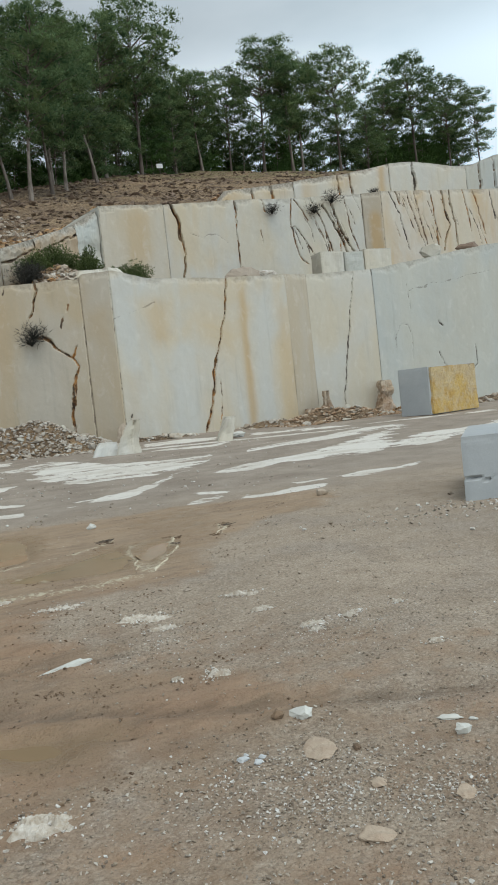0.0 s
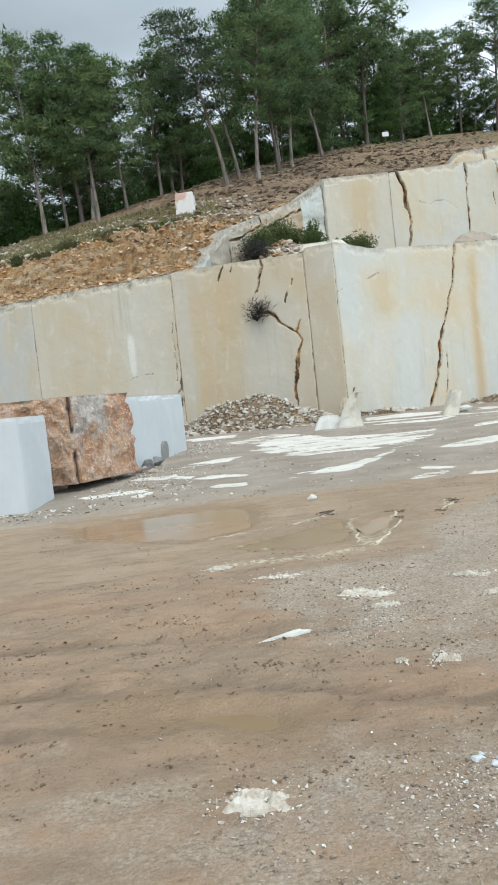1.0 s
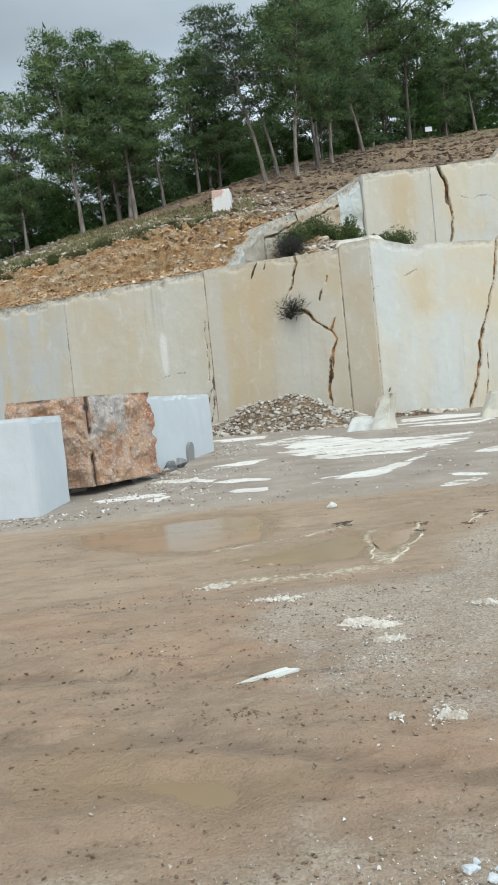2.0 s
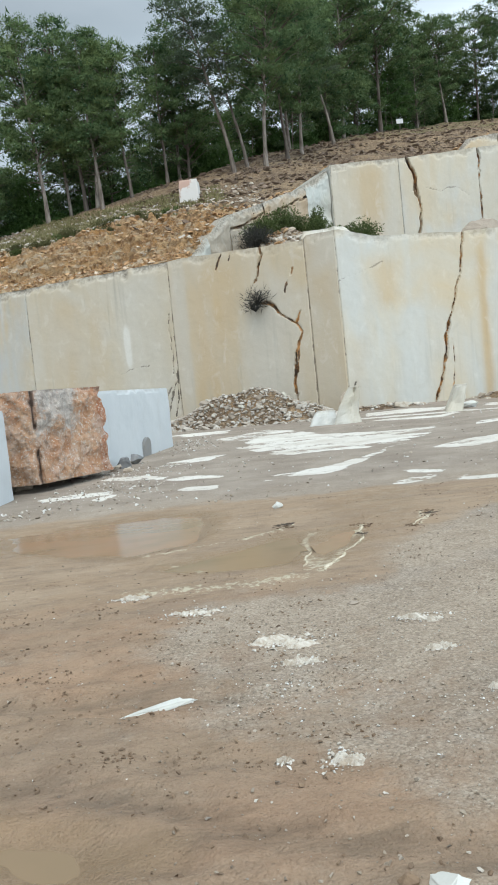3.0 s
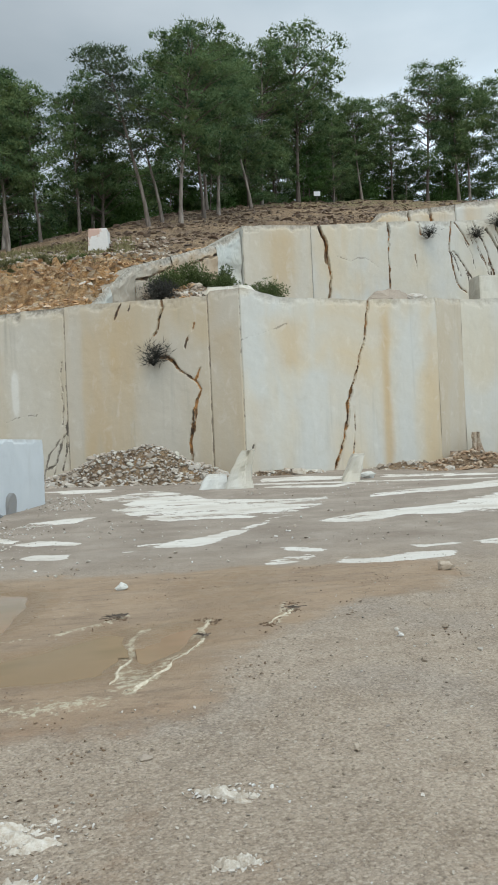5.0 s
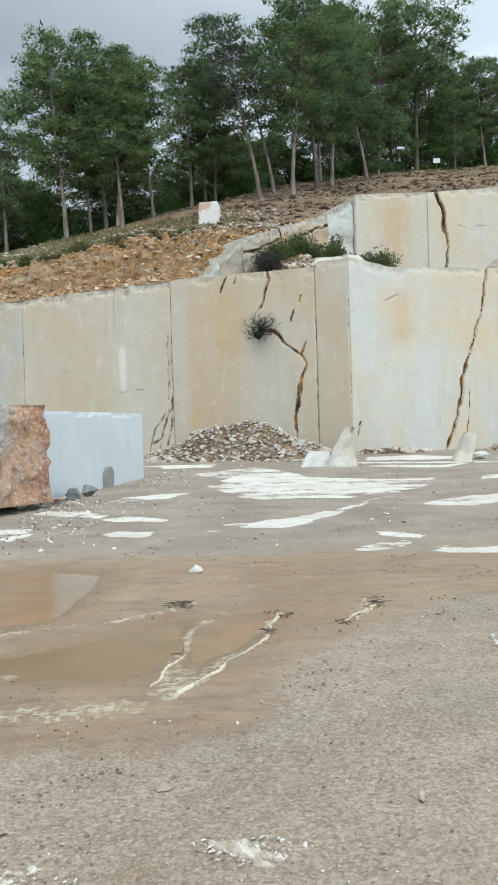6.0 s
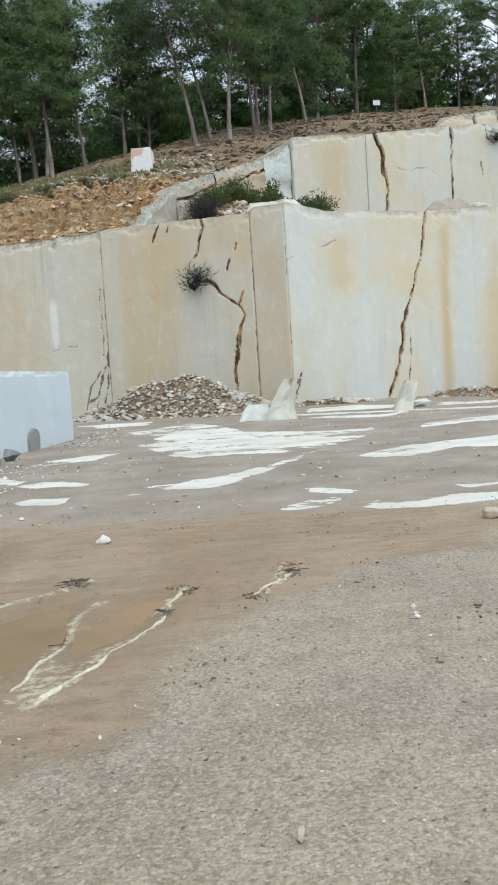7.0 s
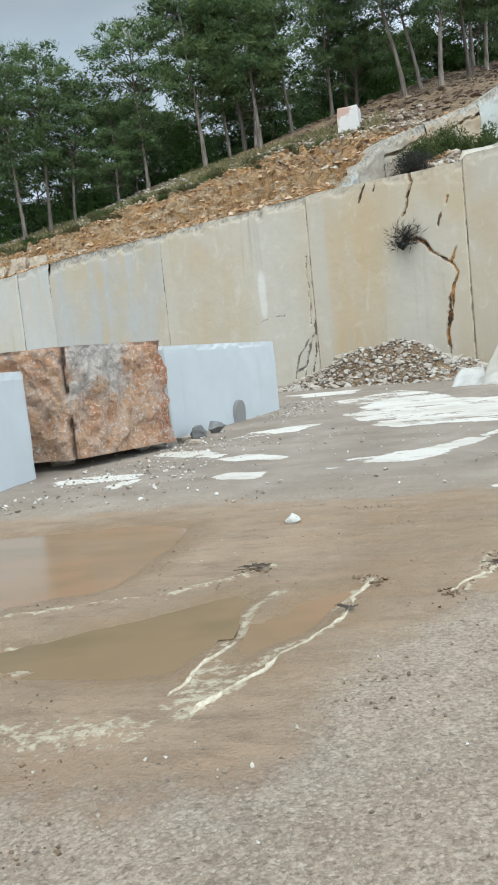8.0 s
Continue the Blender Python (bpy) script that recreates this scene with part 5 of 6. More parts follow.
def scrap(x, y, w, d, tilt, material, label, seed):
    """A low ragged sheet of white stone that breaks through the packed gravel."""
    rng = np.random.RandomState(seed)
    cols, rows = 34, 20
    u, v = np.meshgrid(np.linspace(-1, 1, cols), np.linspace(-1, 1, rows))
    r = 1.12 * np.hypot(u, v * 1.05) + 0.9 * fbm(u * 1.6 + seed, v * 2.4, octaves=4, seed=seed)
    high = np.clip(1 - r, -0.4, 0.5) * 0.060 + 0.036 * min(1.0, w / 0.30) * fbm(u * 4 + seed, v * 5, octaves=4, seed=seed + 2)
    high = high + 0.010 * fbm(u * 11, v * 13 + seed, octaves=2, seed=seed + 5)
    a = radians(tilt)
    px, py = x + w / 2 * u * math.cos(a) - d / 2 * v * math.sin(a), y + w / 2 * u * math.sin(a) + d / 2 * v * math.cos(a)
    z = yard_height(px, py) + high - 0.010
    ob = new("marble_scrap", mesh_of("marble_scrap", np.stack([px, py, z], -1).reshape(-1, 3), grid_faces(rows, cols), material, False, chip=np.zeros(u.size)))
    return tagged(ob, label, "rock", "white scraps in the gravel")


bedded_brown = rubble("bedded_brown", [(0.44, 0.345, 0.26), (0.47, 0.385, 0.295)], (0.36, 0.27, 0.195), 14)
scrap_white = rubble("scrap_white", [(0.54, 0.50, 0.44), (0.60, 0.57, 0.51)], (0.36, 0.29, 0.21), 20)
for k, (x, y, w, d, tilt) in enumerate(SCRAPS):
    scrap(x, y, w * 1.05, d * 1.05, tilt - 12, scrap_white, "ragged white marble scrap bedded in gravel", 300 + k)
stone("marble_strip", -0.17, 5.59, (0.47, 0.085, 0.05), chunk_white, "long white marble strip bedded in mud", seed=340, turn=23, sink=0.25)
stone("stone", 1.10, 11.95, (0.15, 0.12, 0.10), chunk_white, "small white stone on wet mud", seed=1, sink=0.15)
stone("stone", 1.13, 7.07, (0.10, 0.07, 0.035), rubble_waste, "small grey-white stone half sunk in gravel", seed=9, sink=0.3, turn=-15)
stone("stone", 4.80, 11.65, (0.26, 0.2, 0.14), rubble_pale, "grey broken stone on the ground", seed=2, sink=0.15)
stone("stone", 2.17, 6.88, (0.035, 0.10, 0.04), rubble_pale, "finger-sized grey stone splinter", seed=3, sink=0.1, turn=-15)

for k, (x, y, size, mat_, text, turn) in enumerate((
        (0.77, 3.86, (0.15, 0.12, 0.075), chunk_white, "fist-sized white marble stone on mud", -30), (0.66, 3.90, (0.09, 0.07, 0.06), mud_lumps, "dark clod beside a white stone", 10),
        (1.33, 3.25, (0.12, 0.10, 0.06), chunk_white, "white marble stone in gravel", 20), (1.37, 3.42, (0.13, 0.05, 0.03), chunk_white, "thin white marble chip in gravel", -35), (1.45, 3.34, (0.06, 0.03, 0.02), chunk_white, "thin white marble chip in gravel", -40),
        (0.70, 3.50, (0.20, 0.30, 0.03), bedded_brown, "flat pinkish brown stone bedded in gravel", -20), (0.55, 2.74, (0.18, 0.13, 0.035), bedded_brown, "flat beige stone bedded in gravel", -30),
        (0.76, 3.07, (0.09, 0.09, 0.025), bedded_brown, "flat beige stone bedded in gravel", 10), (1.01, 2.81, (0.10, 0.15, 0.03), bedded_brown, "flat beige stone bedded in gravel", -15),
        (0.35, 3.60, (0.07, 0.05, 0.03), block_blue, "small blue-white chip in gravel", 0), (0.40, 3.54, (0.06, 0.05, 0.03), block_blue, "small blue-white chip in gravel", 40), (0.38, 3.64, (0.05, 0.03, 0.02), block_blue, "small blue-white chip in gravel", 70), (0.44, 3.58, (0.05, 0.04, 0.02), block_blue, "small blue-white chip in gravel", 120),
        (0.84, 3.40, (0.05, 0.05, 0.04), mud_lumps, "dark clod on a flat stone", 0))):
    stone("stone", x, y, size, mat_, text, seed=600 + k, sink=0.22, turn=turn, group="stones in the near gravel")


def twigs(x, y, z, size, seed, label):
    rng = random.Random(seed)
    bm = bmesh.new()
    for _ in range(16):
        a, l = rng.choice((0.0, 3.14)) + rng.gauss(0, 0.8), size * rng.uniform(0.2, 0.9)
        p, q = Vector((rng.gauss(0, size * 0.25), rng.gauss(0, size * 0.16), 0.01)), Vector((math.cos(a) * l, 0.7 * math.sin(a) * l, rng.uniform(0.0, 0.02)))
        side = Vector((-math.sin(a), math.cos(a), 0)) * 0.0032
        ring = [bm.verts.new(v) for v in (p - side, p + side, p + q + side * 0.4, p + q - side * 0.4)]
        bm.faces.new(ring)
        up = [bm.verts.new(v + Vector((0, 0, 0.006))) for v in (p - side, p + side, p + q + side * 0.4, p + q - side * 0.4)]
        bm.faces.new(up)
        for i in range(4):
            bm.faces.new((ring[i], ring[(i + 1) % 4], up[(i + 1) % 4], up[i]))
    ob = new("twig_litter", from_bm("twig_litter", bm, limb_bark))
    ob.location = (x, y, z)
    tagged(ob, label, "twigs")


for k, (x, y, s) in enumerate(((1.02, 10.42, 0.20), (1.72, 9.46, 0.11), (2.66, 10.3, 0.12))):
    twigs(x, y, float(yard_height(np.array([x]), np.array([y]))[0]) + 0.004, s, 70 + k, "dark twigs and bark on the mud")


def prism(name, ring, z0, z1, material, seed, rough=0.02, step=0.09, batter=0.0, lean=(0, 0), parent=None, label="", crack_at=None, chipped=0.5, lumps=0.0, groove=None):
    """A quarried block over a plan outline: gridded sides and top with uneven, chipped edges."""
    verts, faces, crack, base = [], [], [], 0
    ring = [Vector((p[0], p[1])) for p in ring]
    mid = sum(ring, Vector((0, 0))) / len(ring)
    tops = []
    rows = max(3, int((z1 - z0) / step) + 1)
    out = []
    for k in range(len(ring)):
        a, b = ring[k], ring[(k + 1) % len(ring)]
        n = max(2, int((b - a).length / step))
        out += [a + (b - a) * i / n for i in range(n)]
    m = len(out)
    corner = np.zeros(m)
    pts = np.array([p[:] for p in out])
    for p in ring:
        corner = np.maximum(corner, np.exp(-(np.hypot(pts[:, 0] - p.x, pts[:, 1] - p.y) / 0.05) ** 2))
    h = np.linspace(0, 1, rows)[:, None]
    x, y = pts[:, 0][None, :].repeat(rows, 0), pts[:, 1][None, :].repeat(rows, 0)
    z = z0 + (z1 - z0) * h.repeat(m, 1)
    away = pts - np.array(mid)
    away = away / np.linalg.norm(away, axis=1)[:, None]
    f = rough * fbm(x * 1.3 + seed, y * 1.3, z * 1.3, octaves=4, seed=seed) + lumps * fbm(x * 3.4, y * 3.4 + seed, z * 3.4, octaves=4, seed=seed + 1)
    edge = np.maximum(corner[None, :].repeat(rows, 0) * 0.6, smooth(0.10, 0, z1 - z + 0.10 * fbm(x * 4, y * 4, z * 4, octaves=3, seed=seed + 2)))
    f = f - 0.035 * chipped * edge - batter * (z - z0)
    chip = 0.5 * chipped * edge
    if groove is not None:
        g = smooth(groove[3] + 0.2, groove[3], np.hypot(x - groove[1], y - groove[2])) * smooth(0.024, 0.004, np.abs(z - groove[0] - 0.10 * fbm(x * 2.2, y * 2.2, octaves=3, seed=seed + 8)))
        f, chip = f - 0.10 * g, np.maximum(chip, g)
    if crack_at is not None:
        for p in crack_at:
            d = np.hypot(x - p[0] - 0.10 * (z - z0) / (z1 - z0) * p[2], y - p[1])
            g = smooth(0.042, 0.012, d + 0.045 * fbm(x * 5, z * 5, seed=seed + 4))
            f, chip = f - 0.13 * g, np.maximum(chip, 0.65 * g)
    px, py = x + away[:, 0][None, :] * f + lean[0] * (z - z0), y + away[:, 1][None, :] * f + lean[1] * (z - z0)
    v = np.stack([px, py, z], -1).reshape(-1, 3)
    i = np.arange(rows * m).reshape(rows, m)
    j = np.roll(i, -1, 1)
    quads = np.stack([i[:-1], j[:-1], j[1:], i[1:]], -1).reshape(-1, 4)
    rings = [v[-m:]]
    for s in (0.82, 0.55, 0.25, 0.04):
        c = v[-m:].mean(0)
        w = c + (v[-m:] - c) * (s, s, 1)
        w[:, 2] = z1 + 0.02 * fbm(w[:, 0] * 1.4, w[:, 1] * 1.4, octaves=4, seed=seed + 6)
        rings.append(w)
    total = np.concatenate([v] + rings[1:])
    k0 = (rows - 1) * m
    for r in range(4):
        lo, hi = k0 + r * m + np.arange(m), k0 + (r + 1) * m + np.arange(m)
        quads = np.concatenate([quads, np.stack([lo, np.roll(lo, -1), np.roll(hi, -1), hi], -1)])
    chip = np.concatenate([chip.ravel(), np.full(len(total) - chip.size, 0.12)])
    me = mesh_of(name, total, quads, material, False, chip=chip)
    if parent is not None:
        return part(name, me, parent, label)
    return new(name, me)


def yard(x, y):
    return float(yard_height(np.array([x]), np.array([y]))[0])


# ---- quarried blocks in a row ----
tagged(prism("marble_block", [(-6.6, 14.3), (-3.5, 14.4), (-3.30, 16.05), (-6.5, 15.9)], -0.02, 1.72, block_blue, 1, rough=0.03, chipped=1.2, step=0.06), "blue-white sawn marble block on gravel", "marble block", "marble blocks in the yard")
tagged(prism("marble_block", [(-4.5, 16.45), (-2.87, 16.58), (-1.75, 18.35), (-2.7, 19.5), (-4.7, 18.7)], 0.27, 2.05, breccia_red, 2, rough=0.14, step=0.04, lumps=0.15, batter=0.03, crack_at=[(-2.87, 16.58, -0.4)], chipped=1.0),
       "rough rust-brown breccia block with a deep split", "marble block", "marble blocks in the yard")
tagged(prism("marble_block", [(-2.05, 19.25), (-0.58, 23.75), (-2.4, 24.3), (-3.9, 19.85)], 0.16, 1.98, block_blue, 3, rough=0.04, batter=0.012, chipped=1.6, step=0.06), "blue-white marble block with ragged top", "marble block", "marble blocks in the yard")
tagged(prism("marble_block", [(-7.6, 16.5), (-5.1, 16.9), (-5.3, 18.8), (-7.6, 18.6)], 0.05, 2.02, block_grey, 4, rough=0.04, lumps=0.02), "grey marble block behind other blocks", "marble block", "marble blocks in the yard")
tagged(prism("marble_block", [(5.62, 8.95), (8.6, 7.7), (9.7, 9.5), (7.15, 10.8)], -0.02, 0.87, block_grey, 5, rough=0.015, step=0.04, groove=(0.30, 5.62, 8.95, 0.30)), "grey sawn marble block with a dark crack", "marble block", "marble blocks in the yard")
ochre = new("ochre_block")
tagged(ochre, "marble block with an ochre weathered side", "marble block", "marble blocks in the yard")
prism("block_body", [(15.9, 26.6), (16.42, 25.35), (19.1, 26.08), (18.7, 27.5)], 0.40, 2.22, block_grey, 6, rough=0.02, parent=ochre)
prism("weathered_side", [(16.52, 25.28), (19.12, 25.98), (19.08, 26.12), (16.46, 25.42)], 0.42, 2.20, breccia_yellow, 7, rough=0.05, lumps=0.05, chipped=1.0, step=0.07, parent=ochre, label="ochre weathered rock skin")
for k, (x, y, w) in enumerate(((-3.4, 17.3, 0.5), (-2.4, 18.4, 0.4), (-4.1, 18.1, 0.5))):
    stone("bearer_stone", x, y, (w, w, 0.32), rubble_pale, "flat stone wedged under a breccia block", seed=10 + k, flat=1, sink=0.1)
for k, (x, y, w) in enumerate(((-1.62, 19.45, 0.52), (-1.40, 20.05, 0.42), (-1.75, 18.95, 0.34), (-1.45, 18.6, 0.26))):
    stone("stone", x, y, (w * 1.15, w, w * 0.66), (dark_stone, dark_stone, rubble_waste, rubble_pale)[k], "dark grey broken stone by a marble block", seed=20 + k, sink=0.12, points=13, group="stones by the blocks")


# grey slab added to stand for a dark arched hole in the block
def arch_slab():
    bm = bmesh.new()
    ring = [(-0.24, 0), (0.24, 0), (0.23, 0.26)] + [(0.22 * math.cos(a), 0.28 + 0.22 * math.sin(a)) for a in np.linspace(0.2, 2.94, 9)] + [(-0.23, 0.26)]
    front = bm.faces.new([bm.verts.new((x, 0, z)) for x, z in ring])
    ext = bmesh.ops.extrude_face_region(bm, geom=[front])
    bmesh.ops.translate(bm, vec=(0, 0.10, 0), verts=[g for g in ext["geom"] if isinstance(g, bmesh.types.BMVert)])
    bmesh.ops.recalc_face_normals(bm, faces=bm.faces)
    bmesh.ops.bevel(bm, geom=bm.edges, offset=0.015, segments=2, affect="EDGES")
    ob = new("arch_hole_slab", from_bm("arch_hole_slab", bm, rubble("slab_grey", [(0.20, 0.205, 0.21), (0.24, 0.24, 0.24)], (0.28, 0.26, 0.23))))
    ob.matrix_world = pose(-1.20, 21.75, yard(-1.2, 21.75) - 0.03, 6, 0, 72)
    tagged(ob, "small grey round-topped slab standing for a dark hole in a block", "stone slab")


arch_slab()

# ---- broken stone at the foot of the faces ----
tagged(prism("marble_shard", [(4.15, 25.3), (5.1, 25.15), (5.2, 25.7), (4.4, 25.8)], 0.28, 1.46, shard_cream, 31, rough=0.22, batter=0.31, lean=(0.30, 0.05), chipped=1.0, lumps=0.08, step=0.07), "upright white marble shard", "rock", "shards by the face")
tagged(prism("marble_shard", [(3.5, 25.6), (4.38, 25.4), (4.5, 26.3), (3.7, 26.4)], 0.26, 0.80, chunk_white, 32, rough=0.22, batter=0.42, lean=(0.25, 0.1), chipped=1.0, lumps=0.08, step=0.07), "low white marble shard", "rock", "shards by the face")
tagged(prism("marble_shard", [(7.8, 25.6), (8.32, 25.5), (8.42, 26.1), (7.9, 26.2)], 0.26, 1.20, shard_cream, 33, rough=0.22, batter=0.10, lean=(0.46, 0.1), chipped=1.0, lumps=0.08, step=0.07), "leaning grey-white marble shard", "rock", "shards by the face")
stone("stone", 9.05, 26.6, (0.75, 0.5, 0.26), chunk_white, "flat white stone near the face", seed=34, sink=0.1)


LOOSE = [mesh_of("rubble_stone", STONES[k][0], STONES[k][1], (rubble_waste, rubble_pale, shard_cream, rubble_pale, rubble_waste)[k % 5]) for k in range(14)]


def pile(cx, cy, long, deep, high, count, size, material, seed, label, angle=0.0, limit=None):
    """A heap of quarry waste: an earth core covered with angular stones."""
    rng = random.Random(seed)
    ca, sa = math.cos(radians(angle)), math.sin(radians(angle))
    places = []

    def core(u, v):
        return high * max(0.0, 1 - (abs(u) ** 2.1 + abs(v) ** 1.8)) * (0.82 + 0.42 * noise.noise(Vector((u * 2.2 + seed, v * 2, 0))))

    for _ in range(count):
        u, v = rng.uniform(-1.08, 1.08), rng.uniform(-1.1, 1.0)
        x, y = cx + ca * u * long - sa * v * deep, cy + sa * u * long + ca * v * deep
        s = size * (0.25 + 1.1 * rng.random() ** 2.6) * (2.3 if rng.random() < 0.025 else 1.0)
        places.append((x, y, u, v, s))
    zs = yard_height(np.array([p[0] for p in places]), np.array([p[1] for p in places]))
    stones = heap("rubble_stones", [(x, y, z + core(u, v) + 0.10 * s, s, rng.uniform(0.5, 1)) for (x, y, u, v, s), z in zip(places, zs)], STONES, material, rng)
    u, v = np.meshgrid(np.linspace(-1.05, 1.05, 40), np.linspace(-1.05, 1.05, 24))
    x, y = cx + ca * u * long - sa * v * deep, cy + sa * u * long + ca * v * deep
    z = yard_height(x, y) + np.vectorize(core)(u, v) - 0.02
    earth = mesh_of("earth_core", np.stack([x, y, z], -1).reshape(-1, 3), grid_faces(*u.shape), hill_soil, True, orange=np.full(u.size, 0.3), grass=np.zeros(u.size))
    ob = new("rubble_pile")
    tagged(ob, label, "rubble", kind="stuff")
    part("rubble_stones", stones, ob)
    for _ in range(count // 60):
        u, v = rng.uniform(-1.0, 1.0), rng.uniform(-1.05, 0.3)
        x, y, s = cx + ca * u * long - sa * v * deep, cy + sa * u * long + ca * v * deep, size * rng.uniform(1.0, 2.1)
        rock = part("rubble_stone", LOOSE[rng.randrange(len(LOOSE))], ob)
        rock.matrix_world = pose(x, y, float(yard_height(np.array([x]), np.array([y]))[0]) + core(u, v) + 0.25 * s, rng.uniform(-25, 25), rng.uniform(-25, 25), rng.uniform(0, 360)) @ Matrix.Diagonal((s, s, s * 0.8, 1))
    part("earth_core", earth, ob)


pile(1.95, 31.0, 3.5, 2.2, 1.22, 4000, 0.108, rubble_waste, 3, "heap of grey marble rubble against the face", -20)
pile(14.5, 29.6, 2.6, 1.3, 0.55, 1100, 0.115, rubble_soil, 4, "low heap of brown soil and broken stone", 4)
pile(7.0, 30.6, 1.6, 0.5, 0.18, 160, 0.12, rubble_pale, 5, "thin line of broken stone along the face", 0)
pile(12.0, 30.5, 1.4, 0.6, 0.25, 130, 0.13, rubble_pale, 6, "thin line of broken stone along the face", 0)
pile(19.5, 30.2, 2.0, 0.8, 0.25, 300, 0.10, rubble_orange, 7, "scattered orange broken stone", 0)
pile(24.0, 29.8, 3.0, 0.9, 0.30, 220, 0.18, rubble_pale, 8, "scattered pale broken stone", 0)
for k, (x, y, h) in enumerate(((15.1, 31.2, 1.25), (18.15, 31.35, 1.45), (14.2, 31.0, 0.55))):
    tagged(prism("rock_flake", [(x - 0.34, y - 0.22), (x + 0.34, y - 0.16), (x + 0.40, y + 0.30), (x - 0.40, y + 0.30)], 0.35, 0.5 + h, breccia_tan, 41 + k, rough=0.14, lumps=0.20, batter=(0.20, 0.05, 0.17)[k], chipped=1.0, step=0.06), "broken brown rock flake against the face", "rock", "flakes by the face")
stone("rock_flake", 5.75, 30.7, (0.7, 0.5, 1.3), rubble_pale, "broken stone at the corner of the face", seed=43, sink=0.2)

# ---- on the ledges ----
tagged(prism("cap_slab", [(4.75, 31.95), (5.6, 31.62), (6.15, 31.36), (6.70, 31.55), (6.5, 32.3), (5.9, 33.0), (4.95, 33.2)], 7.30, 7.60, marble_pale, 51, rough=0.14, chipped=1.0, batter=0.75, lumps=0.16, step=0.06), "white marble slab on the ledge corner", "stone slab")
for k, (ring, z0, z1, mat_, text) in enumerate((
        ([(16.2, 32.6), (17.4, 32.6), (17.4, 33.6), (16.2, 33.6)], 7.1, 8.14, marble_pale, "white sawn stub on the ledge"),
        ([(17.5, 32.7), (18.42, 32.5), (18.42, 33.6), (17.5, 33.6)], 7.1, 8.1, marble_grey, "grey sawn stub on the ledge"),
        ([(18.5, 32.6), (20.0, 32.6), (20.0, 33.6), (18.5, 33.6)], 7.1, 8.2, marble_pale, "white sawn stub on the ledge"))):
    tagged(prism("marble_stub", ring, z0, z1, mat_, 60 + k, rough=0.05, lumps=0.03, chipped=1.0), text, "marble block", "stubs on the ledge")
for k, (x, y, size, text) in enumerate(((12.25, 32.4, (1.9, 1.0, 0.85), "grey-brown weathered boulder on the ledge"), (13.4, 32.6, (1.5, 0.8, 0.55), "small grey-brown boulder on the ledge"), (22.7, 33.2, (1.4, 1.0, 0.9), "pale angular boulder on the ledge"), (25.3, 33.6, (1.9, 1.0, 0.6), "flat brown boulder on the ledge"))):
    stone("boulder", x, y, size, (rubble_waste, rubble_waste, shard_cream, rubble_brown)[k], text, "boulder", 80 + k, z=float(hill_height(np.array([x]), np.array([y]))[0]), sink=0.12, group="boulders on the ledge")
for k, (x, w, h) in enumerate(((-17.2, 1.5, 0.75), (-15.6, 1.2, 0.95), (-14.2, 1.4, 0.7), (-12.7, 1.0, 0.45), (-18.9, 1.6, 0.6), (-11.4, 0.8, 0.3))):
    y, z = float(wall_line(x)) + 1.0, float(lower_top(x)) - 0.15
    tagged(prism("shelf_rock", [(x - w / 2, y - 0.25), (x + w / 2, y - 0.65), (x + w / 2 + 0.1, y + 0.7), (x - w / 2, y + 0.9)], z, z + h + 0.15, breccia_tan if k % 2 else rock_shelf, 130 + k, rough=0.12, lumps=0.16, batter=0.25, chipped=1.0, step=0.07), "broken tan rock shelf on the rim of the face", "rock", "shelf rocks on the rim")
tagged(prism("daubed_rock", [(0.40, 48.4), (1.62, 48.2), (1.8, 49.3), (0.55, 49.5)], float(slope_height(np.array([1.1]), np.array([48.9]))[0]) - 0.5, float(slope_height(np.array([1.1]), np.array([48.9]))[0]) + 1.05, daubed_white, 71, rough=0.05, chipped=1.0, batter=0.06),
       "white painted rock with a rusty stain on the slope", "rock")
board = new("marker_board")
tagged(board, "small white board on a post by the trees", "sign")
bz = float(slope_height(np.array([21.5]), np.array([74.0]))[0])
for name, size, at in (("board", (0.62, 0.05, 0.42), (0, 0, 0.75)), ("post", (0.07, 0.07, 0.82), (0, 0.06, 0.20))):
    bm = bmesh.new()
    bmesh.ops.create_cube(bm, size=1)
    bmesh.ops.scale(bm, vec=size, verts=bm.verts)
    bmesh.ops.bevel(bm, geom=bm.edges, offset=0.008, segments=1, affect="EDGES")
    bmesh.ops.translate(bm, vec=at, verts=bm.verts)
    part(name, from_bm(name, bm, plain_white if name == "board" else pine_bark), board)
board.location = (21.5, 74.0, bz + 0.15)


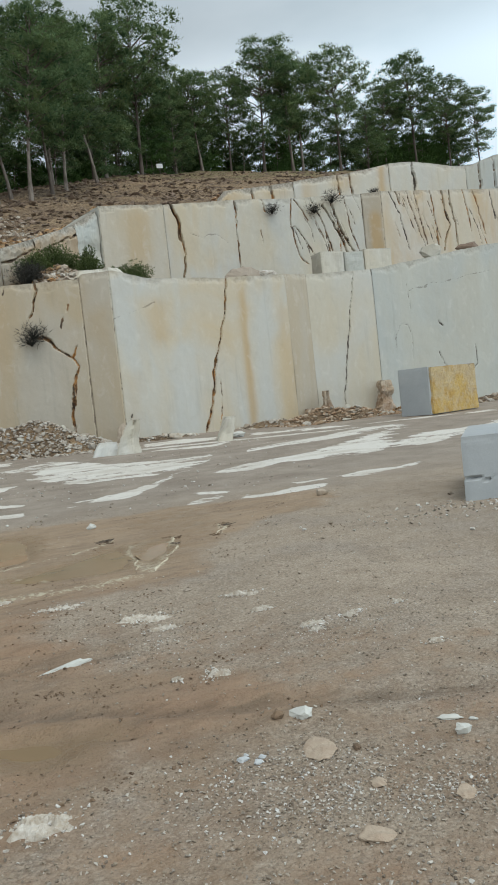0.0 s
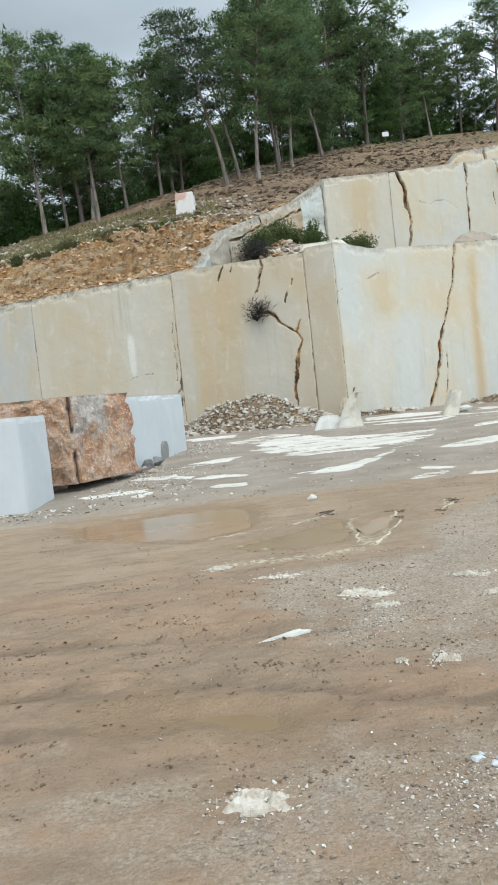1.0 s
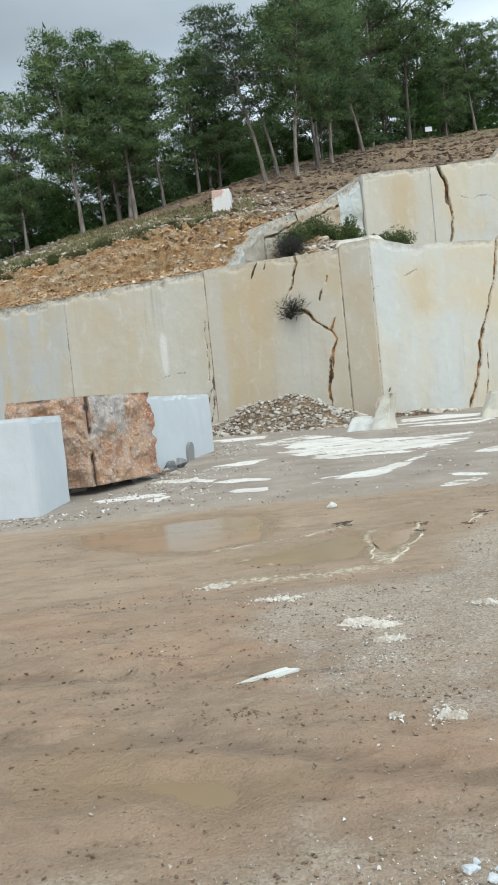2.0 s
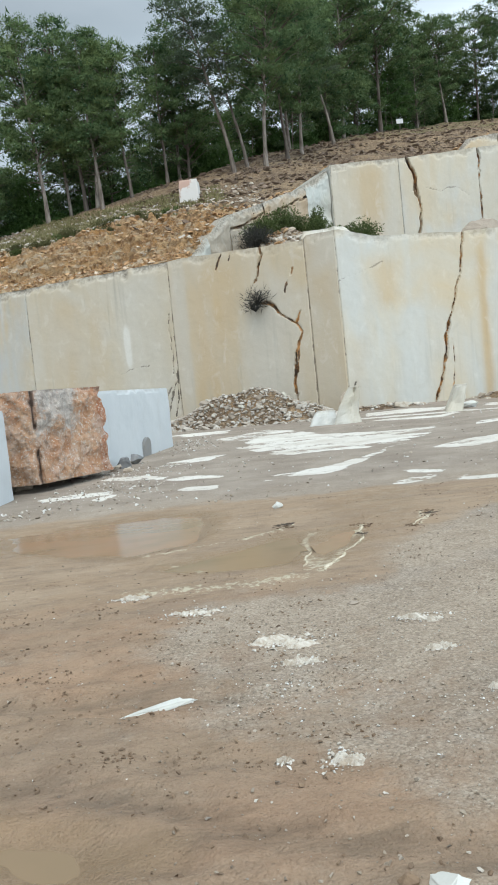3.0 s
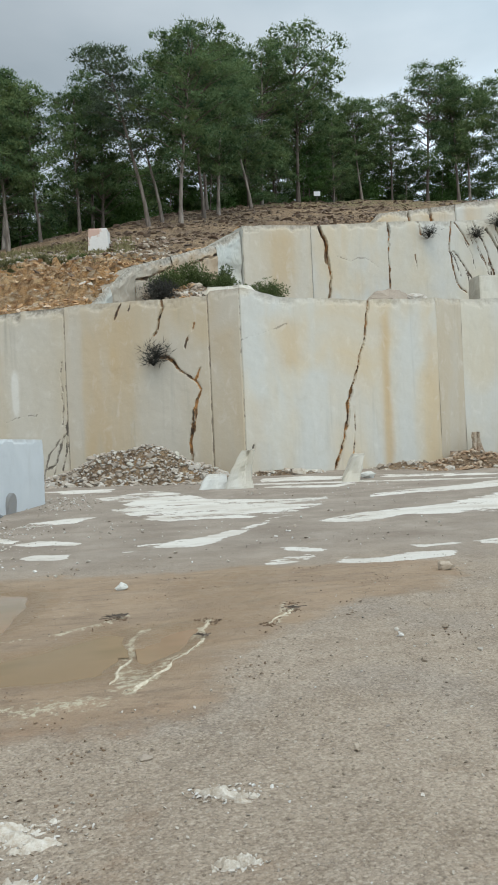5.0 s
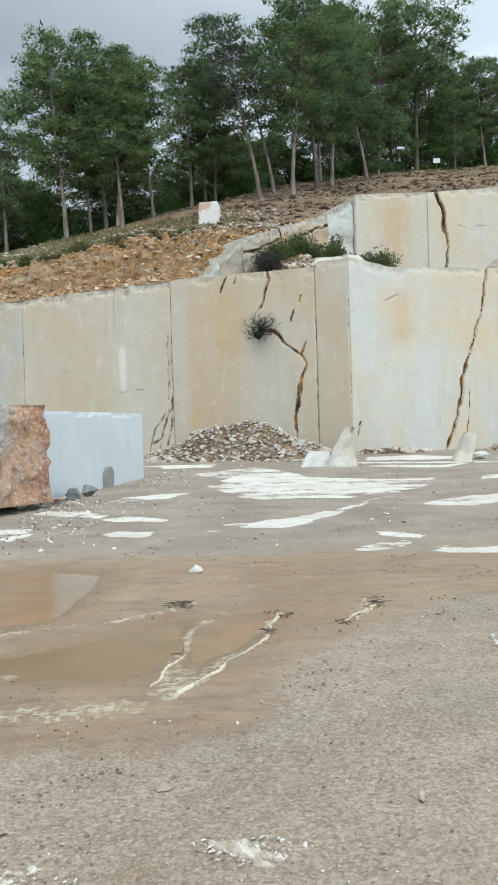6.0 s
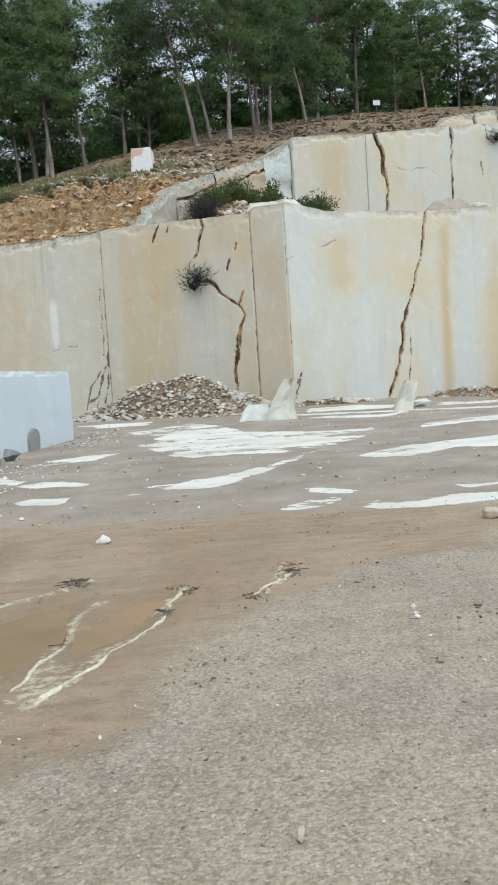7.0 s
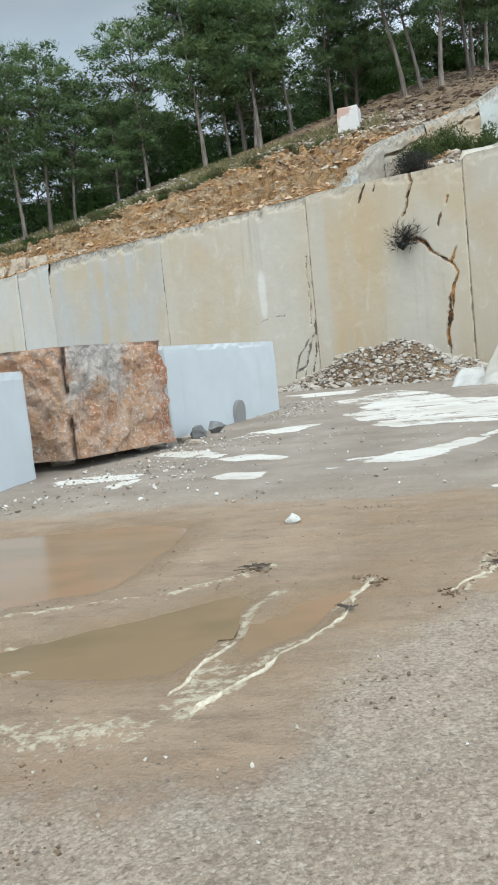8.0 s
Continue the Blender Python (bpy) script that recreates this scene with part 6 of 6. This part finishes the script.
def scatter_hill():
    rng = random.Random(9)
    groups = {"orange": [], "brown": [], "pale": []}
    for _ in range(16000):
        x = rng.uniform(-24, 5)
        d = rng.uniform(0.2, 11.5) if rng.random() < 0.8 else rng.uniform(8, 18)
        groups["orange" if d < 10 else "pale"].append((x, float(wall_line(x)) + d, 0.035 + 0.19 * rng.random() ** 3.2))
    for _ in range(13000):
        x, d = rng.uniform(-2, 46), rng.uniform(8, 46)
        if vnoise(x * 0.35, d * 0.6, seed=88) + 0.5 * rng.random() > 0.62:
            groups["brown"].append((x, 31.24 + d, 0.07 + 0.34 * rng.random() ** 2.6))
    for _ in range(900):
        x, y = rng.gauss(4.3, 1.6), rng.gauss(35.2, 1.3)
        groups["pale"].append((x, max(y, float(wall_line(x)) + 0.3), 0.06 + 0.24 * rng.random() ** 3))
    for _ in range(600):
        x = rng.uniform(0.8, 24)
        y = back_line(x) + rng.uniform(0.6, 2.5) if x < 9 else rng.uniform(46.9, 48.5) if x > 16 else rng.uniform(43.7, 46)
        groups["orange"].append((x, float(y), 0.08 + 0.3 * rng.random() ** 3))
    for key, material, text in (("orange", rubble_orange, "orange broken stones on the soil cut"), ("brown", rubble_brown, "flat brown stones on the hillside"), ("pale", rubble_pale, "pale rubble on ledge and bank")):
        xs, ys = np.array([g[0] for g in groups[key]]), np.array([g[1] for g in groups[key]])
        zs = bank_height(xs, ys - wall_line(xs))[0]
        me = heap("scree", [(x, y, z + 0.1 * s, s, 0.45 if key == "brown" else 0.8) for (x, y, s), z in zip(groups[key], zs)], STONES if key == "pale" else PEBBLES, material, rng)
        tagged(new("scree", me), text, "scree", kind="stuff")


scatter_hill()


# ---- plants ----
def tube(points, radii, sides=6):
    """A tapering tube through points: vertices and quads."""
    pts, n = np.array(points, float), len(points)
    verts = []
    for k in range(n):
        d = pts[min(k + 1, n - 1)] - pts[max(k - 1, 0)]
        d = d / (np.linalg.norm(d) + 1e-9)
        a = np.cross(d, (0.3, 0.9, 0.1))
        a = a / (np.linalg.norm(a) + 1e-9)
        b = np.cross(d, a)
        for q in range(sides):
            w = 2 * math.pi * q / sides
            verts.append(pts[k] + radii[k] * (math.cos(w) * a + math.sin(w) * b))
    faces = [(k * sides + q, k * sides + (q + 1) % sides, (k + 1) * sides + (q + 1) % sides, (k + 1) * sides + q) for k in range(n - 1) for q in range(sides)]
    return np.array(verts), np.array(faces)


def tufts(centres, sizes, count, length, rng, up=0.5, flat=0.62, width=0.16):
    """Sprays of needles round the centres, as thin triangles that fan out."""
    total, tone = [], []
    for c, s in zip(centres, sizes):
        shade = rng.uniform(0, 1)
        n = int(count * (0.6 + 0.5 * s))
        d = rng.normal(size=(n, 3))
        d = d / np.linalg.norm(d, axis=1)[:, None]
        r = s * rng.uniform(0.3, 1.0, (n, 1)) ** 0.45
        p = c + d * r * (1, 1, flat)
        go = d * (1, 1, 0.6) + rng.normal(size=(n, 3)) * 0.45 + (0, 0, up)
        go = go / np.linalg.norm(go, axis=1)[:, None]
        for _ in range(2):
            way = go + rng.normal(size=(n, 3)) * 0.35
            way = way / np.linalg.norm(way, axis=1)[:, None]
            side = np.cross(way, rng.normal(size=(n, 3)))
            side = side / (np.linalg.norm(side, axis=1)[:, None] + 1e-9)
            l = length * rng.uniform(0.6, 1.25, (n, 1))
            total.append(np.stack([p - side * l * width, p + side * l * width, p + way * l], 1))
            tone.append(np.full(3 * n, shade))
    t = np.concatenate(total).reshape(-1, 3)
    return t, np.arange(len(t)).reshape(-1, 3), np.concatenate(tone)


def sprays(centres, sizes, count, rng):
    """Brushes of pine needles that point up and out from the centres, with filler triangles inside whose darker tone
    paints the shade within the crown.
    """
    c, s = np.array(centres)[:, None, :], np.array(sizes)[:, None, None]
    shape = (len(centres), count, 3)
    d = rng.normal(size=shape) + (0, 0, 0.25)
    d = d / np.linalg.norm(d, axis=2, keepdims=True)
    p = c + d * s * rng.uniform(0.15, 1.0, (*shape[:2], 1)) ** 0.5 * (1, 1, 0.55)
    go = d * (0.8, 0.8, 0.4) + rng.normal(size=shape) * 0.38 + (0, 0, 0.75)
    go = go / np.linalg.norm(go, axis=2, keepdims=True)
    side = np.cross(go, rng.normal(size=shape))
    side = side / (np.linalg.norm(side, axis=2, keepdims=True) + 1e-9)
    l = rng.uniform(0.11, 0.23, (*shape[:2], 1))
    outer = np.stack([p - side * l * 0.10, p + side * l * 0.10, p + go * l], 2).reshape(-1, 3)
    # filler triangles; their lowered tone puts the crown's inner shade into the colour
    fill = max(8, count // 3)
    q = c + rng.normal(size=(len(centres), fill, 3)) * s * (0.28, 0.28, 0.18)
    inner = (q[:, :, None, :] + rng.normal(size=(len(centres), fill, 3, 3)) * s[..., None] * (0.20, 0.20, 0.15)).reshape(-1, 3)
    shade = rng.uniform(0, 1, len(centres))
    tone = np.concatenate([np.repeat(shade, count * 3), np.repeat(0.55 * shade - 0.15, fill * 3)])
    v = np.concatenate([outer, inner])
    return v, np.arange(len(v)).reshape(-1, 3), tone


def pine(name, height, seed, bare=0.45, spread=2.6, bend=(0, 0), clumps=70, needle=None, flat_top=0.5, density=24, trunk=0.14):
    """An Aleppo-like pine: a curved trunk, bare below, with rising limbs that carry flattened sprays of needles."""
    rng = np.random.RandomState(seed)
    ob = new(name)
    steps = np.linspace(0, 1, 9)
    wob = np.cumsum(rng.normal(0, 0.10, (9, 2)), 0) * (height / 13)
    spine = [np.array([bend[0] * s ** 1.2 + wob[i, 0] * s, bend[1] * s ** 1.2 + wob[i, 1] * s, height * 0.94 * s - 0.4 * (s == 0)]) for i, s in enumerate(steps)]
    radii = [trunk * (1 - 0.82 * s) + (0.06 if s == 0 else 0) for s in steps]
    vs, fs = tube(spine, radii, 8)
    verts, faces, base = [], [], 0

    def spine_at(s):
        i = min(int(s * 8), 7)
        return spine[i] + (spine[i + 1] - spine[i]) * (s * 8 - i)

    centres, sizes, pads = [], [], []
    turn0 = rng.uniform(0, 6.28)
    tries = 0
    while len(pads) < clumps and tries < clumps * 25:
        tries += 1
        q = rng.uniform(0, 1) ** 0.85
        a = rng.uniform(0, 6.28)
        profile = math.sin(math.pi * (0.10 + 0.84 * q ** (0.75 + 0.9 * flat_top))) ** 0.75
        lobes = 0.62 + 0.75 * float(vnoise(math.cos(a + turn0) * 1.6 + 5, math.sin(a) * 1.6 + 5, q * 3.5, seed))
        reach = spread * profile * lobes * rng.uniform(0.35, 1.0) ** 0.5
        s = bare + (1.0 - bare) * q
        at = spine_at(min(s, 0.999))
        c = at + np.array([math.cos(a) * reach, math.sin(a) * reach, 0.12 * reach])
        wide = rng.uniform(0.55, 1.15) * (0.68 + 0.145 * spread)
        if any(np.linalg.norm((c - o) * (1, 1, 1.9)) < 0.66 * (wide + w) for o, w in pads):
            continue
        pads.append((c, wide))
        for q2 in range(9):
            r2, a2 = wide * math.sqrt(rng.uniform(0.02, 1)), q2 * 2.4 + a
            centres.append(c + np.array([math.cos(a2) * r2, math.sin(a2) * r2, 0.22 * wide * (1 - (r2 / wide) ** 2) + rng.normal(0, 0.10)]))
            sizes.append(rng.uniform(0.38, 0.66))
        root = spine_at(max(0.05, min(0.97, s - rng.uniform(0.01, 0.05) - 0.02 * reach)))
        knee = root + (c - root) * (0.55, 0.55, 0.65) + rng.normal(0, 0.12, 3)
        r0 = 0.020 + 0.014 * reach
        v, f = tube([root, (root + knee) / 2 + rng.normal(0, 0.06, 3), knee, c], [r0, r0 * 0.8, r0 * 0.55, 0.012], 4)
        verts.append(v)
        faces.append(f + base)
        base += len(v)
        for q2 in (-9, -5):
            v, f = tube([knee + (c - knee) * 0.6, centres[q2]], [0.016, 0.006], 3)
            verts.append(v)
            faces.append(f + base)
            base += len(v)
    for k in range(7):
        s, a = rng.uniform(0.15, bare), rng.uniform(0, 6.28)
        p0, l = spine_at(s), rng.uniform(0.4, 1.3)
        v, f = tube([p0, p0 + np.array([math.cos(a) * l * 0.6, math.sin(a) * l * 0.6, 0.1]), p0 + np.array([math.cos(a) * l, math.sin(a) * l, -0.05])], [0.03, 0.018, 0.006], 4)
        verts.append(v)
        faces.append(f + base)
        base += len(v)
    limbs, joints = np.concatenate(verts), np.concatenate(faces)
    me = mesh_of("trunk", np.concatenate([vs, limbs]), np.concatenate([fs, joints + len(vs)]), pine_bark, True)
    me.materials.append(limb_bark)
    me.polygons.foreach_set("material_index", np.concatenate([np.zeros(len(fs), np.int32), np.ones(len(joints), np.int32)]))
    part("trunk", me, ob)
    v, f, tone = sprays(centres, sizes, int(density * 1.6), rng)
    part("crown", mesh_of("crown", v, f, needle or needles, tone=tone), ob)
    return ob


def place(ob, x, y, turn, size, label, sink=0.1):
    z = float(hill_height(np.array([x]), np.array([y]))[0])
    ob.matrix_world = pose(x, y, z - sink, 0, 0, turn) @ Matrix.Diagonal((size, size, size, 1))
    return tagged(ob, label, "tree", "pines on the hill")


KINDS = [
    (pine("pine_tree", 13, 1, 0.28, 2.7, (0.6, 0), 58), 13.0, "tall green pine with a bare grey trunk"),
    (pine("pine_tree", 13, 2, 0.24, 2.0, (-0.5, 0.3), 46, flat_top=0.2), 13.0, "dense green pine with a straight trunk"),
    (pine("pine_tree", 13, 3, 0.30, 2.9, (0.3, 0.2), 58, flat_top=0.8), 13.0, "umbrella-shaped pine with dark limbs"),
    (pine("pine_tree", 13, 4, 0.42, 2.0, (-2.6, 0), 24, needles_grey, 0.3, 22, 0.15), 13.0, "thin grey-green pine leaning over"),
    (pine("pine_tree", 13, 5, 0.05, 2.9, (0.2, -0.2), 44, flat_top=0.1), 13.0, "bushy young pine with low branches"),
    (pine("pine_tree", 13, 6, 0.30, 2.3, (-1.2, 0.4), 40), 13.0, "slender pine with a high crown"),
    (pine("pine_tree", 13, 7, 0.20, 2.9, (-0.9, 0.2), 54, flat_top=0.7), 13.0, "broad dark green pine"),
    (pine("young_pine", 6, 8, 0.02, 1.9, (0.1, 0.1), 17, flat_top=0.2, density=22, trunk=0.09), 6.0, "low bushy young pine under taller pines"),
    (pine("young_pine", 6, 9, 0.04, 1.6, (-0.2, 0.1), 15, under_leaf, 0.1, 22, 0.08), 6.0, "bright green young pine under taller pines"),
]
# kind, x, y, height, turn
TREES = [
    (1, -8.5, 56.3, 14.5, 10), (5, -7.2, 58.5, 11.5, 80), (1, -5.2, 57.0, 12.3, 200), (5, -2.7, 56.5, 11.0, 40), (5, -0.2, 58.8, 11.0, 300), (1, 0.7, 61.5, 12.5, 120), (4, 1.4, 60.5, 10.8, 20),
    (3, 4.5, 56.4, 12.8, 0), (3, 5.5, 57.0, 10.6, 15), (0, 6.5, 55.0, 13.6, 0), (5, 8.7, 59.4, 12.0, 60), (1, 10.1, 61.6, 12.4, 150), (3, 13.8, 67.0, 11.5, 10), (6, 12.3, 70.5, 15.5, 0), (2, 19.5, 73.4, 17.0, 30), (1, 17.4, 74.5, 14.2, 250),
    (4, 23.9, 76.4, 8.8, 70), (5, 27.5, 78.4, 10.6, 10), (2, 27.9, 80.0, 11.2, 190), (6, 34.8, 79.0, 14.4, 140), (1, 38.4, 79.2, 15.0, 45), (0, 40.3, 80.5, 14.0, 100), (2, 44.8, 80.0, 14.4, 60), (4, 48.8, 80.6, 8.4, 10),
    (2, 56.4, 81.8, 14.4, 120), (2, 61.8, 82.4, 11.8, 220), (6, 66.8, 83.0, 10.8, 20),
    (6, 15.6, 71.5, 15.0, 200), (2, 9.6, 64.5, 14.2, 90), (1, 21.5, 77.0, 11.5, 130), (6, 25.2, 80.0, 11.0, 240), (2, 31.5, 80.5, 11.5, 300), (1, 14.0, 69.0, 13.0, 45), (6, 52.5, 82.5, 11.0, 100),
    (5, -20.4, 53.8, 12.6, 100), (2, -18.6, 53.8, 11.8, 15), (0, -17.2, 54.6, 9.6, 60), (4, -14.4, 55.5, 8.0, 0), (6, -12.3, 55.6, 11.0, 75), (0, -6.0, 57.6, 14.0, 210), (1, -4.7, 55.6, 12.6, 340),
    (2, -24.5, 54.5, 12.5, 45), (0, -28.0, 55.0, 12.0, 140),
]
FILL = random.Random(12)
for _ in range(12):
    x = FILL.uniform(-34, 66)
    crest_y = float(np.interp(x, [-34, -18, -5, 7, 15, 27, 43, 66], [57, 58, 62, 67, 73, 82, 83, 86]))
    TREES.append((FILL.choice([1, 4, 4, 4, 6, 4]), x, crest_y + FILL.uniform(0.5, 8), FILL.uniform(6.5, 12.0), FILL.uniform(0, 360)))
for k in range(74):
    x = -28 + 44 * (k + FILL.random()) / 28 if k < 28 else 14 + 52 * (k - 28 + FILL.random()) / 46
    crest_y = float(np.interp(x, [-34, -18, -5, 7, 15, 27, 43, 66], [56, 57, 60, 65, 71, 80, 81, 84]))
    TREES.append((FILL.choice([7, 7, 8]), x, crest_y + FILL.uniform(-0.5, 5.0), FILL.uniform(3.4, 7.6), FILL.uniform(30, 360)))
for k in range(18):
    x = -19 + 26 * (k + FILL.random()) / 18
    crest_y = float(np.interp(x, [-34, -18, -5, 7], [57, 58, 61, 66]))
    TREES.append((FILL.choice([4, 7, 7, 1]), x, crest_y + FILL.uniform(3.0, 11.0), FILL.uniform(6.0, 9.5), FILL.uniform(30, 360)))
first = set()
for kind, x, y, tall, turn in TREES:
    ob, ref, text = KINDS[kind]
    if kind in first:
        ob = copy_thing(ob, Matrix.Identity(4))
    first.add(kind)
    place(ob, x, y, turn if abs(turn) > 25 else turn * 0.4, tall / ref, text)


def shrub(x, y, z, w, h, seed, material, label, count=60, length=0.16, twiggy=False, name="shrub"):
    """A low shrub: stems from one root and sprays of leaves."""
    rng = np.random.RandomState(seed)
    verts, faces, base, centres, sizes = [], [], 0, [], []
    for k in range(12 if not twiggy else 26):
        a, out = rng.uniform(0, 6.28), rng.uniform(0.25, 1.0)
        tip = np.array([math.cos(a) * out * w / 2, math.sin(a) * out * w / 2, h * (1.0 - 0.45 * out) * rng.uniform(0.75, 1.1)])
        v, f = tube([np.zeros(3), tip * (0.4, 0.4, 0.6), tip], [0.018, 0.012, 0.004], 3)
        verts.append(v)
        faces.append(f + base)
        base += len(v)
        for q in (0.55, 0.8, 1.0):
            centres.append(tip * q)
            sizes.append(rng.uniform(0.7, 1.2) * 0.30 * min(w, h * 1.6))
    ob = new(name)
    part("stems", mesh_of("stems", np.concatenate(verts), np.concatenate(faces), dry_twig if twiggy else pine_bark), ob)
    v, f, tone = tufts(centres, sizes, count, length, rng, up=0.4, flat=0.85, width=0.05 if twiggy else 0.2)
    part("foliage", mesh_of("foliage", v, f, material, tone=tone), ob)
    ob.location = (x, y, z)
    return tagged(ob, label, "shrub", "shrubs in the quarry")


def on_hill(x, y):
    return float(hill_height(np.array([x]), np.array([y]))[0])


for k, (x, y, w, h) in enumerate(((4.1, 37.9, 1.5, 0.9), (5.0, 38.4, 1.8, 1.1), (5.8, 38.8, 1.7, 1.3), (4.5, 38.9, 1.6, 0.9), (6.75, 38.2, 0.9, 2.1), (6.3, 37.2, 1.0, 0.9))):
    shrub(x, y, on_hill(x, y) - 0.05, w, h, 400 + k, shrub_leaf, "dark green bush on the ledge rubble", 90, 0.10)
shrub(3.5, 36.6, on_hill(3.5, 36.6), 1.3, 1.0, 407, dry_twig, "bare grey shrub on the ledge rubble", 30, 0.2, True)
shrub(7.25, 32.6, on_hill(7.25, 32.6), 1.5, 0.75, 408, shrub_leaf, "small bright green bush on the ledge edge", 100, 0.09)
for k, (x, y, z, w, text) in enumerate(((2.95, 32.45, 5.0, 1.1, "dry dark plant growing out of a crack"), (18.7, 42.9, 12.5, 1.0, "dry grey shrub hanging on the face"), (22.75, 42.9, 13.1, 1.3, "dark shrub hanging on the face"), (21.5, 42.9, 12.5, 0.9, "dark shrub in a rock crack"), (26.2, 43.6, 13.8, 0.6, "small grey shrub on the bench"))):
    shrub(x, y, z, w, w * 0.55, 420 + k, dry_twig, text, 3, 0.26, True, "dry_shrub")
    if k == 0:
        shrub(x - 0.1, y - 0.08, z - 0.25, w * 0.8, w * 0.4, 430, dry_twig, "hanging dead stems under a crack plant", 2, 0.3, True, "dry_shrub")
for k in range(40):
    x = -27 + 27 * (k + FILL.random()) / 40
    y = float(wall_line(x)) + float(cut_edge(x)) + FILL.uniform(-0.7, 0.9 if k % 4 else 4.0)
    shrub(x, y, on_hill(x, y) - 0.05, FILL.uniform(0.9, 2.3), FILL.uniform(0.30, 0.70), 440 + k, shrub_olive if k % 3 else shrub_leaf, "low olive-green shrub on the grassy bank", 70, 0.10)
for k in range(50):
    x = FILL.uniform(-26, 62) if k < 34 else FILL.uniform(-20, 4)
    crest_y = float(np.interp(x, [-34, -18, -5, 7, 15, 27, 43, 66], [56, 57, 60, 65, 71, 80, 81, 84]))
    shrub(x, crest_y + FILL.uniform(0.5, 5), on_hill(x, crest_y + 3) - 0.3, FILL.uniform(3.0, 5.0), FILL.uniform(1.6, 4.0), 480 + k, under_leaf, "dense green undergrowth below the pines", 58, 0.27, False, "undergrowth")


def build_grass():
    rng = np.random.RandomState(77)
    n = 9000
    x = rng.uniform(-26, 3, n)
    d = np.where(rng.rand(n) < 0.8, rng.uniform(8, 19, n), rng.uniform(0.4, 8, n) * (rng.rand(n) < 0.25) + 9)
    d = np.where(x < -10, d * 0.7, d)
    y = wall_line(x) + d
    p = np.stack([x, y, hill_height(x, y) - 0.02], -1)
    tri = []
    for _ in range(4):
        way = rng.normal(size=(n, 3)) * (0.5, 0.5, 0.2) + (0, 0, 1)
        side = rng.normal(size=(n, 3)) * (1, 1, 0) * 0.03
        l = rng.uniform(0.06, 0.22, (n, 1))
        q = p + rng.normal(size=(n, 3)) * (0.12, 0.12, 0)
        tri.append(np.stack([q - side, q + side, q + way * l], 1))
    v = np.concatenate(tri).reshape(-1, 3)
    tagged(new("grass", mesh_of("grass", v, np.arange(len(v)).reshape(-1, 3), grass_blade, tone=np.repeat(rng.rand(len(v) // 3), 3))), "dry olive grass on the bank", "grass", kind="stuff")


build_grass()
